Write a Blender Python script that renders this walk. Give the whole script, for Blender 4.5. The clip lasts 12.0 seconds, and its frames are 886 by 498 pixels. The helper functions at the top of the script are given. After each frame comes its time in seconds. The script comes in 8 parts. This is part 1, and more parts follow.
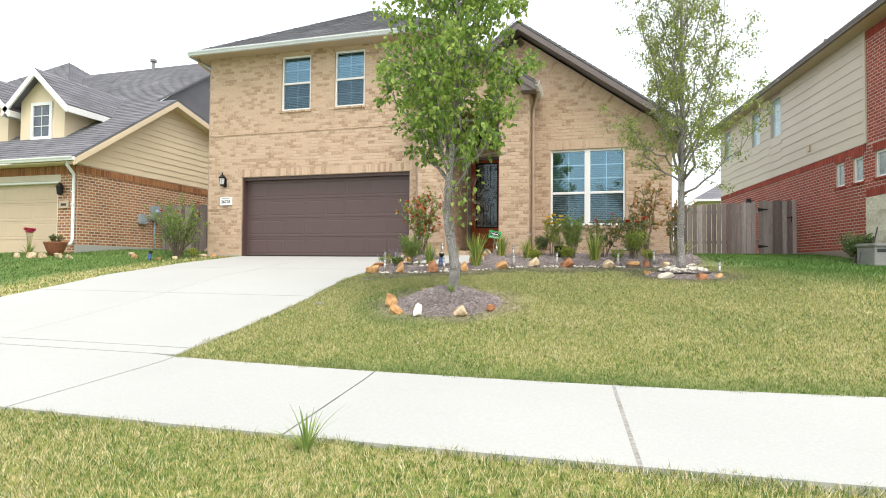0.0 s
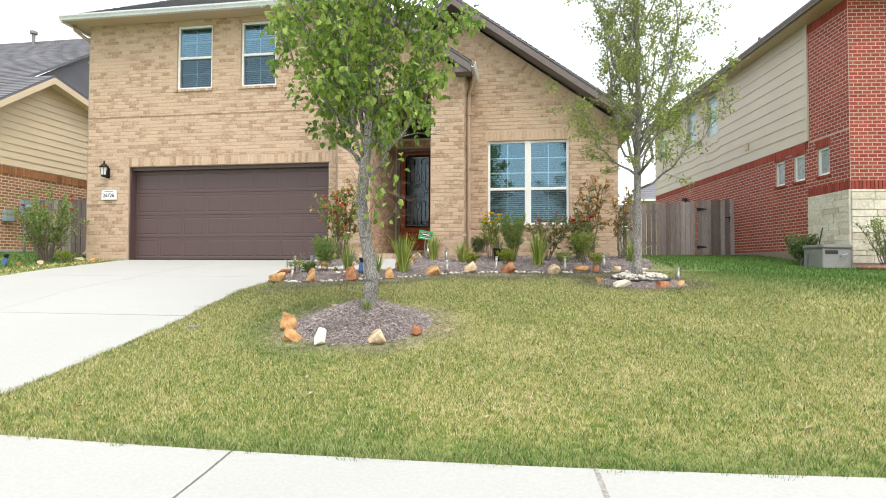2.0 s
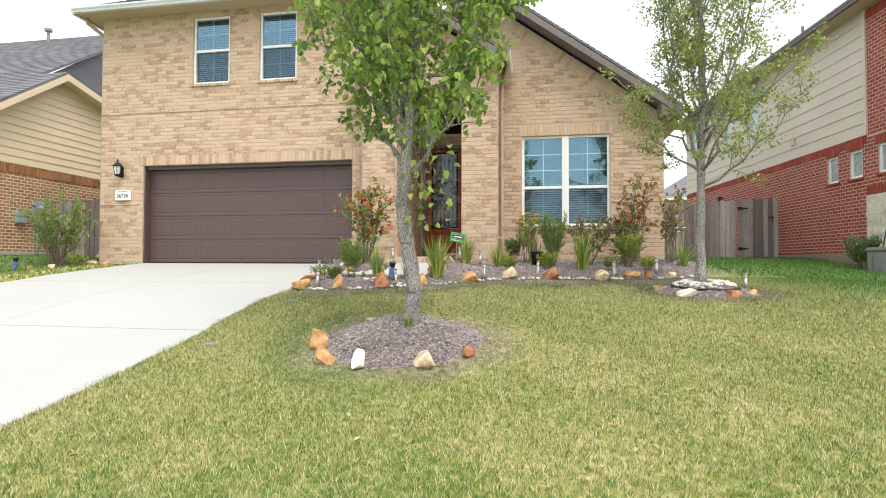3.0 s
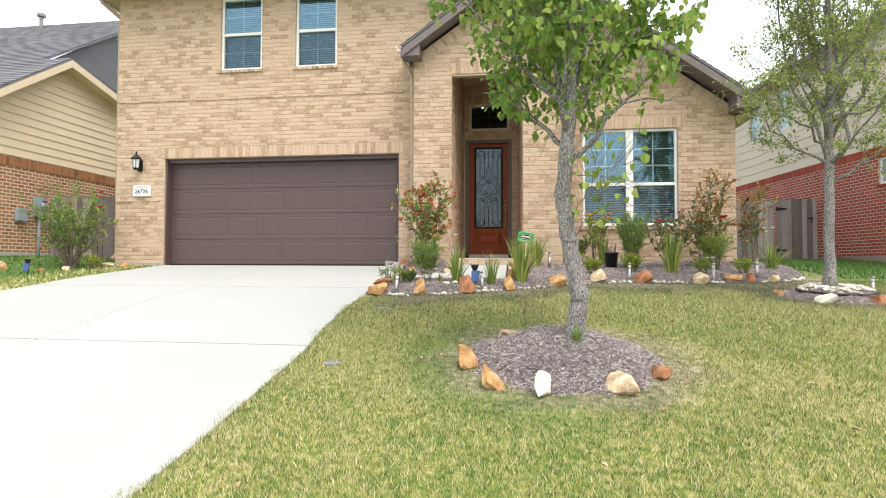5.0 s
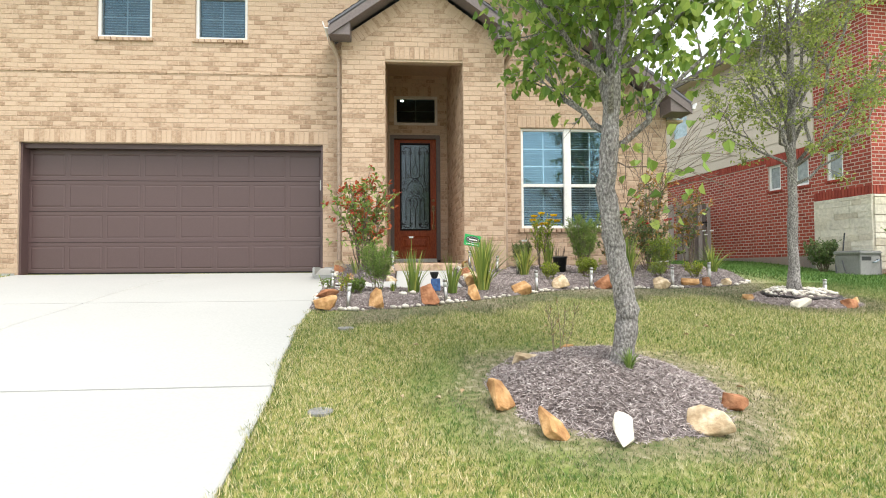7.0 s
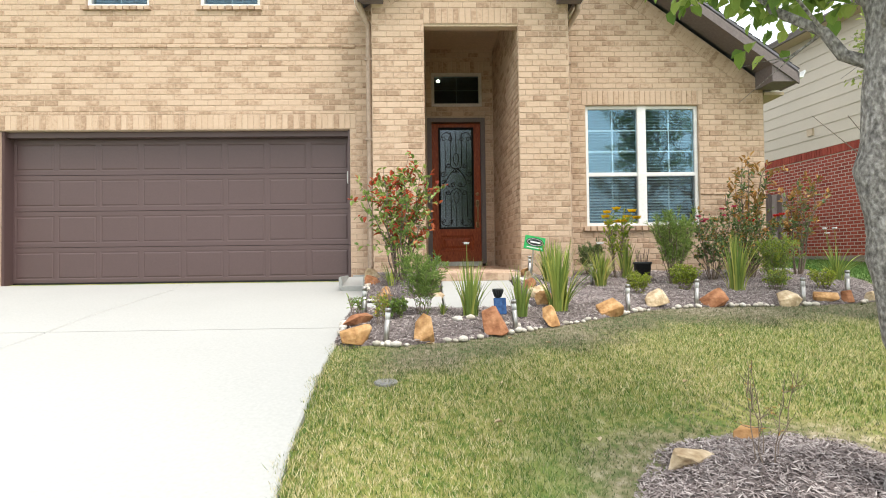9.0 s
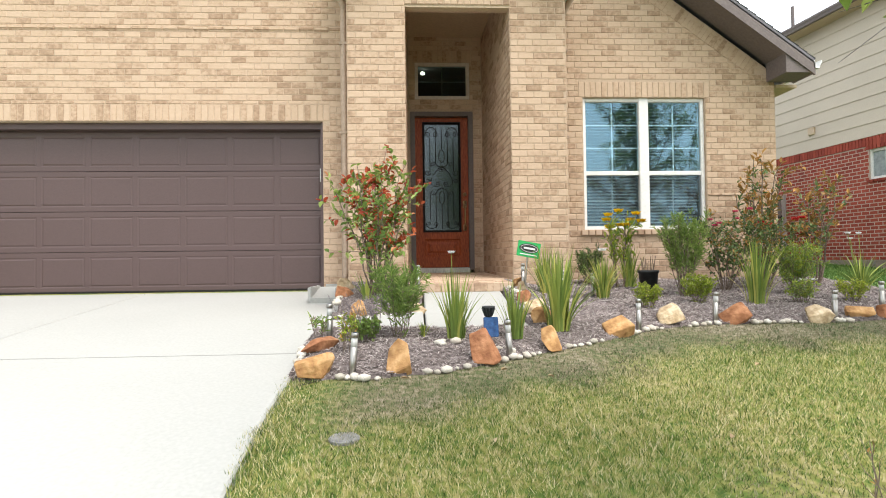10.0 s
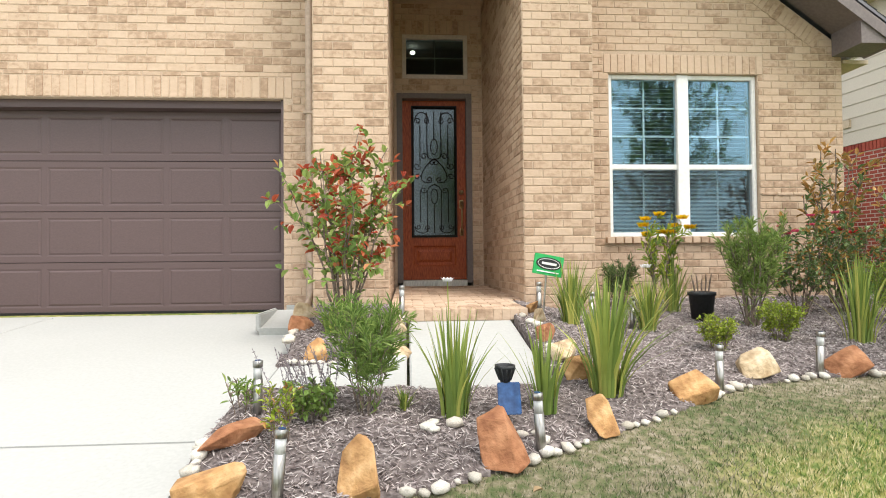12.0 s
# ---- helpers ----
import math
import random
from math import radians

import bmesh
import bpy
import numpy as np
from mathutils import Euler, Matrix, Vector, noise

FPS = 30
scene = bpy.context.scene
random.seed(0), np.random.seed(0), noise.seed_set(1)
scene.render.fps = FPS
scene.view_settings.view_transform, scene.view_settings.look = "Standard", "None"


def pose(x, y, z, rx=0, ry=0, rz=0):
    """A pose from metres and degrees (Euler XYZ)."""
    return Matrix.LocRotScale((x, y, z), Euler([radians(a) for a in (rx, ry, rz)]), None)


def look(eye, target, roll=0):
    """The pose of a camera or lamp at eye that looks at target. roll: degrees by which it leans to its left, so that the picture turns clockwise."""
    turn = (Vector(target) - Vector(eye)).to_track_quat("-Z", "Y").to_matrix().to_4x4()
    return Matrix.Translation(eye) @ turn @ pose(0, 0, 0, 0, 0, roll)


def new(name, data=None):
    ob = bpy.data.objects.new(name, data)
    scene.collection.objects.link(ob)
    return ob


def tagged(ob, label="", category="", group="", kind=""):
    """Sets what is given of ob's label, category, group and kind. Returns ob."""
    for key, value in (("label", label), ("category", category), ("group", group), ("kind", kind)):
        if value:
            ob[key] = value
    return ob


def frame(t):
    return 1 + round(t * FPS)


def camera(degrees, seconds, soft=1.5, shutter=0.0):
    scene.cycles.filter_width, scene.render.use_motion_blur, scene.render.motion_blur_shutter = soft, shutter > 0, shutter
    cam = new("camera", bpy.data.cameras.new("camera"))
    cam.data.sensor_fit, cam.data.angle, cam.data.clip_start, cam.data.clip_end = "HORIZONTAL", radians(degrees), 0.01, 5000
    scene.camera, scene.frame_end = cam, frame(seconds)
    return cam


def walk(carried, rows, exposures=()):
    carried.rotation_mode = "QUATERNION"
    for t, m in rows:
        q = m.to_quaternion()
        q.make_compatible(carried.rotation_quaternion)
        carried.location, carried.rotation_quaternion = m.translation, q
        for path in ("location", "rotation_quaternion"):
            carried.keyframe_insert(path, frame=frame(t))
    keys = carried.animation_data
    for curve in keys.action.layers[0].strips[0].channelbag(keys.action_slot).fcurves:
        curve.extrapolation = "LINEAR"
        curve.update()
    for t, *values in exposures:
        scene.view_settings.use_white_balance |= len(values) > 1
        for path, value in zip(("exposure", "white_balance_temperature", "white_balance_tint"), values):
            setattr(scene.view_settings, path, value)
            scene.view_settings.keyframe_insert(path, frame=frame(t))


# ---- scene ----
import collections

cam = camera(77.7, 12.0, 1.0)
PATH = [
    (0, (0.233, 0.091, 0.976), (-0.303, 2.017, 1.034), 0.5),
    (0.5, (0.315, 0.436, 0.987), (-0.099, 2.391, 1.048), 0.4),
    (1, (0.326, 0.877, 0.987), (-0.035, 2.844, 1.048), 0.2),
    (1.5, (0.203, 1.295, 0.962), (-0.15, 3.262, 1.023), 0.2),
    (2, (0.023, 1.661, 1.093), (-0.281, 3.637, 1.149), 0.2),
    (2.5, (-0.177, 2.08, 1.157), (-0.481, 4.056, 1.215), 0.2),
    (3, (-0.449, 2.35, 1.182), (-0.801, 4.318, 1.236), 0.2),
    (3.5, (-0.844, 2.573, 1.202), (-1.188, 4.543, 1.256), 0.1),
    (3.7, (-0.987, 2.663, 1.203), (-1.333, 4.632, 1.258), 0.2),
    (5.3, (-2.297, 3.0, 1.183), (-2.509, 4.988, 1.248), 0.2),
    (5.5, (-2.449, 3.068, 1.2), (-2.583, 5.062, 1.27), 0.1),
    (6, (-2.727, 3.196, 1.211), (-2.723, 5.195, 1.281), -0.1),
    (6.5, (-2.915, 3.457, 1.193), (-2.8, 5.453, 1.266), -0.3),
    (6.7, (-2.97, 3.603, 1.21), (-2.822, 5.596, 1.282), -0.3),
    (8.3, (-3.162, 4.908, 1.358), (-3.022, 6.902, 1.408), -0.9),
    (8.5, (-3.194, 5.059, 1.376), (-3.094, 7.056, 1.426), -0.8),
    (9, (-3.262, 5.427, 1.453), (-3.207, 7.425, 1.497), -0.7),
    (9.5, (-3.223, 5.826, 1.49), (-3.128, 7.824, 1.536), -0.7),
    (10, (-3.185, 6.204, 1.539), (-3.085, 8.2, 1.585), -0.7),
    (10.5, (-3.182, 6.606, 1.591), (-3.047, 8.601, 1.633), -0.6),
    (11, (-3.095, 6.994, 1.633), (-2.895, 8.984, 1.676), -0.7),
    (11.5, (-3.043, 7.305, 1.675), (-2.893, 9.299, 1.718), -0.6),
    (12, (-3.106, 7.677, 1.709), (-2.979, 9.673, 1.75), -0.5),
]
walk(cam, [(t, look(eye, target, roll)) for t, eye, target, roll in PATH], [(0, 0.1), (3.5, 0.15), (6.5, 0.25), (9.5, 0.28), (12, 0.35)])
# ---------------------------------------------------------------- world and sun
world = bpy.data.worlds.new("hazy_sky")
scene.world = world
world.use_nodes = True
wn, wl = world.node_tree.nodes, world.node_tree.links
sky = wn.new("ShaderNodeTexSky")
sky.sky_type = "NISHITA"
sky.sun_disc = False
sky.sun_elevation = radians(62)
sky.sun_rotation = radians(143)
sky.air_density, sky.dust_density, sky.ozone_density = 1.0, 6.0, 1.0
haze = wn.new("ShaderNodeMix")
haze.data_type = "RGBA"
haze.inputs["Factor"].default_value = 0.6
haze.inputs["B"].default_value = (9.3, 9.6, 9.5, 1)
wl.new(sky.outputs["Color"], haze.inputs["A"])
wl.new(haze.outputs["Result"], wn["Background"].inputs["Color"])
wn["Background"].inputs["Strength"].default_value = 0.21

sun_data = bpy.data.lights.new("sun", "SUN")
sun_data.energy, sun_data.angle, sun_data.color = 2.0, radians(24), (1.0, 0.972, 0.945)
sun = new("sun", sun_data)
sun.matrix_world = look((0, 0, 30), (-8.3, 11.0, 4))

# ---------------------------------------------------------------- materials


def node_material(name):
    m = bpy.data.materials.new(name)
    m.use_nodes = True
    return m, m.node_tree.nodes, m.node_tree.links, m.node_tree.nodes["Principled BSDF"]


def ramp(n, stops, smooth=True):
    r = n.new("ShaderNodeValToRGB")
    els = r.color_ramp.elements
    while len(els) < len(stops):
        els.new(0.5)
    for e, (p, c) in zip(els, stops):
        e.position, e.color = p, (*c, 1)
    if not smooth:
        r.color_ramp.interpolation = "CONSTANT"
    return r


def surf(name, stops, rough=0.8, fine=60, coarse=1.5, bump=0.2, pick="noise", metal=0.0, wear=0.35, stretch=(1, 1, 1), dist=0.01, spec=0.4, smooth=True, band=None):
    """A procedural surface: colours from noise, each island's or each object's own chance, with fine grain, coarse stains and bump."""
    m, n, l, b = node_material(name)
    tc = n.new("ShaderNodeTexCoord")
    mp = n.new("ShaderNodeMapping")
    mp.inputs["Scale"].default_value = stretch
    l.new(tc.outputs["Object"], mp.inputs["Vector"])
    nf = n.new("ShaderNodeTexNoise")
    nf.inputs["Scale"].default_value, nf.inputs["Detail"].default_value = fine, 6
    nc = n.new("ShaderNodeTexNoise")
    nc.inputs["Scale"].default_value, nc.inputs["Detail"].default_value = coarse, 5
    l.new(mp.outputs["Vector"], nf.inputs["Vector"])
    l.new(mp.outputs["Vector"], nc.inputs["Vector"])
    rp = ramp(n, stops, smooth)
    if pick == "island":
        l.new(n.new("ShaderNodeNewGeometry").outputs["Random Per Island"], rp.inputs["Fac"])
    elif pick == "object":
        l.new(n.new("ShaderNodeObjectInfo").outputs["Random"], rp.inputs["Fac"])
    elif pick == "coarse":
        l.new(nc.outputs["Fac"], rp.inputs["Fac"])
    else:
        l.new(nf.outputs["Fac"], rp.inputs["Fac"])
    # grain and stains multiply the colour gently
    add = n.new("ShaderNodeMath")
    add.operation = "ADD"
    l.new(nf.outputs["Fac"], add.inputs[0])
    l.new(nc.outputs["Fac"], add.inputs[1])
    mr = n.new("ShaderNodeMapRange")
    mr.inputs["From Min"].default_value, mr.inputs["From Max"].default_value = 0.6, 1.4
    mr.inputs["To Min"].default_value, mr.inputs["To Max"].default_value = 1 - wear, 1 + wear * 0.6
    l.new(add.outputs[0], mr.inputs["Value"])
    mx = n.new("ShaderNodeMix")
    mx.data_type, mx.blend_type = "RGBA", "MULTIPLY"
    mx.inputs["Factor"].default_value = 1
    l.new(rp.outputs["Color"], mx.inputs["A"])
    l.new(mr.outputs["Result"], mx.inputs["B"])
    l.new(mx.outputs["Result"], b.inputs["Base Color"])
    b.inputs["Roughness"].default_value, b.inputs["Metallic"].default_value = rough, metal
    b.inputs["Specular IOR Level"].default_value = spec
    if bump:
        bp = n.new("ShaderNodeBump")
        bp.inputs["Strength"].default_value, bp.inputs["Distance"].default_value = bump, dist
        l.new(nf.outputs["Fac"], bp.inputs["Height"])
        l.new(bp.outputs["Normal"], b.inputs["Normal"])
    return m


def leafy(name, stops, through_light=0.3, rough=0.5):
    """Leaf or blade: colour by each leaf's chance and by place, some light passing through."""
    m, n, l, b = node_material(name)
    rp = ramp(n, stops)
    tc = n.new("ShaderNodeTexCoord")
    nz = n.new("ShaderNodeTexNoise")
    nz.inputs["Scale"].default_value, nz.inputs["Detail"].default_value = 1.3, 4
    l.new(tc.outputs["Object"], nz.inputs["Vector"])
    mx = n.new("ShaderNodeMix")
    mx.inputs["Factor"].default_value = 0.45
    l.new(n.new("ShaderNodeNewGeometry").outputs["Random Per Island"], mx.inputs["A"])
    l.new(nz.outputs["Fac"], mx.inputs["B"])
    l.new(mx.outputs["Result"], rp.inputs["Fac"])
    l.new(rp.outputs["Color"], b.inputs["Base Color"])
    b.inputs["Roughness"].default_value = rough
    b.inputs["Specular IOR Level"].default_value = 0.3
    tr = n.new("ShaderNodeBsdfTranslucent")
    l.new(rp.outputs["Color"], tr.inputs["Color"])
    mix = n.new("ShaderNodeMixShader")
    mix.inputs[0].default_value = through_light
    l.new(b.outputs[0], mix.inputs[1])
    l.new(tr.outputs[0], mix.inputs[2])
    l.new(mix.outputs[0], n["Material Output"].inputs["Surface"])
    return m


def lawn_material(name, per_blade):
    """Mown lawn: dry straw and yellow-green mottled with greener patches."""
    m, n, l, b = node_material(name)
    tc = n.new("ShaderNodeTexCoord")
    big = n.new("ShaderNodeTexNoise")
    big.inputs["Scale"].default_value, big.inputs["Detail"].default_value = 0.9, 6
    big.inputs["Roughness"].default_value = 0.65
    fine = n.new("ShaderNodeTexNoise")
    fine.inputs["Scale"].default_value, fine.inputs["Detail"].default_value = 20, 6
    l.new(tc.outputs["Object"], big.inputs["Vector"])
    l.new(tc.outputs["Object"], fine.inputs["Vector"])
    a = n.new("ShaderNodeMix")
    a.inputs["Factor"].default_value = 0.55
    l.new(big.outputs["Fac"], a.inputs["A"])
    l.new(fine.outputs["Fac"], a.inputs["B"])
    last = a.outputs["Result"]
    if per_blade:
        c = n.new("ShaderNodeMix")
        c.inputs["Factor"].default_value = 0.55
        l.new(last, c.inputs["A"])
        l.new(n.new("ShaderNodeNewGeometry").outputs["Random Per Island"], c.inputs["B"])
        last = c.outputs["Result"]
    low = 1.1 if per_blade else 0.8
    rp = ramp(n, [(p, tuple(low * q for q in c)) for p, c in ((0.33, (0.066, 0.128, 0.026)), (0.43, (0.157, 0.222, 0.047)), (0.50, (0.262, 0.282, 0.074)), (0.57, (0.385, 0.348, 0.132)), (0.67, (0.57, 0.505, 0.31)))])
    l.new(last, rp.inputs["Fac"])
    # the neighbour's lawn and the watered strip along the fence are greener
    at = n.new("ShaderNodeAttribute")
    at.attribute_name = "green"
    gmix = n.new("ShaderNodeMix")
    gmix.data_type = "RGBA"
    gr = ramp(n, [(0.35, (0.048, 0.118, 0.024)), (0.65, (0.13, 0.215, 0.052))])
    l.new(last, gr.inputs["Fac"])
    l.new(at.outputs["Fac"], gmix.inputs["Factor"])
    l.new(rp.outputs["Color"], gmix.inputs["A"])
    l.new(gr.outputs["Color"], gmix.inputs["B"])
    # bare, greyish worn turf
    at2 = n.new("ShaderNodeAttribute")
    at2.attribute_name = "worn"
    wmix = n.new("ShaderNodeMix")
    wmix.data_type = "RGBA"
    wr = ramp(n, [(0.36, (0.055, 0.09, 0.028)), (0.46, (0.12, 0.13, 0.06)), (0.54, (0.195, 0.175, 0.108)), (0.66, (0.36, 0.31, 0.24))])
    l.new(last, wr.inputs["Fac"])
    l.new(at2.outputs["Fac"], wmix.inputs["Factor"])
    l.new(gmix.outputs["Result"], wmix.inputs["A"])
    l.new(wr.outputs["Color"], wmix.inputs["B"])
    l.new(wmix.outputs["Result"], b.inputs["Base Color"])
    b.inputs["Roughness"].default_value = 0.7
    b.inputs["Specular IOR Level"].default_value = 0.2
    if not per_blade:
        bp = n.new("ShaderNodeBump")
        bp.inputs["Strength"].default_value, bp.inputs["Distance"].default_value = 0.6, 0.03
        l.new(fine.outputs["Fac"], bp.inputs["Height"])
        l.new(bp.outputs["Normal"], b.inputs["Normal"])
    return m


def glass_material(name, tint, ior, sheen=(1, 1, 1), rough=0.02):
    m, n, l, b = node_material(name)
    b.inputs["Base Color"].default_value = (*tint, 1)
    b.inputs["Roughness"].default_value = rough
    b.inputs["Transmission Weight"].default_value = 1
    b.inputs["IOR"].default_value = ior
    b.inputs["Specular Tint"].default_value = (*sheen, 1)
    return m


M_GRASS, M_TURF = lawn_material("grass_blades", True), lawn_material("turf", False)
M_CONC = surf("concrete", [(0.3, (0.40, 0.405, 0.388)), (0.7, (0.415, 0.42, 0.402))], 0.85, 50, 0.5, 0.03, wear=0.09, dist=0.004)
M_JOINT = surf("joint_filler", [(0.3, (0.11, 0.10, 0.09)), (0.7, (0.20, 0.19, 0.175))], 0.9, 40, 3, 0.3)
M_BOARD = surf("grey_board", [(0.3, (0.24, 0.23, 0.21)), (0.7, (0.36, 0.35, 0.32))], 0.9, 40, 3, 0.3)


def brick_material(name, pick):
    """Tumbled tan brick: cream wash smeared over brown clay, brick by brick and in drifts over the wall."""
    m, n, l, b = node_material(name)
    tc = n.new("ShaderNodeTexCoord")
    mp = n.new("ShaderNodeMapping")
    mp.inputs["Scale"].default_value = (1.0, 1.0, 1.3)
    l.new((tc.outputs["Object"] if pick == "island" else n.new("ShaderNodeNewGeometry").outputs["Position"]), mp.inputs["Vector"])
    smear, drift, grain = (n.new("ShaderNodeTexNoise") for _ in range(3))
    for t, sc, de in ((smear, 19, 5), (drift, 1.1, 4), (grain, 90, 4)):
        t.inputs["Scale"].default_value, t.inputs["Detail"].default_value = sc, de
        l.new(mp.outputs["Vector"], t.inputs["Vector"])
    own = n.new("ShaderNodeNewGeometry").outputs["Random Per Island"] if pick == "island" else n.new("ShaderNodeObjectInfo").outputs["Random"]
    last = None
    for src, w in ((smear.outputs["Fac"], 0.60), (drift.outputs["Fac"], 0.2), (own, 0.38), (grain.outputs["Fac"], 0.16)):
        k = n.new("ShaderNodeMath")
        k.operation = "MULTIPLY_ADD"
        l.new(src, k.inputs[0])
        k.inputs[1].default_value, k.inputs[2].default_value = w, 0.0
        if last:
            l.new(last, k.inputs[2])
        last = k.outputs[0]
    rp = ramp(n, [(0.44, (0.575, 0.435, 0.32)), (0.70, (0.53, 0.39, 0.28)), (0.80, (0.433, 0.304, 0.21)), (0.93, (0.326, 0.221, 0.148))])
    l.new(last, rp.inputs["Fac"])
    l.new(rp.outputs["Color"], b.inputs["Base Color"])
    b.inputs["Roughness"].default_value = 0.92
    b.inputs["Specular IOR Level"].default_value = 0.3
    bp = n.new("ShaderNodeBump")
    bp.inputs["Strength"].default_value, bp.inputs["Distance"].default_value = 0.5, 0.012
    l.new(smear.outputs["Fac"], bp.inputs["Height"])
    l.new(bp.outputs["Normal"], b.inputs["Normal"])
    return m


M_BRICK, M_BRICKO = brick_material("tan_brick", "island"), brick_material("tan_brick_pieces", "object")
M_MORTAR = surf("cream_mortar", [(0.3, (0.505, 0.385, 0.282)), (0.7, (0.56, 0.432, 0.322))], 0.95, 80, 1.2, 0.3, wear=0.2)
M_BRICK_L = surf("orange_brick", [(0.0, (0.33, 0.145, 0.062)), (0.5, (0.44, 0.21, 0.092)), (0.8, (0.36, 0.155, 0.07)), (1.0, (0.24, 0.11, 0.06))], 0.9, 50, 2, 0.4, "island", wear=0.3)
M_MORTAR_L = surf("pale_mortar", [(0.3, (0.58, 0.50, 0.40)), (0.7, (0.68, 0.60, 0.50))], 0.95, 70, 1, 0.3, wear=0.2)
M_BRICK_R = surf("red_brick", [(0.0, (0.30, 0.050, 0.032)), (0.5, (0.38, 0.075, 0.048)), (1.0, (0.25, 0.042, 0.03))], 0.88, 50, 1.5, 0.4, "island", wear=0.3)
M_MORTAR_R = surf("grey_mortar", [(0.3, (0.46, 0.34, 0.29)), (0.7, (0.55, 0.43, 0.37))], 0.95, 70, 1, 0.3, wear=0.2)
M_STONE = surf("limestone", [(0.0, (0.62, 0.57, 0.46)), (0.5, (0.74, 0.70, 0.60)), (1.0, (0.56, 0.50, 0.40))], 0.9, 16, 2, 0.7, "object", wear=0.3, dist=0.02)
M_SIDING = surf("beige_siding", [(0.3, (0.74, 0.61, 0.43)), (0.7, (0.78, 0.65, 0.47))], 0.6, 50, 0.8, 0.08, wear=0.1)
M_SIDING_R = surf("taupe_siding", [(0.3, (0.56, 0.495, 0.405)), (0.7, (0.60, 0.53, 0.435))], 0.6, 50, 0.8, 0.08, wear=0.1)
M_SHINGLE = surf("grey_shingles", [(0.0, (0.155, 0.155, 0.17)), (0.5, (0.18, 0.18, 0.2)), (1.0, (0.21, 0.21, 0.23))], 0.95, 120, 1, 0.6, "island", wear=0.35)
M_TAUPE = surf("taupe_trim_paint", [(0.3, (0.15, 0.125, 0.12)), (0.7, (0.18, 0.15, 0.145))], 0.55, 30, 1, 0.05, wear=0.12)
M_TANTRIM = surf("tan_trim_paint", [(0.3, (0.50, 0.39, 0.27)), (0.7, (0.55, 0.43, 0.30))], 0.5, 30, 1, 0.05, wear=0.12)
M_PIPE = surf("tan_aluminium_paint", [(0.3, (0.40, 0.30, 0.22)), (0.7, (0.45, 0.34, 0.26))], 0.45, 30, 1, 0.04, wear=0.15)
M_GREIGE = surf("greige_trim_paint", [(0.3, (0.60, 0.55, 0.50)), (0.7, (0.66, 0.61, 0.56))], 0.5, 30, 1, 0.05, wear=0.12)
M_WHITE = surf("white_paint", [(0.3, (0.78, 0.79, 0.78)), (0.7, (0.84, 0.84, 0.82))], 0.45, 30, 1, 0.04, wear=0.08)
M_GUTTER = surf("pale_grey_gutter", [(0.3, (0.58, 0.62, 0.65)), (0.7, (0.68, 0.71, 0.73))], 0.4, 30, 1, 0.04, wear=0.12)
M_GARAGE = surf("brown_garage_steel", [(0.3, (0.088, 0.054, 0.053)), (0.7, (0.104, 0.066, 0.064))], 0.42, 220, 0.8, 0.15, stretch=(0.3, 1, 1), wear=0.14, dist=0.002, spec=0.5)
M_GARAGE_L = surf("cream_garage_steel", [(0.3, (0.60, 0.46, 0.32)), (0.7, (0.64, 0.50, 0.36))], 0.5, 80, 0.8, 0.08, wear=0.08)
M_DOOR = surf("red_stained_wood", [(0.25, (0.20, 0.036, 0.012)), (0.5, (0.33, 0.068, 0.021)), (0.75, (0.43, 0.105, 0.034))], 0.42, 22, 2, 0.12, stretch=(6, 6, 0.7), wear=0.3, dist=0.002, spec=0.25)
M_IRON = surf("black_wrought_iron", [(0.3, (0.012, 0.011, 0.011)), (0.7, (0.025, 0.023, 0.022))], 0.45, 60, 4, 0.2, metal=0.4)
M_BRASS = surf("antique_brass", [(0.3, (0.45, 0.30, 0.15)), (0.7, (0.55, 0.40, 0.22))], 0.28, 40, 4, 0.05, metal=1.0)
M_STEEL = surf("brushed_steel", [(0.3, (0.36, 0.35, 0.33)), (0.7, (0.48, 0.47, 0.45))], 0.4, 120, 4, 0.1, metal=1.0, stretch=(1, 1, 0.1))
M_GREYPLASTIC = surf("grey_plastic", [(0.3, (0.22, 0.22, 0.22)), (0.7, (0.28, 0.28, 0.27))], 0.55, 60, 2, 0.1)
M_METERGREY = surf("grey_enamel", [(0.3, (0.26, 0.33, 0.38)), (0.7, (0.32, 0.38, 0.43))], 0.45, 60, 2, 0.05)
M_BLIND = surf("white_blinds", [(0.3, (0.66, 0.68, 0.69)), (0.7, (0.72, 0.74, 0.74))], 0.6, 40, 2, 0.03, wear=0.1)
# unseen interiors: the dimness indoors is put into this grey
M_ROOM = surf("painted_dim_wall", [(0.3, (0.20, 0.21, 0.22)), (0.7, (0.25, 0.26, 0.27))], 0.9, 20, 1, 0.05)
M_GLASS = glass_material("window_glass", (0.56, 0.80, 0.91), 2.25, (0.5, 0.78, 0.95))
M_DOORGLASS = glass_material("rippled_door_glass", (0.62, 0.70, 0.72), 1.62, (0.8, 0.92, 1.0), 0.14)
# opaque pane; the reflected sky is put into its blue base colour
M_SKYPANE = surf("painted_sky_pane", [(0.3, (0.40, 0.55, 0.60)), (0.7, (0.46, 0.60, 0.65))], 0.08, 10, 1, 0.0, spec=0.5)
M_PALEPANE = surf("pane_over_closed_blind", [(0.3, (0.30, 0.34, 0.35)), (0.7, (0.36, 0.40, 0.41))], 0.08, 10, 1, 0.0, spec=0.5)


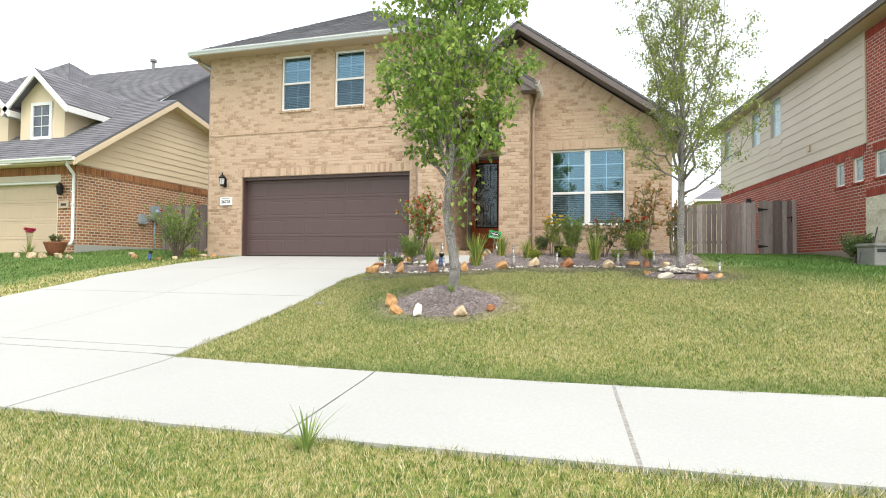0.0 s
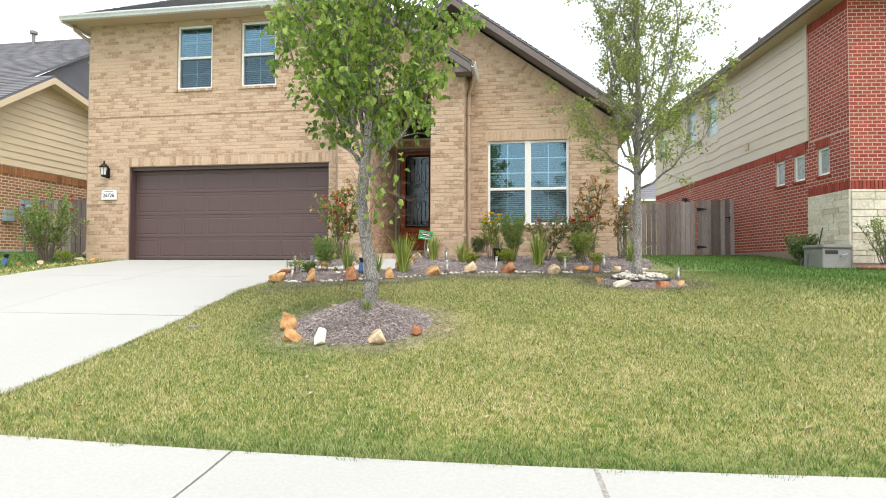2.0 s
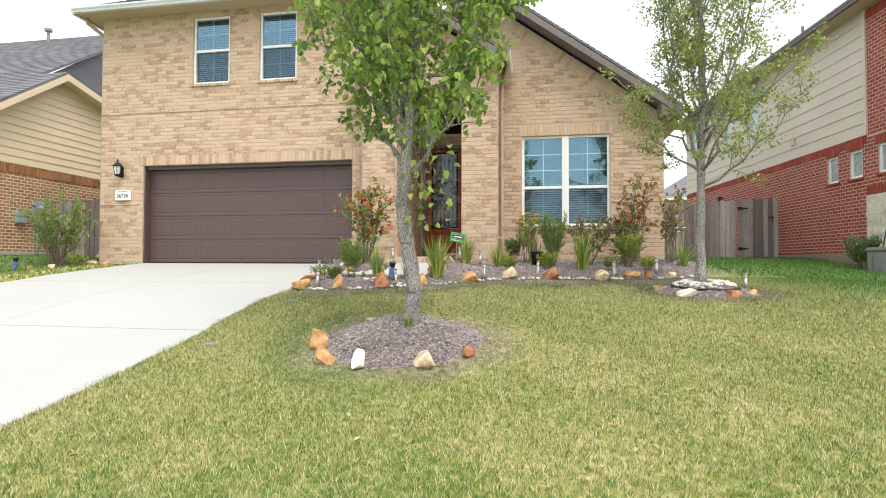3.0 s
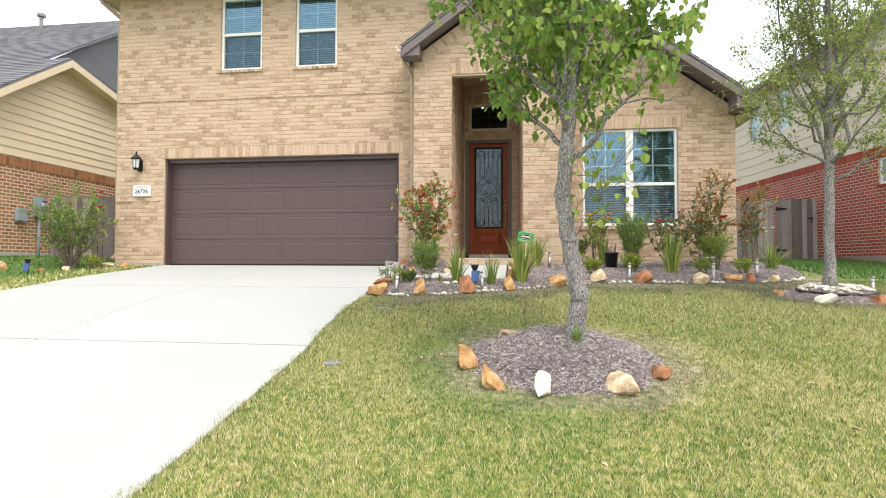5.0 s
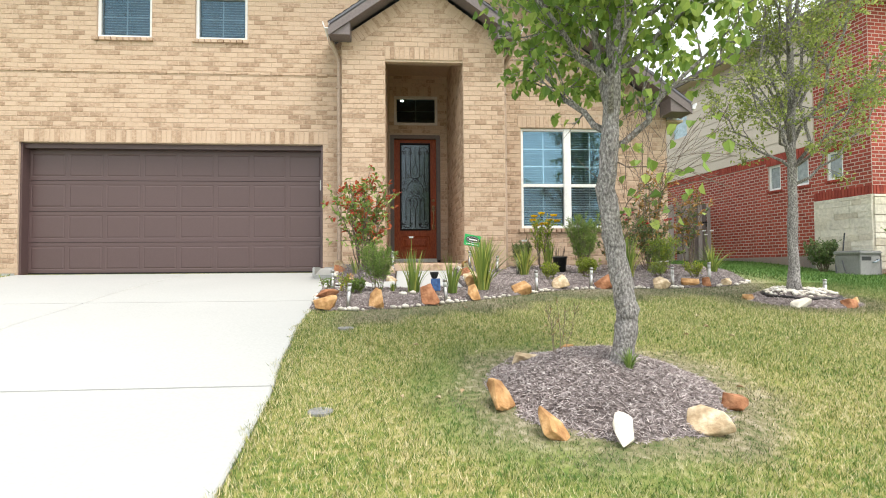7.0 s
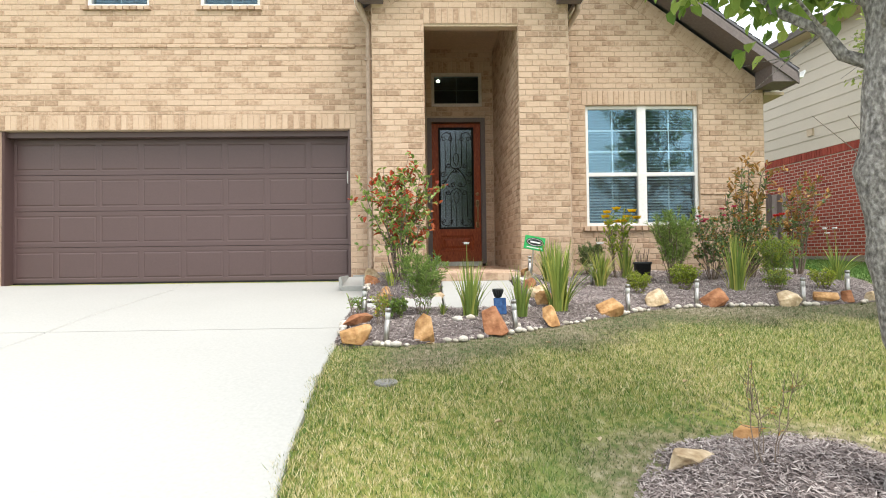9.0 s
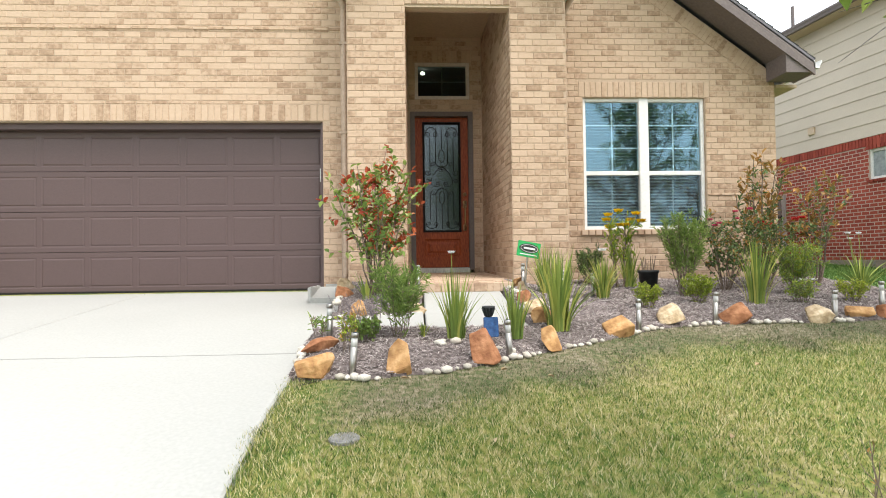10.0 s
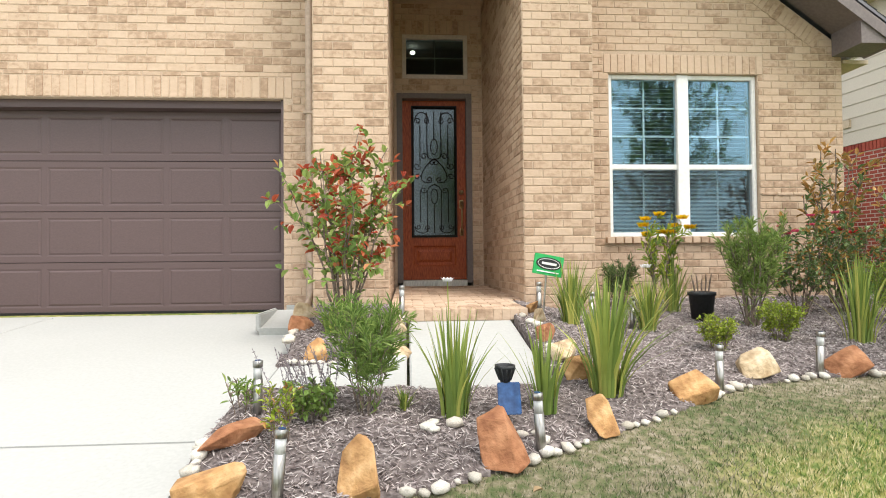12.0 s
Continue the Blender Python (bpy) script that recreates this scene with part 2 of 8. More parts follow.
def screen_material(name):
    """Fine dark insect mesh, half open."""
    m, n, l, b = node_material(name)
    b.inputs["Base Color"].default_value = (0.035, 0.04, 0.045, 1)
    b.inputs["Roughness"].default_value = 0.7
    mix = n.new("ShaderNodeMixShader")
    mix.inputs[0].default_value = 0.2
    l.new(n.new("ShaderNodeBsdfTransparent").outputs[0], mix.inputs[1])
    l.new(b.outputs[0], mix.inputs[2])
    l.new(mix.outputs[0], n["Material Output"].inputs["Surface"])
    return m


M_SCREEN = screen_material("insect_screen")
M_FENCE = surf("weathered_cedar", [(0.2, (0.175, 0.142, 0.135)), (0.5, (0.255, 0.218, 0.208)), (0.8, (0.345, 0.305, 0.292))], 0.9, 14, 1.2, 0.5, "object", stretch=(5, 5, 0.35), wear=0.5)
M_MULCH = surf("mulch_bed", [(0.3, (0.09, 0.07, 0.066)), (0.55, (0.185, 0.155, 0.147)), (0.75, (0.29, 0.255, 0.245))], 0.95, 30, 3, 0.9, dist=0.03)
M_CHIP = surf("mulch_chips", [(0.0, (0.10, 0.075, 0.07)), (0.4, (0.285, 0.24, 0.23)), (0.8, (0.46, 0.405, 0.39)), (1.0, (0.62, 0.565, 0.535))], 0.95, 60, 4, 0.4, "island")
M_ROCK = surf("orange_sandstone", [(0.3, (0.40, 0.20, 0.08)), (0.5, (0.50, 0.285, 0.12)), (0.7, (0.58, 0.37, 0.19))], 0.92, 13, 2.6, 0.85, wear=0.42, dist=0.035)
M_ROCKR = surf("reddish_sandstone", [(0.3, (0.28, 0.11, 0.05)), (0.5, (0.37, 0.165, 0.08)), (0.7, (0.44, 0.22, 0.115))], 0.92, 13, 2.6, 0.85, wear=0.42, dist=0.035)
M_ROCKC = surf("cream_limestone_rock", [(0.3, (0.45, 0.31, 0.17)), (0.5, (0.58, 0.45, 0.29)), (0.7, (0.68, 0.58, 0.43))], 0.92, 13, 2.6, 0.85, wear=0.42, dist=0.035)
M_PEBBLE = surf("white_pebbles", [(0.0, (0.48, 0.44, 0.37)), (0.5, (0.70, 0.67, 0.60)), (1.0, (0.60, 0.54, 0.46))], 0.8, 26, 6, 0.4, "object")
M_BARK = surf("grey_bark", [(0.33, (0.17, 0.158, 0.15)), (0.5, (0.29, 0.272, 0.26)), (0.68, (0.43, 0.41, 0.395))], 0.95, 60, 6, 1.0, stretch=(1.3, 1.3, 0.75), wear=0.45, dist=0.02)
M_TWIG = surf("brown_twigs", [(0.3, (0.15, 0.11, 0.085)), (0.7, (0.26, 0.205, 0.165))], 0.9, 40, 5, 0.4)

# ---------------------------------------------------------------- mesh building


class Mesh:
    """Collects vertices and faces for one mesh."""

    def __init__(self):
        self.v, self.f = [], []

    def face(self, *pts):
        k = len(self.v)
        self.v.extend(tuple(p) for p in pts)
        self.f.append(tuple(range(k, k + len(pts))))
        return self

    def hull(self, lower, upper):
        """A closed prism between two outlines of equally many points, both counter-clockwise seen from outside the upper."""
        k, n = len(self.v), len(lower)
        self.v.extend(tuple(p) for p in lower)
        self.v.extend(tuple(p) for p in upper)
        self.f.append(tuple(range(k + n - 1, k - 1, -1)))
        self.f.append(tuple(range(k + n, k + 2 * n)))
        for i in range(n):
            j = (i + 1) % n
            self.f.append((k + i, k + j, k + n + j, k + n + i))
        return self

    def box(self, x0, x1, y0, y1, z0, z1, m=None):
        lo = [(x0, y0, z0), (x1, y0, z0), (x1, y1, z0), (x0, y1, z0)]
        up = [(x0, y0, z1), (x1, y0, z1), (x1, y1, z1), (x0, y1, z1)]
        if m is not None:
            lo, up = [m @ Vector(p) for p in lo], [m @ Vector(p) for p in up]
        return self.hull(lo, up)

    def bevel_box(self, x0, x1, y0, y1, z0, z1, b=0.01, m=None):
        """A box with all its edges chamfered by b."""
        bm = bmesh.new()
        bmesh.ops.create_cube(bm, size=1)
        for v in bm.verts:
            v.co = ((x0 + x1) / 2 + v.co.x * (x1 - x0), (y0 + y1) / 2 + v.co.y * (y1 - y0), (z0 + z1) / 2 + v.co.z * (z1 - z0))
        bmesh.ops.bevel(bm, geom=bm.edges[:], offset=b, segments=2, affect="EDGES")
        if m is not None:
            bm.transform(m)
        return self.take(bm)

    def take(self, bm):
        k = len(self.v)
        bm.verts.index_update()
        self.v.extend(tuple(v.co) for v in bm.verts)
        self.f.extend(tuple(k + v.index for v in f.verts) for f in bm.faces)
        bm.free()
        return self

    def tube(self, pts, radii, sides=8, caps=True):
        k = len(self.v)
        pts = [Vector(p) for p in pts]
        up = Vector((0.31, 0.17, 0.93))
        for i, p in enumerate(pts):
            d = (pts[min(i + 1, len(pts) - 1)] - pts[max(i - 1, 0)]).normalized()
            a = d.cross(up)
            if a.length < 1e-3:
                a = d.cross(Vector((1, 0, 0)))
            a.normalize()
            c = d.cross(a)
            r = radii[i] if isinstance(radii, (list, tuple)) else radii
            for j in range(sides):
                t = 2 * math.pi * j / sides
                self.v.append(tuple(p + (a * math.cos(t) + c * math.sin(t)) * r))
        for i in range(len(pts) - 1):
            for j in range(sides):
                q = (j + 1) % sides
                self.f.append((k + i * sides + j, k + i * sides + q, k + (i + 1) * sides + q, k + (i + 1) * sides + j))
        if caps:
            self.f.append(tuple(k + j for j in range(sides - 1, -1, -1)))
            e = k + (len(pts) - 1) * sides
            self.f.append(tuple(e + j for j in range(sides)))
        return self

    def lathe(self, cx, cy, profile, sides=20):
        """Turns (radius, z) pairs round the vertical through cx, cy."""
        k = len(self.v)
        for r, z in profile:
            for j in range(sides):
                t = 2 * math.pi * j / sides
                self.v.append((cx + r * math.cos(t), cy + r * math.sin(t), z))
        for i in range(len(profile) - 1):
            for j in range(sides):
                q = (j + 1) % sides
                self.f.append((k + i * sides + j, k + i * sides + q, k + (i + 1) * sides + q, k + (i + 1) * sides + j))
        self.f.append(tuple(k + j for j in range(sides - 1, -1, -1)))
        e = k + (len(profile) - 1) * sides
        self.f.append(tuple(e + j for j in range(sides)))
        return self

    def data(self, name, material, smooth=False):
        d = bpy.data.meshes.new(name)
        d.from_pydata(self.v, [], self.f)
        if smooth:
            d.polygons.foreach_set("use_smooth", [True] * len(d.polygons))
        d.materials.append(material)
        d.update()
        return d


def thing(name, label, category, at=(0, 0, 0), group="", kind=""):
    """A top-level empty at a thing's base; its parts are placed in the world and hang under it."""
    ob = new(name)
    ob.location = at
    ob.empty_display_size = 0.1
    return tagged(ob, label, category, group, kind)


def part(name, mesh, material, parent, label="", smooth=False):
    ob = new(name, mesh.data(name, material, smooth))
    ob.parent = parent
    if parent.parent is None:
        ob.matrix_parent_inverse = Matrix.Translation(-Vector(parent.location))
    return tagged(ob, label)


def solid(name, mesh, material, label, category, group="", kind="", smooth=False):
    return tagged(new(name, mesh.data(name, material, smooth)), label, category, group, kind)


# ---------------------------------------------------------------- lie of the land
KY = [-60, -6, 0, 3.1, 4.6, 6.0, 7.0, 8.0, 8.87, 10.2, 11, 13.4, 16, 20, 60]
KZ = [-0.4, -0.2, -0.14, -0.02, 0.04, 0.24, 0.40, 0.57, 0.72, 0.85, 0.95, 1.17, 1.3, 1.38, 1.4]


def ease(a, b, v):
    t = min(1.0, max(0.0, (v - a) / (b - a)))
    return t * t * (3 - 2 * t)


def height(x, y):
    base = sum(float(np.interp(y + o, KY, KZ)) for o in (-0.3, -0.15, 0, 0.15, 0.3)) / 5
    base += 0.16 * ease(-10.3, -13.0, x) * ease(8, 12, y) * (1 - ease(13, 18, y))
    return base - 0.19 * ease(3.0, 6.5, x) * ease(8, 13, y) * (1 - ease(15, 18.5, y))


def walk_near(x):
    q = max(-8.0, min(8.0, x))
    return 2.99 + 0.035 * x + 0.005 * q * q


def walk_far(x):
    q = max(-8.0, min(8.0, x))
    if x < -3.8:
        return 4.64
    return 4.555 + 0.035 * x + 0.012 * q * q


def drive_right(y):
    return float(np.interp(y, [4.6, 7.3, 8.05, 9.3, 12.9], [-3.78, -3.83, -3.91, -3.97, -3.98]))


def drive_left(y):
    return float(np.interp(y, [4.6, 7, 8.3, 10.7, 13.4], [-9.2, -9.2, -9.15, -9.32, -9.33]))

# ---------------------------------------------------------------- ground, pavement, driveway


def on_paving(x, y):
    if walk_near(x) - 0.01 < y < walk_far(x) + 0.01:
        return True
    if 0 < y <= 13.4 and drive_left(y) < x < drive_right(y):
        return True
    return -4.2 < x < -2.15 and 10.72 < y < 13


def graded(xs, ys):
    """One sheet over the grid lines given, at the land's height, sunk under paving."""
    m = Mesh()
    nx = len(xs)
    for y in ys:
        for x in xs:
            z = height(x, y)
            m.v.append((x, y, z - (0.05 if on_paving(x, y) else 0.0)))
    for j in range(len(ys) - 1):
        for i in range(nx - 1):
            m.f.append((j * nx + i, j * nx + i + 1, (j + 1) * nx + i + 1, (j + 1) * nx + i))
    return m


def green_at(x, y):
    """How lush the turf is: the neighbour's side and rings by the tree beds."""
    g = ease(2.2, 4.2, x + 0.25 * (y - 9)) * ease(8, 11.5, y)
    g = max(g, ease(-10.0, -10.8, x) * 0.9)
    d = math.hypot(x + 1.72, y - 7.36)
    g = max(g, 0.5 * ease(1.4, 1.15, d) * ease(0.6, -0.6, x + 1.9 + 0.4 * (y - 7.3)))
    if y > 4:
        g = max(g, 0.55 * ease(0.5, 0.05, y - walk_far(x)) * ease(0, 1, x + 3))
    return g


def worn_at(x, y):
    d = math.hypot(x + 1.72, (y - 7.3) * 1.1)
    w = 0.85 * ease(1.15, 0.85, d + 0.25 * noise.noise((x * 2, y * 2, 4)))
    e = bed_front(x) - y
    w = max(w, 1.0 * ease(0.98, 0.45, e + 0.4 * noise.noise((x * 1.5, y * 1.5, 9))) * ease(-4.0, -3.4, x) * ease(3.0, 1.5, x))
    return max(w, 0.8 * ease(1.15, 0.7, math.hypot(x - 1.6, (y - 9.95) * 1.1)))


def bed_front(x):
    return float(np.interp(x, [-4.0, -3.5, -3.0, -2.4, -2.0, -1.6, -1.1, -0.6, 0.0, 0.6, 1.2, 1.6, 2.0, 2.3], [9.74, 9.70, 9.82, 10.14, 10.36, 10.58, 10.88, 11.0, 11.02, 11.0, 11.08, 11.2, 11.5, 12.2]))


def attribute_values(mesh, name, values):
    a = mesh.attributes.new(name, "FLOAT", "POINT")
    a.data.foreach_set("value", np.asarray(values, dtype=np.float32))


gx = sorted(set([-900, -300, -120, -60, -35, -25, -20] + [round(-17 + 0.25 * i, 3) for i in range(0, 105)] + [11, 14, 18, 25, 40, 80, 200, 900]))
gy = sorted(set([-900, -300, -100, -40, -20, -12, -8, -5, -3, -2] + [round(-1.5 + 0.2 * i, 3) for i in range(0, 115)] + [23, 26, 30, 40, 60, 120, 300, 900]))
ground = solid("ground", graded(gx, gy), M_TURF, "mown lawn turf, dry yellow-green with greener patches", "ground", kind="structure", smooth=True)
attribute_values(ground.data, "green", [green_at(v.co.x, v.co.y) for v in ground.data.vertices])
attribute_values(ground.data, "worn", [worn_at(v.co.x, v.co.y) for v in ground.data.vertices])


def slab(left, right, y0, y1, steps=10, across=4, top=0.012, deep=0.12, gap=0.009, lie=None):
    """A cast slab that follows the land between two edges given as functions of y; edges rounded a little."""
    m = Mesh()
    ys = [y0 + gap + (y1 - y0 - 2 * gap) * i / steps for i in range(steps + 1)]
    rows = []
    for y in ys:
        l, r = left(y) + gap, right(y) - gap
        us = [0, 0.012] + [(r - l) * k / across for k in range(1, across)] + [r - l - 0.012, r - l]
        rows.append([(l + u, y, (lie or height)(l + u, y) + top - (0.010 if u in (us[0], us[-1]) else 0)) for u in us])
    n = len(rows[0])
    m.v = [p for r in rows for p in r]
    for j in range(steps):
        for i in range(n - 1):
            m.f.append((j * n + i, j * n + i + 1, (j + 1) * n + i + 1, (j + 1) * n + i))
    rim = [j * n for j in range(steps, -1, -1)] + list(range(1, n)) + [j * n + n - 1 for j in range(1, steps + 1)] + [steps * n + i for i in range(n - 2, 0, -1)]
    k = len(m.v)
    m.v += [(m.v[i][0], m.v[i][1], m.v[i][2] - deep) for i in rim]
    for a in range(len(rim)):
        b = (a + 1) % len(rim)
        m.f.append((rim[b], rim[a], k + a, k + b))
    return m


driveway = thing("driveway", "pale cast concrete driveway rising to the garage", "driveway", (-6.5, 9, 0.7), kind="structure")
for a, b in ((4.65, 4.90), (4.90, 7.48), (7.48, 10.31), (10.31, 13.36)):
    mid = lambda y: (drive_left(y) + drive_right(y)) / 2 + 0.05
    part("concrete_slab", slab(drive_left, mid, a, b, 12), M_CONC, driveway)
    part("concrete_slab", slab(mid, drive_right, a, b, 12), M_CONC, driveway)
joint_strip = Mesh()
for y in (4.90, 7.48, 10.31):
    for k in range(12):
        a, b = drive_left(y) + (drive_right(y) - drive_left(y)) * k / 12, drive_left(y) + (drive_right(y) - drive_left(y)) * (k + 1) / 12
        joint_strip.box(a, b, y - 0.011, y + 0.011, height(a, y) - 0.06, height(a, y) + 0.002)
tagged(part("joint_filler", joint_strip, M_JOINT, driveway), kind="stuff")
part("concrete_slab", slab(drive_left, drive_right, 0.2, 2.9, 8), M_CONC, driveway, "driveway apron between pavement and street")

pavement = thing("pavement", "pale concrete pavement in long slabs with dark joints", "pavement", (0, 3.8, 0.2), kind="structure")
cuts = [-16, -14, -12, -10, -9.2, -6.4, -3.72, -1.6, 0.36, 2.3, 4.3, 6.4, 8.4, 10.4, 13, 16, 20]


def pavement_slab(a, b):
    m = Mesh()
    n, w = 8, 6
    rows = []
    for i in range(n + 1):
        x = a + 0.008 + (b - a - 0.016) * i / n
        y0, y1 = walk_near(x), walk_far(x)
        rows.append([(x + 0.053 * (y1 - y0) * (1 - k / w), y0 + (y1 - y0) * k / w, height(x, y0 + (y1 - y0) * k / w) + 0.012) for k in range(w + 1)])
    m.v = [p for r in rows for p in r]
    q = w + 1
    for i in range(n):
        for k in range(w):
            m.f.append((i * q + k, (i + 1) * q + k, (i + 1) * q + k + 1, i * q + k + 1))
    rim = [i * q for i in range(n + 1)] + [n * q + k for k in range(1, q)] + [i * q + w for i in range(n - 1, -1, -1)] + [k for k in range(w - 1, 0, -1)]
    s = len(m.v)
    m.v += [(m.v[i][0], m.v[i][1], m.v[i][2] - 0.1) for i in rim]
    for c in range(len(rim)):
        d = (c + 1) % len(rim)
        m.f.append((rim[c], s + c, s + d, rim[d]))
    return m


for a, b in zip(cuts, cuts[1:]):
    part("concrete_slab", pavement_slab(a, b), M_CONC, pavement)
filler = Mesh()
for x in cuts[1:-1]:
    y0, y1 = walk_near(x), walk_far(x)
    for k in range(6):
        ya, yb = y0 + (y1 - y0) * k / 6, y0 + (y1 - y0) * (k + 1) / 6
        e, f_ = x + 0.053 * (y1 - ya), x + 0.053 * (y1 - yb)
        filler.hull([(e - 0.008, ya, height(x, ya) - 0.08), (e + 0.008, ya, height(x, ya) - 0.08), (f_ + 0.008, yb, height(x, yb) - 0.08), (f_ - 0.008, yb, height(x, yb) - 0.08)], [(e - 0.008, ya, height(x, ya) + 0.004), (e + 0.008, ya, height(x, ya) + 0.004), (f_ + 0.008, yb, height(x, yb) + 0.004), (f_ - 0.008, yb, height(x, yb) + 0.004)])
part("joint_filler", filler, M_JOINT, pavement)
wide = Mesh()
for k in range(6):
    x = 0.36 + 0.004
    y0, y1 = walk_near(x), walk_far(x)
    ya, yb = y0 + (y1 - y0) * k / 6, y0 + (y1 - y0) * (k + 1) / 6
    e, f_ = x + 0.053 * (y1 - ya), x + 0.053 * (y1 - yb)
    za, zb = height(x, ya) + 0.0135, height(x, yb) + 0.0135
    wide.hull([(e - 0.013, ya, za - 0.1), (e + 0.013, ya, za - 0.1), (f_ + 0.013, yb, zb - 0.1), (f_ - 0.013, yb, zb - 0.1)], [(e - 0.013, ya, za), (e + 0.013, ya, za), (f_ + 0.013, yb, zb), (f_ - 0.013, yb, zb)])
part("expansion_board", wide, M_BOARD, pavement, "weathered grey expansion board")

garden_walk = thing("garden_path", "pale concrete path from driveway to porch step", "path", (-2.7, 11.6, 1.05), kind="structure")


def path_lie(x, y):
    """The path climbs to the porch step; its side arm runs level into the driveway."""
    z = float(np.interp(y, [10.5, 11.4, 12.3], [0.985, 1.06, 1.215]))
    t = ease(-3.13, -3.99, x)
    return z * (1 - t) + (height(x, y) + 0.012) * t


part("concrete_slab", slab(lambda y: -3.11, lambda y: -2.24, 10.72, 12.245, 8, 3, 0.0, 0.3, lie=path_lie), M_CONC, garden_walk)
part("concrete_slab", slab(lambda y: -3.99, lambda y: -3.11, 10.75, 11.45, 5, 6, 0.0, 0.2, lie=path_lie), M_CONC, garden_walk)

# ---------------------------------------------------------------- masonry


class Frame:
    """A wall's own frame: origin, direction along it, outward normal; up is z."""

    def __init__(self, x, y, along, out):
        self.o, self.a, self.n = Vector((x, y, 0)), Vector((*along, 0)).normalized(), Vector((*out, 0)).normalized()

    def at(self, u, z, d=0.0):
        return self.o + self.a * u + self.n * d + Vector((0, 0, z))


def brick_boxes(m, fr, rects, d0, d1):
    """Bricks u0 u1 z0 z1, standing from depth d0 to d1 out of the wall, each with four sides and a face."""
    turn = fr.a.cross(Vector((0, 0, 1))).dot(fr.n) > 0
    for u0, u1, z0, z1 in rects:
        k = len(m.v)
        e = 0.004
        for d, s in ((d0, 0), (d1, e)):
            for u, z in ((u0 + s, z0 + s), (u1 - s, z0 + s), (u1 - s, z1 - s), (u0 + s, z1 - s)):
                m.v.append(tuple(fr.at(u, z, d)))
        q = [(4, 5, 6, 7), (0, 1, 5, 4), (1, 2, 6, 5), (2, 3, 7, 6), (3, 0, 4, 7)]
        for f in q:
            m.f.append(tuple(k + i for i in (f if turn else f[::-1])))


def courses(u0, u1, z0, z1, holes=(), span=None, length=0.192, pitch=0.0815, joint=0.010, rnd=None):
    """Running-bond bricks over a wall face, cut at holes; span(z) gives the wall's width at that height."""
    rnd = rnd or random.Random(3)
    out = []
    n = int(round((z1 - z0) / pitch))
    for c in range(n):
        za = z0 + c * pitch + joint / 2
        zb = za + pitch - joint
        a, b = (u0, u1) if span is None else span(zb)
        free = [(a, b)]
        for h0, h1, g0, g1 in holes:
            if zb > g0 + 0.012 and za < g1 - 0.012:
                nxt = []
                for s, e in free:
                    if h1 <= s or h0 >= e:
                        nxt.append((s, e))
                    else:
                        if h0 > s:
                            nxt.append((s, h0))
                        if h1 < e:
                            nxt.append((h1, e))
                free = nxt
        off = (length / 2 if c % 2 else 0) + rnd.uniform(-0.006, 0.006)
        for s, e in free:
            k = math.floor((s - u0 - off) / length)
            while True:
                p = u0 + off + k * length
                if p >= e:
                    break
                x0, x1 = max(p, s) + joint / 2, min(p + length, e) - joint / 2
                if x1 - x0 > 0.02:
                    j = rnd.uniform(-0.0012, 0.0012)
                    out.append((x0, x1, za + j, zb + j))
                k += 1
    return out


def soldiers(u0, u1, z0, z1, pitch=0.0815, joint=0.010):
    n = max(1, int(round((u1 - u0) / pitch)))
    p = (u1 - u0) / n
    return [(u0 + i * p + joint / 2, u0 + (i + 1) * p - joint / 2, z0 + joint / 2, z1 - joint / 2) for i in range(n)]


def backing(m, fr, u0, u1, z0, z1, holes, thick):
    """The wall's body behind the bricks, with its openings going through."""
    us = sorted({u0, u1, *[v for h in holes for v in h[:2] if u0 < v < u1]})
    zs = sorted({z0, z1, *[v for h in holes for v in h[2:] if z0 < v < z1]})
    for a, b in zip(us, us[1:]):
        for c, d in zip(zs, zs[1:]):
            mu, mz = (a + b) / 2, (c + d) / 2
            if any(h[0] < mu < h[1] and h[2] < mz < h[3] for h in holes):
                continue
            lo = [fr.at(a, c, -thick), fr.at(b, c, -thick), fr.at(b, c, 0), fr.at(a, c, 0)]
            up = [fr.at(a, d, -thick), fr.at(b, d, -thick), fr.at(b, d, 0), fr.at(a, d, 0)]
            if fr.a.cross(Vector((0, 0, 1))).dot(fr.n) > 0:
                lo, up = lo[::-1], up[::-1]
            m.hull(lo, up)


def weld(m):
    """Joins a mesh's blocks into one shell: shared corners become one, faces between blocks go."""
    ids, verts, remap = {}, [], []
    for v in m.v:
        k = (round(v[0], 4), round(v[1], 4), round(v[2], 4))
        if k not in ids:
            ids[k] = len(verts)
            verts.append(v)
        remap.append(ids[k])
    seen = {}
    for f in m.f:
        g = tuple(remap[i] for i in f)
        seen.setdefault(tuple(sorted(g)), []).append(g)
    m.v, m.f = verts, [g[0] for g in seen.values() if len(g) == 1]
    return m


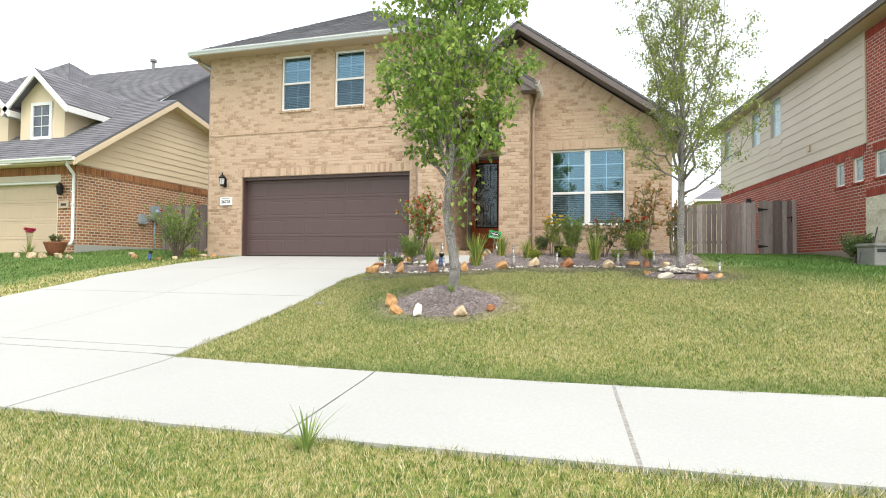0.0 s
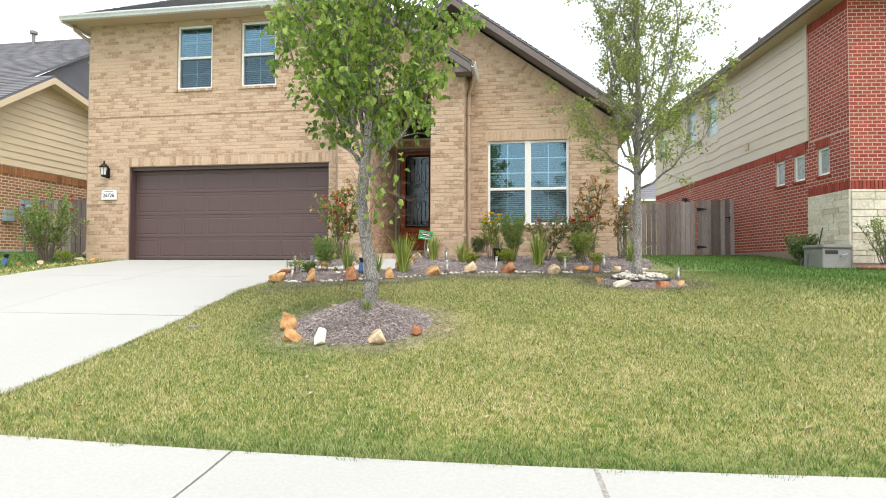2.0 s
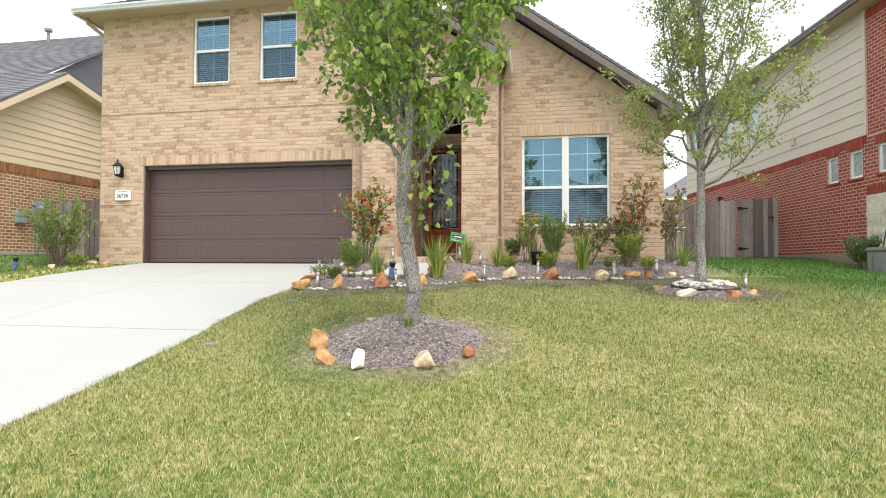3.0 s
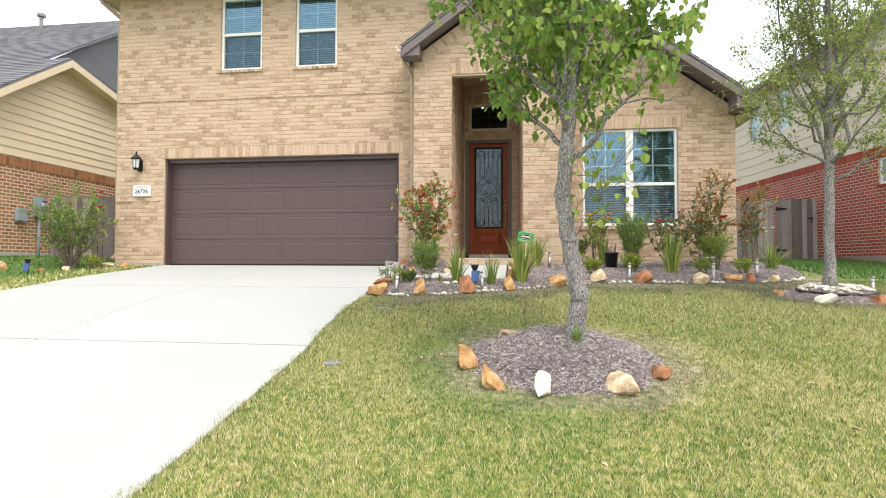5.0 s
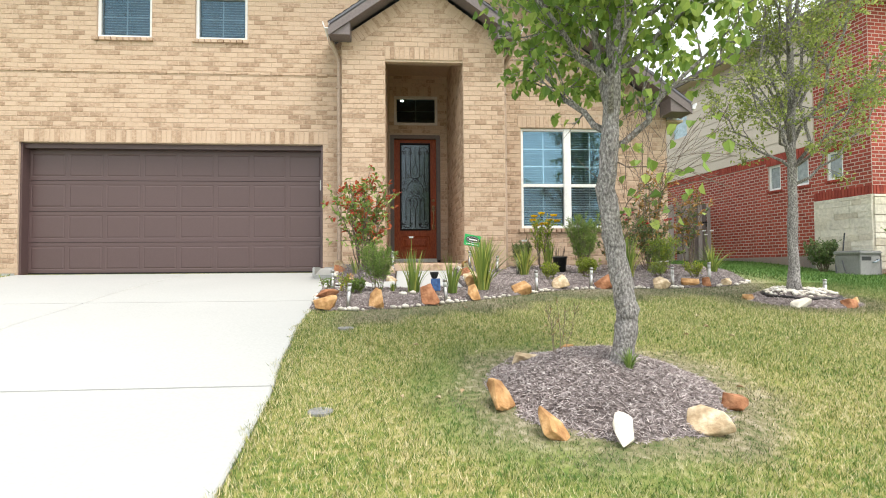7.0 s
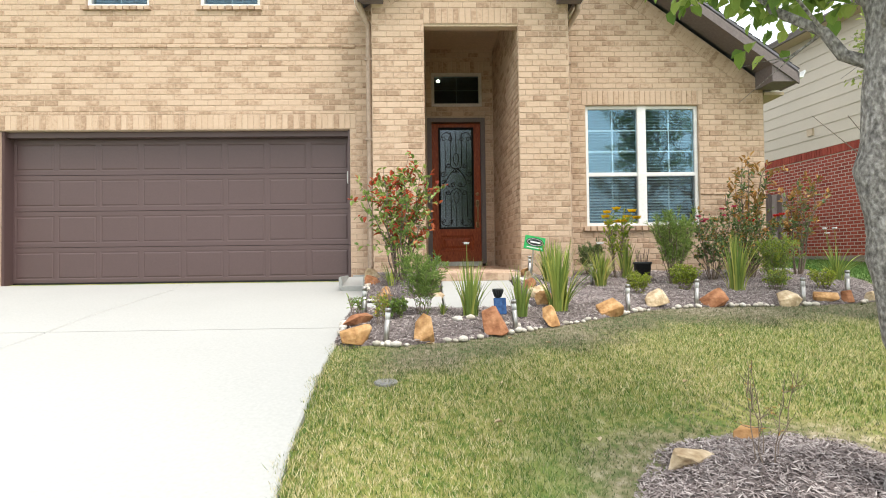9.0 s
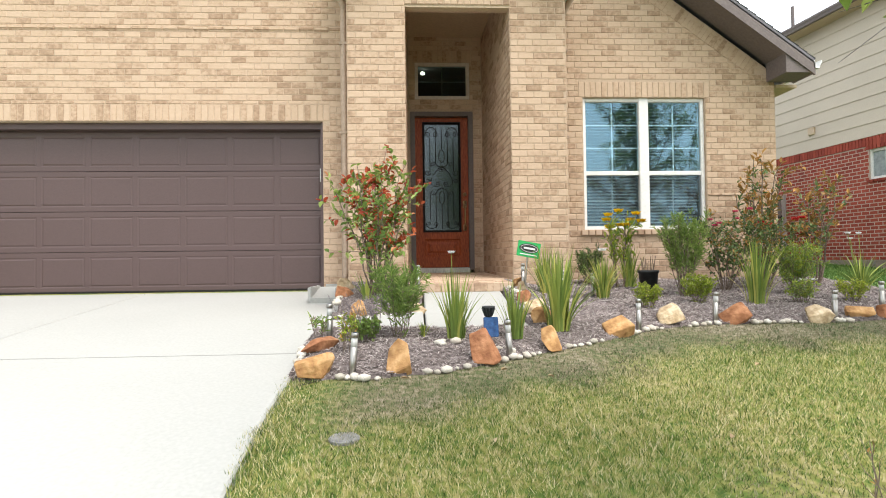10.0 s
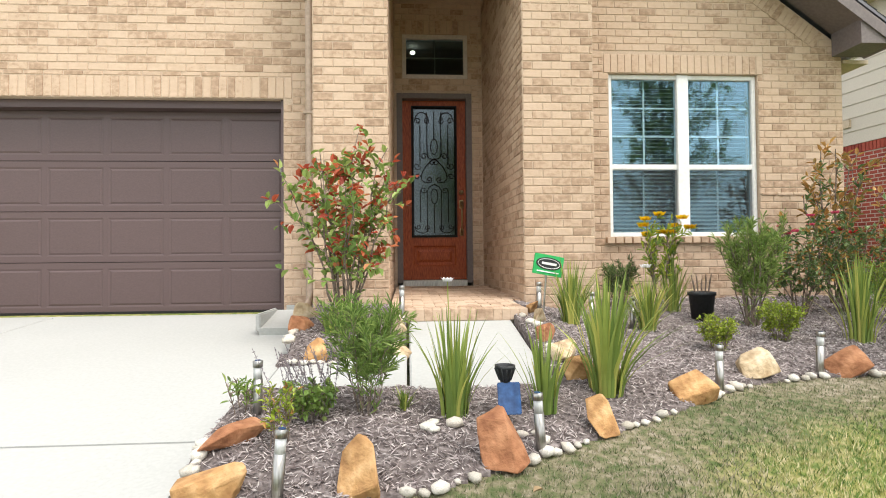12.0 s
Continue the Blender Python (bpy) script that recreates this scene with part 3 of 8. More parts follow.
def roof_plane(m_deck, m_tiles, a, b, c, d, rnd, course=0.14, tab=0.3, thick=0.05):
    """A roof slope: eave a to b, top d to c (d over a). Deck slab plus overlapping shingle tabs in courses."""
    a, b, c, d = Vector(a), Vector(b), Vector(c), Vector(d)
    n = (b - a).cross(((d + c) / 2) - a).normalized()
    if n.z < 0:
        n = -n
    outline = [a, b, c, d] if (c - d).length > 0.01 else [a, b, c]
    m_deck.hull([p - n * thick for p in outline], list(outline))
    h = (((c + d) / 2) - (a + b) / 2).length
    rows = max(2, int(h / course))
    for r in range(rows):
        t0, t1 = r / rows, min(1, (r + 1.15) / rows)
        l0, r0, l1, r1 = a.lerp(d, t0), b.lerp(c, t0), a.lerp(d, t1), b.lerp(c, t1)
        w = (r0 - l0).length
        k = max(1, int(w / tab))
        cutsu = [0.0] + sorted((i + (0.5 if r % 2 else 0) + rnd.uniform(-0.2, 0.2)) / k for i in range(1, k)) + [1.0]
        for s, e in zip(cutsu, cutsu[1:]):
            g = n * (0.016 + rnd.uniform(0, 0.006))
            f = n * 0.004
            p = [l0.lerp(r0, s) + g, l0.lerp(r0, e) + g, l1.lerp(r1, e) + f, l1.lerp(r1, s) + f]
            m_tiles.face(*p)
            m_tiles.face(l0.lerp(r0, s), l0.lerp(r0, e), p[1], p[0])
            m_tiles.v[-4:] = [tuple(q) for q in (l0.lerp(r0, s), l0.lerp(r0, e), p[1], p[0])]


def hung_window(house, x0, x1, z0, z1, y, cols=2, rows=2, split=0.5, blinds=True, name="window", lit=0.0, face=1):
    """A white vinyl sash window in a wall that faces -y; its glass stands 7 cm in from y."""
    w = part(name, Mesh().bevel_box(x0, x0 + 0.05, y + 0.04, y + 0.13, z0, z1, 0.006).bevel_box(x1 - 0.05, x1, y + 0.04, y + 0.13, z0, z1, 0.006).bevel_box(x0 + 0.05, x1 - 0.05, y + 0.04, y + 0.13, z1 - 0.05, z1, 0.006).bevel_box(x0 + 0.05, x1 - 0.05, y + 0.04, y + 0.13, z0, z0 + 0.05, 0.006), M_WHITE, house, "white vinyl sash window frame")
    zm = z0 + (z1 - z0) * split
    part("meeting_rail", Mesh().bevel_box(x0 + 0.045, x1 - 0.045, y + 0.05, y + 0.115, zm - 0.03, zm + 0.03, 0.006), M_WHITE, w)
    for a, b, d, r in ((z0 + 0.05, zm - 0.03, 0.10, 2), (zm + 0.03, z1 - 0.05, 0.075, rows)):
        p = part("pane", Mesh().box(x0 + 0.045, x1 - 0.045, y + d, y + d + 0.006, a, b), M_GLASS, w)
        p.visible_shadow = False
        bars = Mesh()
        for i in range(1, cols):
            u = x0 + 0.05 + (x1 - x0 - 0.1) * i / cols
            bars.box(u - 0.009, u + 0.009, y + d + 0.007, y + d + 0.017, a, b)
        for j in range(1, r):
            v = a + (b - a) * j / r
            bars.box(x0 + 0.05, x1 - 0.05, y + d + 0.0072, y + d + 0.0168, v - 0.009, v + 0.009)
        part("glazing_bars", bars, M_WHITE, w)
    part("insect_screen", Mesh().box(x0 + 0.045, x1 - 0.045, y + 0.06, y + 0.064, z0 + 0.045, zm - 0.025), M_SCREEN, w, "dark insect screen over the lower sash")
    if blinds:
        sl = Mesh()
        k = int((z1 - z0 - 0.1) / 0.045)
        for i in range(k):
            z = z0 + 0.06 + i * 0.045
            tilt = 0.012 if z < zm else 0.004
            sl.hull([(x0 + 0.06, y + 0.17, z - tilt), (x1 - 0.06, y + 0.17, z - tilt), (x1 - 0.06, y + 0.21, z + tilt), (x0 + 0.06, y + 0.21, z + tilt)], [(x0 + 0.06, y + 0.17, z - tilt + 0.003), (x1 - 0.06, y + 0.17, z - tilt + 0.003), (x1 - 0.06, y + 0.21, z + tilt + 0.003), (x0 + 0.06, y + 0.21, z + tilt + 0.003)])
        part("blind", sl, M_BLIND, w, "white slatted blind")
    # added lining; its dark grey stands for the unlit room
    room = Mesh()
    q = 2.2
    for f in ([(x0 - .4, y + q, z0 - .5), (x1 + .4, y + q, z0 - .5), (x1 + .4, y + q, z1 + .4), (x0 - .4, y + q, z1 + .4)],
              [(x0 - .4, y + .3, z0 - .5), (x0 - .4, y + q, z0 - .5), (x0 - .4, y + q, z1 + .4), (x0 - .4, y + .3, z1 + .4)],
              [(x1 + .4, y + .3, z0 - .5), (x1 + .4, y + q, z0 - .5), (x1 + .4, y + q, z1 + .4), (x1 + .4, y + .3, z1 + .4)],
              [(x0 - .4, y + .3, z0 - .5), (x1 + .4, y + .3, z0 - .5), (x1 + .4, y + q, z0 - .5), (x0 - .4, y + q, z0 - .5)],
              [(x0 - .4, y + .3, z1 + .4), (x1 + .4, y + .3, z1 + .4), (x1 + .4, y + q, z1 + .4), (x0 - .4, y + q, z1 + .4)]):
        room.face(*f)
    part("room_lining", room, M_ROOM, w, "lining behind the window, its grey standing for a dim room")
    return w


# ---------------------------------------------------------------- the tan brick house
house = thing("house", "two-storey tan brick house with brown garage door and gabled porch", "house", (-4.3, 13.4, 1.17))
BR = 0.006
bricks = Mesh()  # bricks of the main walls beyond the porch front
rng = random.Random(11)

# garage wing, front wall at y 13.38
fg = Frame(0, 13.38, (1, 0), (0, -1))
GH = [(-9.33, -4.37, 1.0, 3.38), (-8.13, -7.235, 5.175, 6.685), (-6.52, -5.65, 5.175, 6.685)]
wall_g = Mesh()
backing(wall_g, fg, -10.43, -3.45, 0.9, 6.87, GH, 0.25)
wall_garage = part("wall", weld(wall_g), M_MORTAR, house, "tan brick front wall of the garage wing")
cut = GH + [(-9.42, -4.28, 3.38, 3.65), (-8.17, -7.195, 5.105, 5.175), (-6.56, -5.61, 5.105, 5.175)]
brick_boxes(bricks, fg, courses(-10.43, -3.45, 1.12, 6.88, cut, rnd=rng), 0, BR)
brick_boxes(bricks, fg, soldiers(-9.42, -4.28, 3.38, 3.60), 0, BR + 0.002)
brick_boxes(bricks, fg, courses(-9.42, -4.28, 3.60, 3.65, pitch=0.05, rnd=rng), 0, BR)
brick_boxes(bricks, fg, [(u, v, 4.57, 4.605) for u, v, _, _ in courses(-10.43, -3.45, 4.57, 4.64, rnd=rng)], BR - 0.001, BR + 0.014)
for a, b in ((-8.17, -7.195), (-6.56, -5.61)):
    brick_boxes(bricks, fg, soldiers(a, b, 5.105, 5.175, 0.1), 0, 0.045)
# thin projecting courses at sill height
brick_boxes(bricks, fg, [(u, v, 2.49, 2.52) for u, v, _, _ in courses(-10.43, -9.42, 2.49, 2.56, rnd=rng)], BR - 0.001, BR + 0.012)
# west side of the garage wing and the east side above the porch
fw = Frame(-10.43, 0, (0, 1), (-1, 0))
wall_w = Mesh()
backing(wall_w, fw, 13.63, 22.0, 0.9, 6.87, [], 0.25)
part("wall", weld(wall_w), M_MORTAR, house)
brick_boxes(bricks, fw, courses(13.38, 16, 1.12, 6.88, rnd=rng), 0, BR)
fe = Frame(-3.45, 0, (0, 1), (1, 0))
wall_e = Mesh()
backing(wall_e, fe, 13.69, 22.0, 4.6, 6.87, [], 0.25)
part("wall", weld(wall_e), M_MORTAR, house)

# gabled wing with the large window, front wall at y 13.70
PEAK, SL = -1.6, 0.72


def rake(x):
    """Underside of the wing's gable at x."""
    return 6.68 - SL * abs(x - PEAK)


fr_wing = Frame(0, 13.70, (1, 0), (0, -1))
WH = [(-0.84, 0.905, 1.955, 3.80)]
wall_r = Mesh()
backing(wall_r, fr_wing, -3.45, 1.92, 0.9, 4.14, WH + [(-3.29, -1.98, 0.5, 5.3)], 0.25)
zl = rake(-3.45)
for lo in ([(-1.98, 4.14), (1.92, 4.14), (PEAK, rake(PEAK)), (-1.98, rake(-1.98))], [(-3.29, 5.3), (-1.98, 5.3), (-1.98, rake(-1.98)), (-3.29, rake(-3.29))], [(-3.45, 4.14), (-3.29, 4.14), (-3.29, rake(-3.29)), (-3.45, zl)]):
    wall_r.hull([(x, 13.95, z) for x, z in lo], [(x, 13.70, z) for x, z in lo])
wall_wing = part("wall", weld(wall_r), M_MORTAR, house, "tan brick gable wall with the large window")


def wing_span(z):
    half = (6.68 - z) / SL
    return max(-3.45, PEAK - half), min(1.92, PEAK + half)


brick_boxes(bricks, fr_wing, courses(-3.45, 1.92, 1.12, 6.5, WH + [(-0.90, 0.965, 3.80, 4.02), (-0.90, 0.965, 1.875, 1.955), (-4.0, -1.28, 0.9, 5.08)], wing_span, rnd=rng), 0, BR)
brick_boxes(bricks, fr_wing, soldiers(-0.90, 0.965, 3.80, 4.02), 0, BR + 0.002)
brick_boxes(bricks, fr_wing, soldiers(-0.90, 0.965, 1.875, 1.955, 0.1), 0, 0.05)


brick_boxes(bricks, fr_wing, [(u, v, 2.42, 2.45) for u, v, _, _ in courses(0.92, 1.92, 2.42, 2.49, rnd=rng)], BR - 0.001, BR + 0.012)


def rake_band(m, fr, px, pz, slope, reach, depth, width=0.21):
    """Soldier bricks set square to a gable's slope, just under it."""
    ln = math.hypot(1, slope)
    for side in (-1, 1):
        n = int(reach * ln / 0.0677)
        for i in range(n):
            s0, s1 = i * 0.0677 + 0.005, (i + 1) * 0.0677 - 0.005
            du, dz = side / ln, -slope / ln
            q = []
            for s, w in ((s0, 0.01), (s1, 0.01), (s1, width), (s0, width)):
                q.append((px + du * s - side * (slope / ln) * w, pz + dz * s - w / ln))
            k = len(m.v)
            for d in (0.0, depth):
                m.v.extend(tuple(fr.at(u, z, d)) for u, z in q)
            fs = [(4, 5, 6, 7), (0, 1, 5, 4), (1, 2, 6, 5), (2, 3, 7, 6), (3, 0, 4, 7)]
            m.f.extend(tuple(k + j for j in f) for f in fs)


def part_bricks(m, keep, material, parent):
    """Each block of eight corners in m becomes a brick of its own where it may stay."""
    for k in range(0, len(m.v), 8):
        vs = m.v[k:k + 8]
        if all(keep(v) for v in vs):
            one = Mesh()
            one.v, one.f = vs, [(4, 5, 6, 7), (0, 1, 5, 4), (1, 2, 6, 5), (2, 3, 7, 6), (3, 0, 4, 7)]
            part("brick", one, material, parent)


rb = Mesh()
rake_band(rb, fr_wing, PEAK, 6.66, SL, 3.35, BR + 0.006)
part_bricks(rb, lambda v: -3.44 < v[0] < 1.91, M_BRICKO, wall_wing)

# east side wall of the wing
f_es = Frame(1.92, 0, (0, 1), (1, 0))
wall_s = Mesh()
backing(wall_s, f_es, 13.95, 24.0, 0.9, 4.14, [], 0.25)
part("wall", weld(wall_s), M_MORTAR, house)
brick_boxes(bricks, f_es, courses(13.70, 22, 1.12, 4.1, rnd=rng), 0, BR)
# back walls that close the house
back = Mesh().box(-10.18, -3.7, 21.75, 22.0, 0.9, 6.87).box(-3.45, 1.67, 23.75, 24.0, 0.9, 4.14)
part("wall", weld(back), M_MORTAR, house)

# porch: front at y 12.95, opening between the piers, door wall at y 15.22
fp = Frame(0, 12.95, (1, 0), (0, -1))
PH = [(-3.29, -1.98, 0.5, 4.73)]
PPK, PSL = -2.63, 0.71


def porch_span(z):
    half = (6.05 - z) / PSL
    return max(-4.0, PPK - half), min(-1.28, PPK + half)


wall_p = Mesh()
backing(wall_p, fp, -4.0, -1.28, 0.9, 5.08, PH, 0.22)
tri = [(-4.0, 5.08), (-1.28, 5.08), (PPK, 6.02)]
wall_p.hull([(x, 13.17, z) for x, z in tri], [(x, 12.95, z) for x, z in tri])
wall_porch = part("wall", weld(wall_p), M_MORTAR, house, "tan brick gabled porch front")
porch_rects = courses(-4.0, -1.28, 1.12, 6.0, PH + [(-3.29, -1.98, 4.73, 4.95)], porch_span, rnd=rng)
near_rects = [r for r in porch_rects if r[2] < 3.3]
brick_boxes(bricks, fp, [r for r in porch_rects if r[2] >= 3.3], 0, BR)
brick_boxes(bricks, fp, soldiers(-3.29, -1.98, 4.73, 4.95), 0, BR + 0.002)
rp2 = Mesh()
rake_band(rp2, fp, PPK, 6.03, PSL, 1.6, BR + 0.006, 0.2)
part_bricks(rp2, lambda v: -3.99 < v[0] < -1.29 and v[2] > 4.96, M_BRICKO, wall_porch)
# outer returns of the porch and its inner sides
for x, out, y0, y1, z1 in ((-4.0, -1, 12.95, 13.38, 5.08), (-1.28, 1, 12.95, 13.70, 5.08)):
    f = Frame(x, 0, (0, 1), (out, 0))
    w = Mesh()
    backing(w, f, y0 + 0.22, y1, 0.9, z1, [], 0.2)
    part("wall", weld(w), M_MORTAR, house)
    brick_boxes(bricks, f, courses(y0, y1, 1.12, z1, rnd=rng), 0, BR)
for f in (Frame(-3.29, 12.95, (0, 1), (1, 0)), Frame(-1.98, 12.95, (-0.035, 0.9994), (-0.9994, -0.035))):
    w = Mesh()
    backing(w, f, 0.22, 2.47, 0.9, 5.3, [], 0.18)
    part("wall", weld(w), M_MORTAR, house, "brick side of the porch recess")
    brick_boxes(bricks, f, courses(0, 2.27, 1.30, 5.25, [(-0.1, 0.23, 4.72, 6)], rnd=rng), 0, BR)
fd = Frame(0, 15.22, (1, 0), (0, -1))
DH = [(-3.25, -2.215, 0.9, 4.015), (-3.165, -2.265, 4.22, 4.83)]
wall_d = Mesh()
backing(wall_d, fd, -3.29, -2.06, 0.9, 5.4, DH, 0.2)
part("wall", weld(wall_d), M_MORTAR, house, "brick wall round the front door")
brick_boxes(bricks, fd, courses(-3.27, -2.07, 1.36, 5.25, DH + [(-3.2, -2.23, 4.83, 5.03)], rnd=rng), 0, BR)
brick_boxes(bricks, fd, soldiers(-3.2, -2.23, 4.83, 5.03), 0, BR + 0.002)
part("porch_ceiling", Mesh().box(-3.29, -1.98, 13.18, 15.21, 5.25, 5.31), M_TANTRIM, house, "tan painted porch ceiling")
part("lintel", Mesh().box(-3.288, -1.982, 12.96, 13.06, 4.70, 4.745), M_TANTRIM, house, "tan steel lintel over the porch opening")
tagged(part("bricks", bricks, M_BRICK, house, "running-bond tan and brown bricks"), kind="stuff")
for q in ((-10.45, -9.36, 13.355, 13.40, 0.9, 1.2), (-4.34, -4.0, 13.355, 13.40, 0.9, 1.27), (-1.28, 1.94, 13.66, 13.69, 0.9, 1.2)):
    part("base_course", Mesh().box(*q), M_CONC, house, "concrete foundation edge")

# roofs
deck, tabs = Mesh(), Mesh()
e0, e1, f0, f1, ez, s = -10.8, -3.1, 12.93, 22.4, 6.90, 3.85
rz = ez + 0.64 * s
roof_plane(deck, tabs, (e0, f0, ez), (e1, f0, ez), (e1 - s, f0 + s, rz), (e0 + s, f0 + s, rz), rng)
roof_plane(deck, tabs, (e0, f1, ez), (e0, f0, ez), (e0 + s, f0 + s, rz), (e0 + s, f1 - s, rz), rng)
roof_plane(deck, tabs, (e1, f0, ez), (e1, f1, ez), (e1 - s, f1 - s, rz), (e1 - s, f0 + s, rz), rng)
roof_plane(deck, tabs, (e1, f1, ez), (e0, f1, ez), (e0 + s, f1 - s, rz), (e1 - s, f1 - s, rz), rng)
rt = 6.92
roof_plane(deck, tabs, (2.19, 13.25, rt - SL * (2.19 - PEAK)), (2.19, 24.3, rt - SL * (2.19 - PEAK)), (PEAK, 24.3, rt), (PEAK, 13.25, rt), rng)
roof_plane(deck, tabs, (-3.45, 24.3, rt - SL * (PEAK + 3.45)), (-3.45, 13.25, rt - SL * (PEAK + 3.45)), (PEAK, 13.25, rt), (PEAK, 24.3, rt), rng)
pt = 6.28
roof_plane(deck, tabs, (-1.10, 12.6, pt - PSL * (-1.10 - PPK)), (-1.10, 13.70, pt - PSL * (-1.10 - PPK)), (PPK, 13.70, pt), (PPK, 12.6, pt), rng)
roof_plane(deck, tabs, (-4.18, 13.38, pt - PSL * (PPK + 4.18)), (-4.18, 12.6, pt - PSL * (PPK + 4.18)), (PPK, 12.6, pt), (PPK, 13.38, pt), rng)
roof = part("roof", deck, M_SHINGLE, house, "grey shingled hip and gable roofs")
part("shingles", tabs, M_SHINGLE, roof)


def rake_boards(y0, y1, px, top, slope, left, right, deep=0.17):
    """Boards under a gable roof's edge, from the peak to both eaves, with the soffit behind."""
    m = Mesh()
    for end in (left, right):
        zt, ze = top - 0.04, top - 0.04 - slope * abs(end - px)
        a = [(px, y0, zt - deep), (end, y0, ze - deep), (end, y0, ze), (px, y0, zt)]
        b = [(x, y0 + 0.035, z) for x, _, z in a]
        m.hull(b, a) if end > px else m.hull(a, b)
        c = [(px, y0 + 0.035, zt - deep + 0.02), (end, y0 + 0.035, ze - deep + 0.02), (end, y0 + 0.035, ze - deep + 0.05), (px, y0 + 0.035, zt - deep + 0.05)]
        d = [(x, y1, z) for x, _, z in c]
        m.hull(d, c) if end > px else m.hull(c, d)
    return m


part("bargeboard", rake_boards(13.25, 13.69, PEAK, 6.92, SL, -3.4, 2.19), M_TAUPE, roof, "dark taupe gable boards")
part("bargeboard", rake_boards(12.6, 12.94, PPK, 6.28, PSL, -4.18, -1.10), M_TAUPE, roof, "dark taupe porch gable boards")
# boxed eave returns at the low ends of the gables
part("eave_return", Mesh().hull([(1.80, 13.27, 4.02), (2.18, 13.27, 4.02), (2.18, 13.69, 4.02), (1.80, 13.69, 4.02)], [(1.80, 13.27, 4.32), (2.18, 13.27, 4.05), (2.18, 13.69, 4.05), (1.80, 13.69, 4.32)]), M_TAUPE, roof)
for a, b in ((-4.16, -3.84), (-1.44, -1.12)):
    za, zb = (5.03, 5.27) if a < -3 else (5.27, 5.03)
    part("eave_return", Mesh().hull([(a, 12.63, 5.0), (b, 12.63, 5.0), (b, 12.94, 5.0), (a, 12.94, 5.0)], [(a, 12.63, za), (b, 12.63, zb), (b, 12.94, zb), (a, 12.94, za)]), M_TAUPE, roof)
for q in ((-10.78, -3.12, 12.96, 13.37, 6.80, 6.84), (-10.78, -10.44, 13.37, 22.3, 6.80, 6.84), (-3.44, -3.12, 13.4, 22.3, 6.80, 6.84), (1.94, 2.25, 13.70, 24.2, 3.95, 3.99)):
    part("soffit", Mesh().box(*q), M_TANTRIM, roof, "tan soffit")


def gutter(m, p0, p1, out, h=0.11, w=0.11):
    """A K-style gutter run between two points, its open trough facing up; out points away from the wall."""
    p0, p1, o = Vector(p0), Vector(p1), Vector(out)
    prof = [(0, 0), (w * 0.7, 0), (w * 0.8, h * 0.35), (w, h * 0.7), (w, h), (w - 0.012, h), (w - 0.012, h * 0.72), (w * 0.72, 0.014), (0.012, 0.014), (0.012, h), (0, h)]
    a = [p0 + o * u + Vector((0, 0, v)) for u, v in prof]
    b = [p1 + o * u + Vector((0, 0, v)) for u, v in prof]
    k, n = len(m.v), len(prof)
    m.v += [tuple(q) for q in a + b]
    for i in range(n):
        j = (i + 1) % n
        m.f.append((k + i, k + j, k + n + j, k + n + i))
    m.f += [tuple(range(k, k + n)), tuple(range(k + 2 * n - 1, k + n - 1, -1))]
    return m


part("gutter", gutter(Mesh(), (-10.8, 12.95, 6.78), (-3.1, 12.95, 6.78), (0, -1, 0)), M_GUTTER, roof, "pale grey metal gutter")
part("gutter", gutter(Mesh(), (-10.8, 12.95, 6.78), (-10.8, 22, 6.78), (-1, 0, 0)), M_GUTTER, roof)
part("gutter", gutter(Mesh(), (2.17, 13.25, 4.07), (2.17, 24, 4.07), (1, 0, 0)), M_WHITE, roof, "white gutter end")
part("gutter", gutter(Mesh(), (-4.16, 12.6, 5.08), (-4.16, 13.36, 5.08), (-1, 0, 0)), M_WHITE, roof)
part("gutter", gutter(Mesh(), (-1.12, 12.6, 5.08), (-1.12, 13.6, 5.08), (1, 0, 0)), M_WHITE, roof)


def downspout(parent, x, y, ztop, zbot, kx, ky, material, swan=(0, 0)):
    """A rectangular-looking pipe with an offset at the top and a shoe at the foot."""
    m = Mesh()
    pts = [(x + swan[0], y + swan[1], ztop), (x + swan[0], y + swan[1], ztop - 0.1), (x, y, ztop - 0.32), (x, y, ztop - 0.42), (x, y, zbot + 0.16), (x + 0.3 * kx, y + 0.3 * ky, zbot + 0.05), (x + kx, y + ky, zbot)]
    m.tube(pts, 0.042, 10)
    ob = part("downspout", m, material, parent, "painted metal downspout", True)
    for z in (zbot + 0.7, (zbot + ztop) / 2, ztop - 0.8):
        part("strap", Mesh().bevel_box(x - 0.055, x + 0.055, y - 0.046, y + 0.02, z - 0.015, z + 0.015, 0.003), material, ob)


downspout(house, -4.06, 13.12, 5.09, 1.24, -0.04, -0.13, M_PIPE, (-0.12, -0.2))
downspout(house, -1.22, 13.3, 5.09, 1.2, 0.1, -0.05, M_PIPE, (0.12, -0.2))
downspout(house, -10.5, 13.5, 6.78, 1.3, 0, -0.12, M_PIPE, (-0.2, -0.3))

for a, b in ((-8.13, -7.235), (-6.52, -5.65)):
    hung_window(house, a, b, 5.175, 6.685, 13.38)
for a, b in ((-0.84, 0.028), (0.037, 0.905)):
    hung_window(house, a, b, 1.955, 3.80, 13.70, rows=3, split=0.43)
part("window_mullion", Mesh().bevel_box(-0.035, 0.10, 13.725, 13.82, 1.955, 3.80, 0.006), M_WHITE, house)


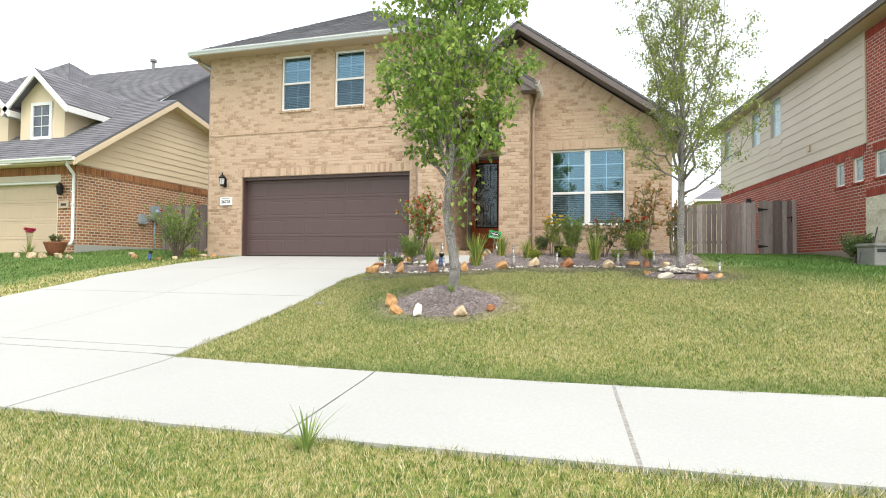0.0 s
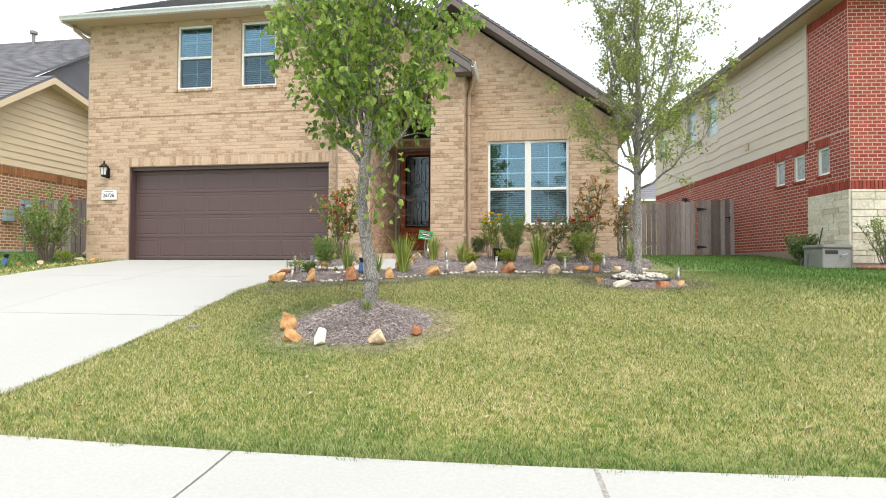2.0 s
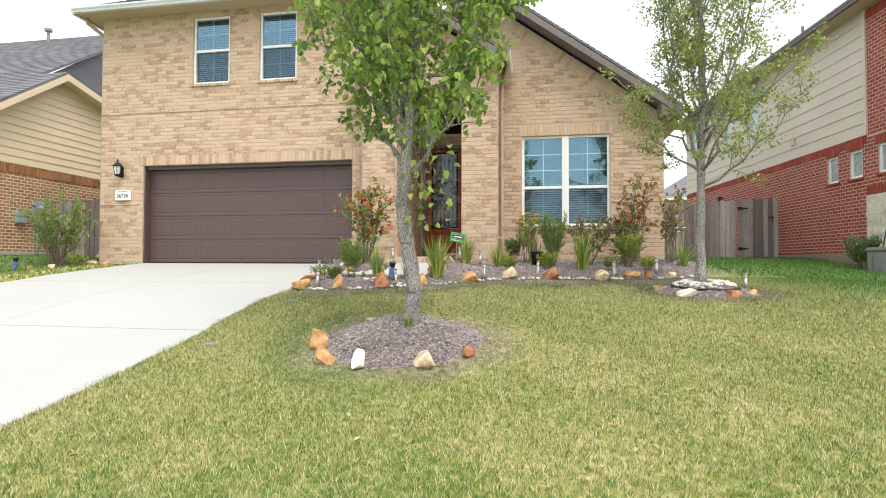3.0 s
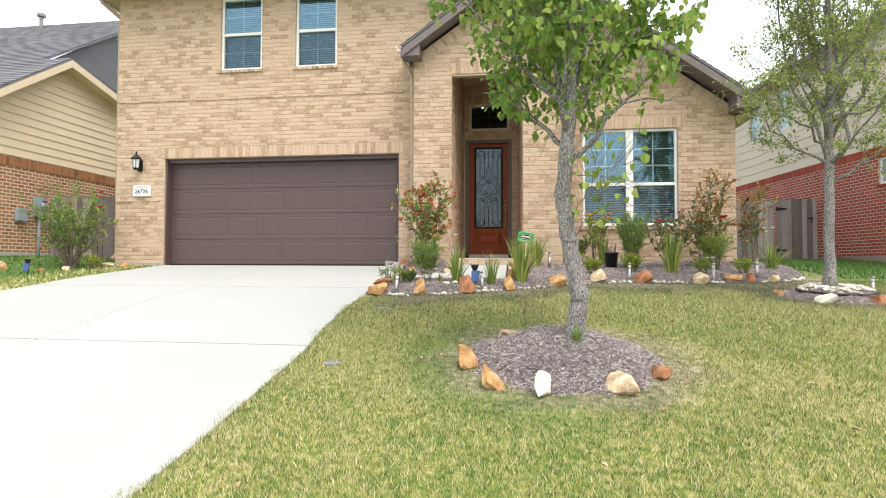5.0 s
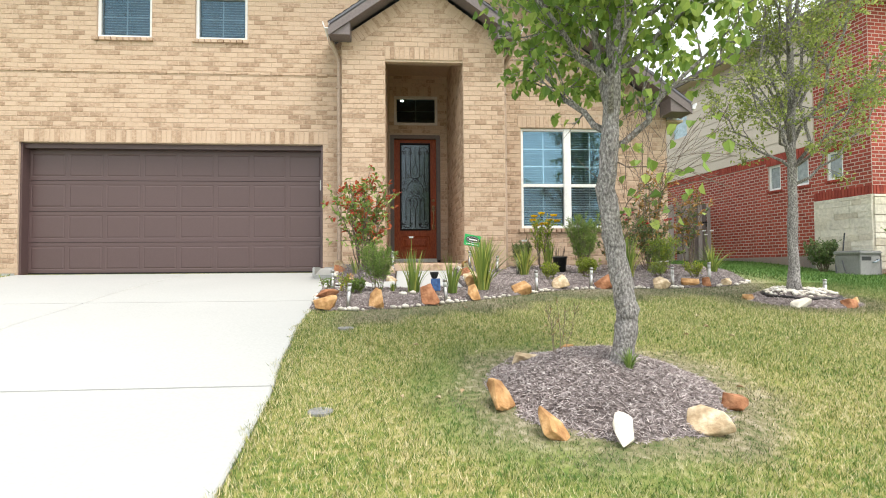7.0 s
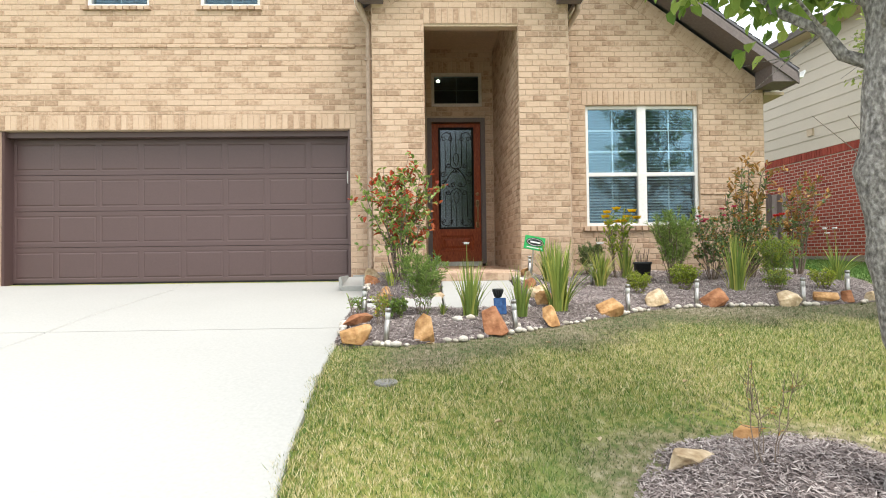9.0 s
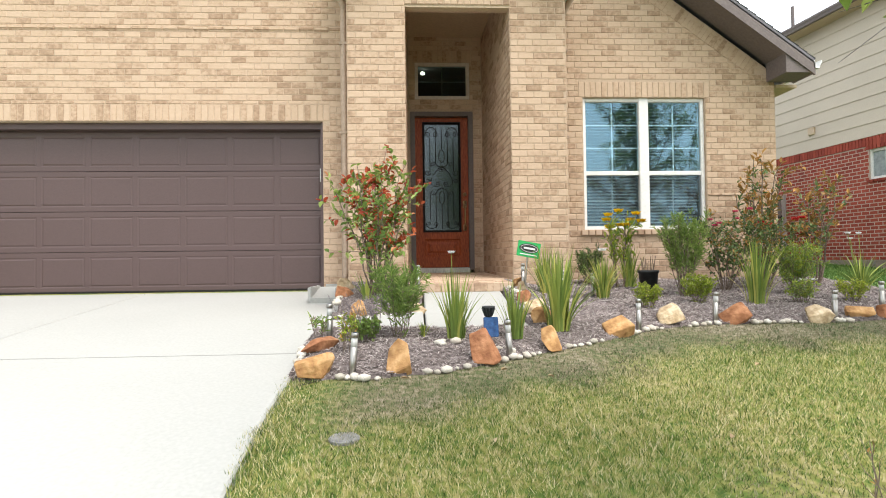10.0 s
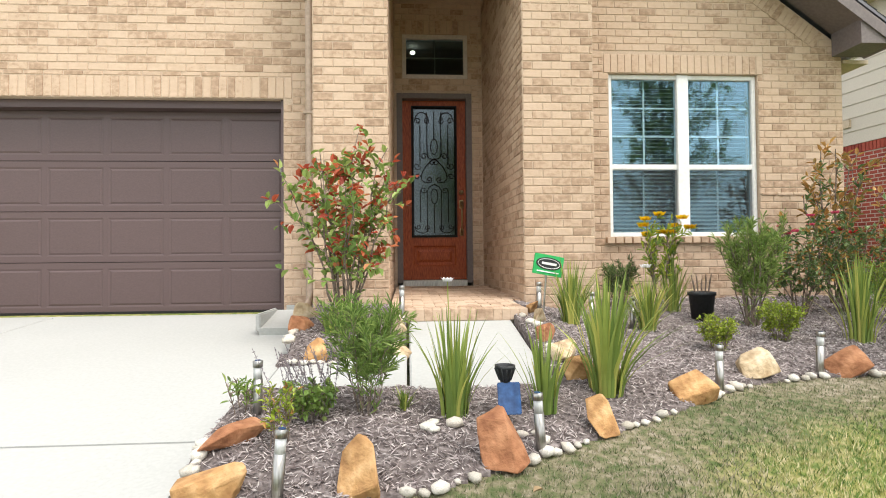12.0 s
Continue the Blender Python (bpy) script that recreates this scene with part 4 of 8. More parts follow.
def raised_panel(m, x0, x1, z0, z1, y, d=0.004):
    """A pressed rectangle: a sunk bevel and a raised field on a face that looks to -y."""
    for i, (a, b, e0, e1) in enumerate(((0.0, 0.018, 0.0, d), (0.018, 0.036, d, -0.002))):
        o = [(x0 + a, z0 + a), (x1 - a, z0 + a), (x1 - a, z1 - a), (x0 + a, z1 - a)]
        q = [(x0 + b, z0 + b), (x1 - b, z0 + b), (x1 - b, z1 - b), (x0 + b, z1 - b)]
        for j in range(4):
            k = (j + 1) % 4
            m.face((o[j][0], y + e0, o[j][1]), (o[k][0], y + e0, o[k][1]), (q[k][0], y + e1, q[k][1]), (q[j][0], y + e1, q[j][1]))
    b = 0.036
    m.face((x0 + b, y - 0.002, z0 + b), (x1 - b, y - 0.002, z0 + b), (x1 - b, y - 0.002, z1 - b), (x0 + b, y - 0.002, z1 - b))


def sectional_door(parent, x0, x1, z0, z1, y, material, cols, label, rows=4):
    door = part("garage_door", Mesh().box(x0, x1, y + 0.02, y + 0.05, z0, z1), material, parent, label)
    hz = (z1 - z0) / rows
    for r in range(rows):
        a, b = z0 + r * hz + 0.004, z0 + (r + 1) * hz - 0.004
        m = Mesh()
        w = (x1 - x0) / cols
        py0, py1 = a + 0.06, b - 0.06
        xs = [x0 + c * w + o for c in range(cols) for o in (0.024, w - 0.024)]
        m.face((x0, y, a), (x1, y, a), (x1, y, py0), (x0, y, py0))
        m.face((x0, y, py1), (x1, y, py1), (x1, y, b), (x0, y, b))
        edges = [x0] + xs + [x1]
        for i in range(0, len(edges), 2):
            m.face((edges[i], y, py0), (edges[i + 1], y, py0), (edges[i + 1], y, py1), (edges[i], y, py1))
        for c in range(cols):
            raised_panel(m, x0 + c * w + 0.024, x0 + (c + 1) * w - 0.024, py0, py1, y)
        for z, zz in ((a, -1), (b, 1)):
            m.face((x0, y, z), (x1, y, z), (x1, y + 0.02, z + zz * 0.002), (x0, y + 0.02, z + zz * 0.002))
        part("door_section", m, material, door)
    return door


gd = sectional_door(house, -9.295, -4.405, 1.19, 3.30, 13.60, M_GARAGE, 8, "closed dark brown panelled steel garage door")
part("weather_strip", Mesh().bevel_box(-9.295, -4.405, 13.59, 13.64, 1.172, 1.205, 0.006), M_IRON, gd)
part("door_handle", Mesh().bevel_box(-4.445, -4.425, 13.575, 13.60, 2.62, 2.80, 0.004), M_STEEL, gd, "small pale metal handle")
part("door_jamb", Mesh().box(-9.329, -9.295, 13.42, 13.66, 1.1, 3.379), M_GARAGE, house, "brown painted jamb")
part("door_jamb", Mesh().box(-4.405, -4.371, 13.42, 13.66, 1.1, 3.379), M_GARAGE, house)
part("door_head", Mesh().box(-9.295, -4.405, 13.47, 13.66, 3.30, 3.379), M_GARAGE, house)
part("garage_floor", Mesh().box(-9.33, -4.37, 13.365, 13.75, 1.0, 1.17), M_CONC, house, "concrete threshold")
dark = Mesh().box(-9.6, -4.2, 13.66, 13.9, 1.0, 3.5)
part("garage_lining", dark, M_ROOM, house)

# front door, drawn at a wall line of 14.85 and then set to its true size and place
before = set(bpy.data.objects)
fd_y = 14.95
entry = part("front_door", Mesh().box(-3.165, -3.03, fd_y, fd_y + 0.045, 1.44, 3.83).box(-2.46, -2.325, fd_y, fd_y + 0.045, 1.44, 3.83).box(-3.03, -2.46, fd_y, fd_y + 0.045, 3.74, 3.83).box(-3.03, -2.46, fd_y, fd_y + 0.045, 1.44, 1.62).box(-3.03, -2.46, fd_y, fd_y + 0.045, 1.89, 2.02), M_DOOR, house, "closed red-brown wooden front door with iron-grilled glass")
pm = Mesh()
for i, (a, d) in enumerate(((0.0, 0.0), (0.02, 0.018), (0.05, 0.02), (0.085, 0.004))):
    if i:
        o, q = (pa, pd), (a, d)
        for j in range(4):
            k = (j + 1) % 4
            c0 = [(-3.03 + o[0], 1.62 + o[0]), (-2.46 - o[0], 1.62 + o[0]), (-2.46 - o[0], 1.89 - o[0]), (-3.03 + o[0], 1.89 - o[0])]
            c1 = [(-3.03 + a, 1.62 + a), (-2.46 - a, 1.62 + a), (-2.46 - a, 1.89 - a), (-3.03 + a, 1.89 - a)]
            pm.face((c0[j][0], fd_y + o[1], c0[j][1]), (c0[k][0], fd_y + o[1], c0[k][1]), (c1[k][0], fd_y + d, c1[k][1]), (c1[j][0], fd_y + d, c1[j][1]))
    pa, pd = a, d
pm.face(*[(x, fd_y + 0.004, z) for x, z in c1])
part("door_panel", pm, M_DOOR, entry, "raised wooden lower panel")
mould = Mesh()
for r0, r1, d0, d1 in ((0.0, 0.02, -0.012, -0.016), (0.02, 0.035, -0.016, 0.01)):
    o = [(-3.05 + r0, 2.0 + r0), (-2.44 - r0, 2.0 + r0), (-2.44 - r0, 3.76 - r0), (-3.05 + r0, 3.76 - r0)]
    q = [(-3.05 + r1, 2.0 + r1), (-2.44 - r1, 2.0 + r1), (-2.44 - r1, 3.76 - r1), (-3.05 + r1, 3.76 - r1)]
    for j in range(4):
        k = (j + 1) % 4
        mould.face((o[j][0], fd_y + d0, o[j][1]), (o[k][0], fd_y + d0, o[k][1]), (q[k][0], fd_y + d1, q[k][1]), (q[j][0], fd_y + d1, q[j][1]))
for j in range(4):
    o = [(-3.05, 2.0), (-2.44, 2.0), (-2.44, 3.76), (-3.05, 3.76)]
    k = (j + 1) % 4
    mould.face((o[j][0], fd_y, o[j][1]), (o[k][0], fd_y, o[k][1]), (o[k][0], fd_y - 0.012, o[k][1]), (o[j][0], fd_y - 0.012, o[j][1]))
part("glass_moulding", mould, M_IRON, entry, "dark moulding round the glass")
dg = part("door_glass", Mesh().box(-3.03, -2.46, fd_y + 0.03, fd_y + 0.04, 2.02, 3.74), M_DOORGLASS, entry, "rippled glass")
dg.visible_shadow = False


def spiral(cx, cz, r, turns, start, sense, y, n=22):
    return [(cx + r * (1 - 0.75 * i / n) * math.cos(start + sense * 2 * math.pi * turns * i / n), y, cz + r * (1 - 0.75 * i / n) * math.sin(start + sense * 2 * math.pi * turns * i / n)) for i in range(n + 1)]


iron = Mesh()
gy_ = fd_y + 0.015
gx_ = -2.745


def rod(pts):
    """A forged rod through points given in steps of 7.3 mm from the glass's middle."""
    iron.tube([(gx_ + 0.00748 * u, gy_, 2.87 + 0.00722 * v) for u, v in pts], 0.0062, 6)


def scroll(cu, cv, r, start, sense, turns=1.2):
    rod([(u, v) for u, _, v in spiral(cu, cv, r, turns, start, sense, 0)])


def arc(cu, cv, ru, rv, a0, a1, n=14):
    rod([(cu + ru * math.cos(a0 + (a1 - a0) * i / n), cv + rv * math.sin(a0 + (a1 - a0) * i / n)) for i in range(n + 1)])


HALF = math.pi / 2
for sx in (-1, 1):
    # corner scrolls at top and bottom, joined to the outer rods
    arc(sx * 22, 94, 13, 18, 0, math.pi, 12)
    arc(sx * 22, -100, 13, 12, 0, -math.pi, 12)
    scroll(sx * 12, 96, 6, HALF, -sx)
    scroll(sx * 29, 96, 6, 0 if sx > 0 else math.pi, sx)
    scroll(sx * 12, -102, 5, -HALF, sx)
    scroll(sx * 29, -100, 5, 0 if sx > 0 else math.pi, -sx)
    rod([(sx * 25, 88), (sx * 25, 14)])
    rod([(sx * 25, -32), (sx * 25, -92)])
    rod([(sx * 12.5, 112), (sx * 12.5, 36)])
    rod([(sx * 12.5, -48), (sx * 12.5, -110)])
    # middle: hooked shoulders, the heart and its curls
    rod([(sx * 12.5, 36), (sx * 12, 30), (sx * 8, 26), (0, 24)])
    scroll(sx * 18, 30, 6.5, math.pi if sx > 0 else 0, -sx)
    rod([(0, 26), (sx * 8, 19), (sx * 16, 10), (sx * 22, -2), (sx * 23, -12), (sx * 17, -19), (sx * 9, -18)])
    scroll(sx * 9, -13, 5.5, -HALF, -sx)
    scroll(sx * 30, 12, 7, math.pi if sx > 0 else 0, sx)
    scroll(sx * 30, -8, 6, math.pi if sx > 0 else 0, -sx)
    rod([(0, -22), (sx * 8, -26), (sx * 13, -34), (sx * 12.5, -48)])
    scroll(sx * 19, -32, 6.5, math.pi if sx > 0 else 0, sx)
    arc(0, 48, sx * 6, 14, -HALF, HALF)
    arc(0, -44, sx * 6, 14, -HALF, HALF)
    arc(0, 19, sx * 8, 4.5, -HALF, HALF, 8)
rod([(0, 62), (0, 113)])
rod([(0, -58), (0, -113)])
iron.lathe(gx_, gy_, [(0.005, 2.99), (0.02, 2.998), (0.02, 3.014), (0.005, 3.022)], 10)
part("iron_grille", iron, M_IRON, entry, "black scrolled wrought-iron grille", True)
hd = Mesh()
hd.tube([(-2.385, fd_y - 0.01, 2.45), (-2.385, fd_y - 0.055, 2.40), (-2.385, fd_y - 0.06, 2.25), (-2.385, fd_y - 0.05, 2.12), (-2.385, fd_y - 0.01, 2.06)], [0.013, 0.012, 0.011, 0.012, 0.014], 10)
hd.bevel_box(-2.41, -2.36, fd_y - 0.012, fd_y, 2.02, 2.12, 0.008).bevel_box(-2.415, -2.355, fd_y - 0.014, fd_y, 2.38, 2.50, 0.01)
part("handle", hd, M_BRASS, entry, "aged brass grip handle", True)
part("deadbolt", Mesh().tube([(-2.385, fd_y, 2.60), (-2.385, fd_y - 0.025, 2.60)], 0.03, 16), M_BRASS, entry, "", True)
fm = Mesh().bevel_box(-3.24, -3.165, 14.83, 15.02, 1.40, 3.90, 0.006).bevel_box(-2.325, -2.25, 14.83, 15.02, 1.40, 3.90, 0.006).bevel_box(-3.165, -2.325, 14.83, 15.02, 3.83, 3.90, 0.006)
part("door_frame", fm, M_TAUPE, house, "dark brown door frame")
part("threshold", Mesh().bevel_box(-3.165, -2.325, 14.82, 15.02, 1.33, 1.435, 0.006), M_STEEL, house, "metal threshold")
transom = part("transom_window", Mesh().bevel_box(-3.16, -3.11, 14.84, 14.95, 4.10, 4.68, 0.005).bevel_box(-2.35, -2.30, 14.84, 14.95, 4.10, 4.68, 0.005).bevel_box(-3.11, -2.35, 14.84, 14.95, 4.63, 4.68, 0.005).bevel_box(-3.11, -2.35, 14.84, 14.95, 4.10, 4.15, 0.005), M_GREIGE, house, "greige-framed transom window over the door")
tg = part("pane", Mesh().box(-3.11, -2.35, 14.90, 14.906, 4.15, 4.63), M_GLASS, transom)
tg.visible_shadow = False
part("glazing_bars", Mesh().box(-2.738, -2.722, 14.907, 14.917, 4.15, 4.63).box(-3.11, -2.35, 14.9072, 14.9168, 4.382, 4.398), M_GREIGE, transom)
# added hallway lining, the dimness again in its grey colour
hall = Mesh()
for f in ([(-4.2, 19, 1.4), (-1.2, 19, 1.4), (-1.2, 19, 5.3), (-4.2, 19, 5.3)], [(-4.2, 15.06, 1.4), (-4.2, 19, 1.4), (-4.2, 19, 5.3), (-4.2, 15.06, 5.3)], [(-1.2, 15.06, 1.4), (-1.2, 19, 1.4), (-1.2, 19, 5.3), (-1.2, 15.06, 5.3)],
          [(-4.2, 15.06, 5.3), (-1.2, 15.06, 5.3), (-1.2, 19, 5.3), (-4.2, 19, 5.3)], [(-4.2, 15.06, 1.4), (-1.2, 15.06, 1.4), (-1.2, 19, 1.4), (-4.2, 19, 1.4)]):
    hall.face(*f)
part("hall_lining", hall, M_ROOM, house, "lining behind the front door, its grey standing for a dim hallway")
set_door = Matrix.Translation((-2.7325, 15.22, 1.40)) @ Matrix.Diagonal((1.045, 1, 1.045, 1)) @ Matrix.Translation((2.745, -14.85, -1.40))
for ob in set(bpy.data.objects) - before:
    ob.data.transform(set_door)
m_lamp, nl, ll, bl = node_material("lit_lamp_glass")
bl.inputs["Emission Color"].default_value, bl.inputs["Emission Strength"].default_value = (1.0, 0.85, 0.6, 1), 6.0
hall_lamp = tagged(new("ceiling_light", Mesh().lathe(-3.0, 17.3, [(0.01, 5.34), (0.035, 5.345), (0.045, 5.37), (0.02, 5.395)], 16).data("ceiling_light", m_lamp, True)), "small lit round ceiling light in the hallway", "ceiling light")

# porch floor of brick pavers with a rowlock edge
porch = thing("porch_floor", "porch floor of tan brick pavers with a brick-edged step", "porch floor", (-2.67, 13.5, 1.3), kind="structure")
def porch_z(y):
    """The porch floor falls gently towards its step."""
    return 1.297 + 0.02 * (y - 12.3)


part("bed", Mesh().hull([(-3.26, 12.34, 0.9), (-2.12, 12.34, 0.9), (-2.12, 15.2, 0.9), (-3.26, 15.2, 0.9)], [(-3.26, 12.34, porch_z(12.34) - 0.006), (-2.12, 12.34, porch_z(12.34) - 0.006), (-2.12, 15.2, porch_z(15.2) - 0.006), (-3.26, 15.2, porch_z(15.2) - 0.006)]).box(-2.12, -1.99, 12.96, 15.2, 0.9, porch_z(12.96) - 0.006), M_MORTAR, porch)


def shared_brick(w, d, h, name, material):
    m = Mesh()
    b = 0.004
    m.hull([(-w / 2, -d / 2, -h / 2), (w / 2, -d / 2, -h / 2), (w / 2, d / 2, -h / 2), (-w / 2, d / 2, -h / 2)], [(-w / 2, -d / 2, h / 2 - b), (w / 2, -d / 2, h / 2 - b), (w / 2, d / 2, h / 2 - b), (-w / 2, d / 2, h / 2 - b)])
    m.f.pop(1)
    k = len(m.v)
    m.v += [(-w / 2 + b, -d / 2 + b, h / 2), (w / 2 - b, -d / 2 + b, h / 2), (w / 2 - b, d / 2 - b, h / 2), (-w / 2 + b, d / 2 - b, h / 2)]
    m.f.append((k, k + 1, k + 2, k + 3))
    for i in range(4):
        j = (i + 1) % 4
        m.f.append((4 + i, 4 + j, k + j, k + i))
    return m.data(name, material)


def piece(name, data, parent, m):
    ob = new(name, data)
    ob.parent = parent
    ob.matrix_parent_inverse = Matrix.Translation(-Vector(parent.location)) if parent.parent is None else Matrix()
    ob.matrix_basis = m
    return ob


# lantern and number plate
lantern = thing("wall_lantern", "black metal coach lantern with clear glass on tan brick", "wall lantern", (-9.87, 13.37, 3.2))
part("back_plate", Mesh().bevel_box(-9.92, -9.82, 13.345, 13.368, 3.12, 3.36, 0.008), M_IRON, lantern)
part("arm", Mesh().tube([(-9.87, 13.35, 3.16), (-9.87, 13.28, 3.13), (-9.87, 13.23, 3.16)], 0.012, 8), M_IRON, lantern, "", True)
cage = Mesh()
for i in range(6):
    t = math.pi * i / 3
    cage.tube([(-9.87 + 0.055 * math.cos(t), 13.23 + 0.055 * math.sin(t), 3.17), (-9.87 + 0.085 * math.cos(t), 13.23 + 0.085 * math.sin(t), 3.36)], 0.006, 6)
cage.lathe(-9.87, 13.23, [(0.02, 3.13), (0.06, 3.15), (0.062, 3.175), (0.03, 3.18)], 12)
part("cage", cage, M_IRON, lantern)
part("cap", Mesh().lathe(-9.87, 13.23, [(0.105, 3.355), (0.10, 3.375), (0.06, 3.42), (0.025, 3.45), (0.014, 3.47), (0.022, 3.49), (0.004, 3.52)], 12), M_IRON, lantern, "", True)
lg = part("glass", Mesh().lathe(-9.87, 13.23, [(0.05, 3.18), (0.078, 3.35)], 6), surf("frosted_lamp_glass", [(0.3, (0.72, 0.74, 0.76)), (0.7, (0.8, 0.82, 0.83))], 0.15, 20, 2, 0.0), lantern, "pale frosted glass panes")

plate = thing("house_number_plate", "white stone number plate with dark digits on brick", "number plate", (-9.81, 13.37, 2.7))
part("plate", Mesh().bevel_box(-10.01, -9.62, 13.33, 13.37, 2.60, 2.83, 0.008), M_WHITE, plate)
M_INK = surf("dark_ink", [(0.3, (0.03, 0.035, 0.05)), (0.7, (0.05, 0.055, 0.07))], 0.6, 40, 2, 0.0)


def writing(text, size, m, parent, material, name="digits"):
    c = bpy.data.curves.new(name, "FONT")
    c.body, c.size, c.align_x, c.align_y, c.extrude = text, size, "CENTER", "CENTER", 0.003
    tmp = bpy.data.objects.new("tmp", c)
    scene.collection.objects.link(tmp)
    d = bpy.data.meshes.new_from_object(tmp.evaluated_get(bpy.context.evaluated_depsgraph_get()))
    bpy.data.objects.remove(tmp)
    d.materials.clear()
    d.materials.append(material)
    return piece(name, d, parent, m)


writing("26726", 0.118, pose(-9.815, 13.326, 2.70, 90, 0, 0), plate, M_INK)
part("ornament", Mesh().box(-9.93, -9.70, 13.325, 13.331, 2.79, 2.80), M_INK, plate)

splash = tagged(new("splash_block", Mesh().hull([(-4.36, 12.42, 1.08), (-4.08, 12.42, 1.08), (-4.08, 13.0, 1.12), (-4.36, 13.0, 1.12)], [(-4.37, 12.40, 1.15), (-4.07, 12.40, 1.15), (-4.07, 13.02, 1.25), (-4.37, 13.02, 1.25)]).bevel_box(-4.39, -4.35, 12.40, 13.02, 1.12, 1.27, 0.01).bevel_box(-4.09, -4.05, 12.40, 13.02, 1.12, 1.27, 0.01).data("splash_block", M_CONC)), "grey concrete splash block beside the downspout", "splash block")

# ---------------------------------------------------------------- neighbour with red brick
east = thing("house", "two-storey red brick house with taupe siding and stone base", "house", (6.93, 14.72, 1.2))
fR = Frame(6.93, 14.72, (-0.107, 0.994), (-0.994, -0.107))
RH = [(2.46, 2.86, 3.2, 3.84), (1.60, 2.03, 3.2, 3.84), (0.68, 1.09, 3.2, 3.84), (7.95, 8.8, 5.5, 6.85), (6.2, 7.1, 5.45, 6.85), (11.0, 11.85, 5.5, 6.85)]
wR = Mesh()
backing(wR, fR, 0.25, 12.05, 1.0, 7.0, RH, 0.25)
part("wall", weld(wR), M_MORTAR_R, east, "red brick side wall with siding above")
rbk = Mesh()
brick_boxes(rbk, fR, courses(0, 12.3, 1.46, 4.1, joint=0.018, holes=RH + [(-1, 1.45, 1.0, 2.9)] + [(h[0] - 0.06, h[1] + 0.06, 3.84, 4.06) for h in RH[:3]] + [(1.45, 12.4, 3.92, 4.2)], rnd=rng), 0, 0.004)
brick_boxes(rbk, fR, courses(0, 1.45, 4.1, 6.8, joint=0.018, rnd=rng), 0, 0.004)
brick_boxes(rbk, fR, soldiers(1.45, 12.3, 3.92, 4.12), 0, 0.02)
brick_boxes(rbk, fR, soldiers(0, 1.45, 2.75, 2.95), 0, 0.02)
brick_boxes(rbk, fR, soldiers(0, 1.45, 6.72, 6.95), 0, 0.02)
for h in RH[:3]:
    brick_boxes(rbk, fR, soldiers(h[0] - 0.06, h[1] + 0.06, 3.84, 4.06), 0, 0.022)
    brick_boxes(rbk, fR, soldiers(h[0] - 0.06, h[1] + 0.06, 3.13, 3.2), 0, 0.03)
fRf = Frame(6.93, 14.72, (0.994, 0.107), (0.107, -0.994))
wRf = Mesh()
backing(wRf, fRf, 0, 9, 1.0, 7.0, [], 0.25)
part("wall", weld(wRf), M_MORTAR_R, east, "red brick front wall")
brick_boxes(rbk, fRf, courses(0, 5, 2.95, 6.95, joint=0.018, rnd=rng), 0, 0.004)
brick_boxes(rbk, fRf, soldiers(0, 5, 2.75, 2.95), 0, 0.02)
tagged(part("bricks", rbk, M_BRICK_R, east, "running-bond red bricks with pale joints"), kind="stuff")
wRb = Mesh()
backing(wRb, Frame(6.93 - 0.107 * 12.3, 14.72 + 0.994 * 12.3, (0.994, 0.107), (-0.107, 0.994)), 0, 9, 1.0, 7.0, [], 0.25)
part("wall", weld(wRb), M_SIDING_R, east)
part("foundation", (lambda m: (backing(m, Frame(6.93, 14.72, (-0.107, 0.994), (-0.994, -0.107)), 1.45, 12.3, 1.0, 1.46, [], 0.2), m)[1])(Mesh()), M_CONC, east)
stone_wall = part("stone_base", (lambda m: (backing(m, Frame(6.93, 14.72, (-0.107, 0.994), (-0.994, -0.107)), 0, 1.45, 1.0, 2.75, [], -0.03), m)[1])(Mesh()), M_STONE, east, "pale limestone ashlar base")
for f, u1 in ((fR, 1.45), (fRf, 4.2)):
    z = 1.15
    while z < 2.72:
        hgt = min(rng.choice([0.12, 0.16, 0.22]), 2.75 - z)
        u = 0.0
        while u < u1 - 0.02:
            w = min(rng.uniform(0.22, 0.6), u1 - u)
            one = Mesh()
            brick_boxes(one, f, [(u + 0.003, u + w - 0.003, z + 0.003, z + hgt - 0.003)], 0, rng.uniform(0.034, 0.042))
            part("stone", one, M_STONE, stone_wall)
            u += w
        z += hgt


def siding(parent, fr, rects, expo, material):
    """Lapped boards over rectangles u0 u1 z0 z1, each board's lower edge proud of the one below."""
    for u0, u1, z0, z1 in rects:
        n = max(1, int(round((z1 - z0) / expo)))
        h = (z1 - z0) / n
        for i in range(n):
            a, b = z0 + i * h, z0 + (i + 1) * h
            m = Mesh()
            p = [fr.at(u0, a, 0.002), fr.at(u1, a, 0.002), fr.at(u1, a, 0.026), fr.at(u0, a, 0.026)]
            q = [fr.at(u0, b, 0.002), fr.at(u1, b, 0.002), fr.at(u1, b, 0.010), fr.at(u0, b, 0.010)]
            part("siding_board", m.hull(p, q), material, parent)


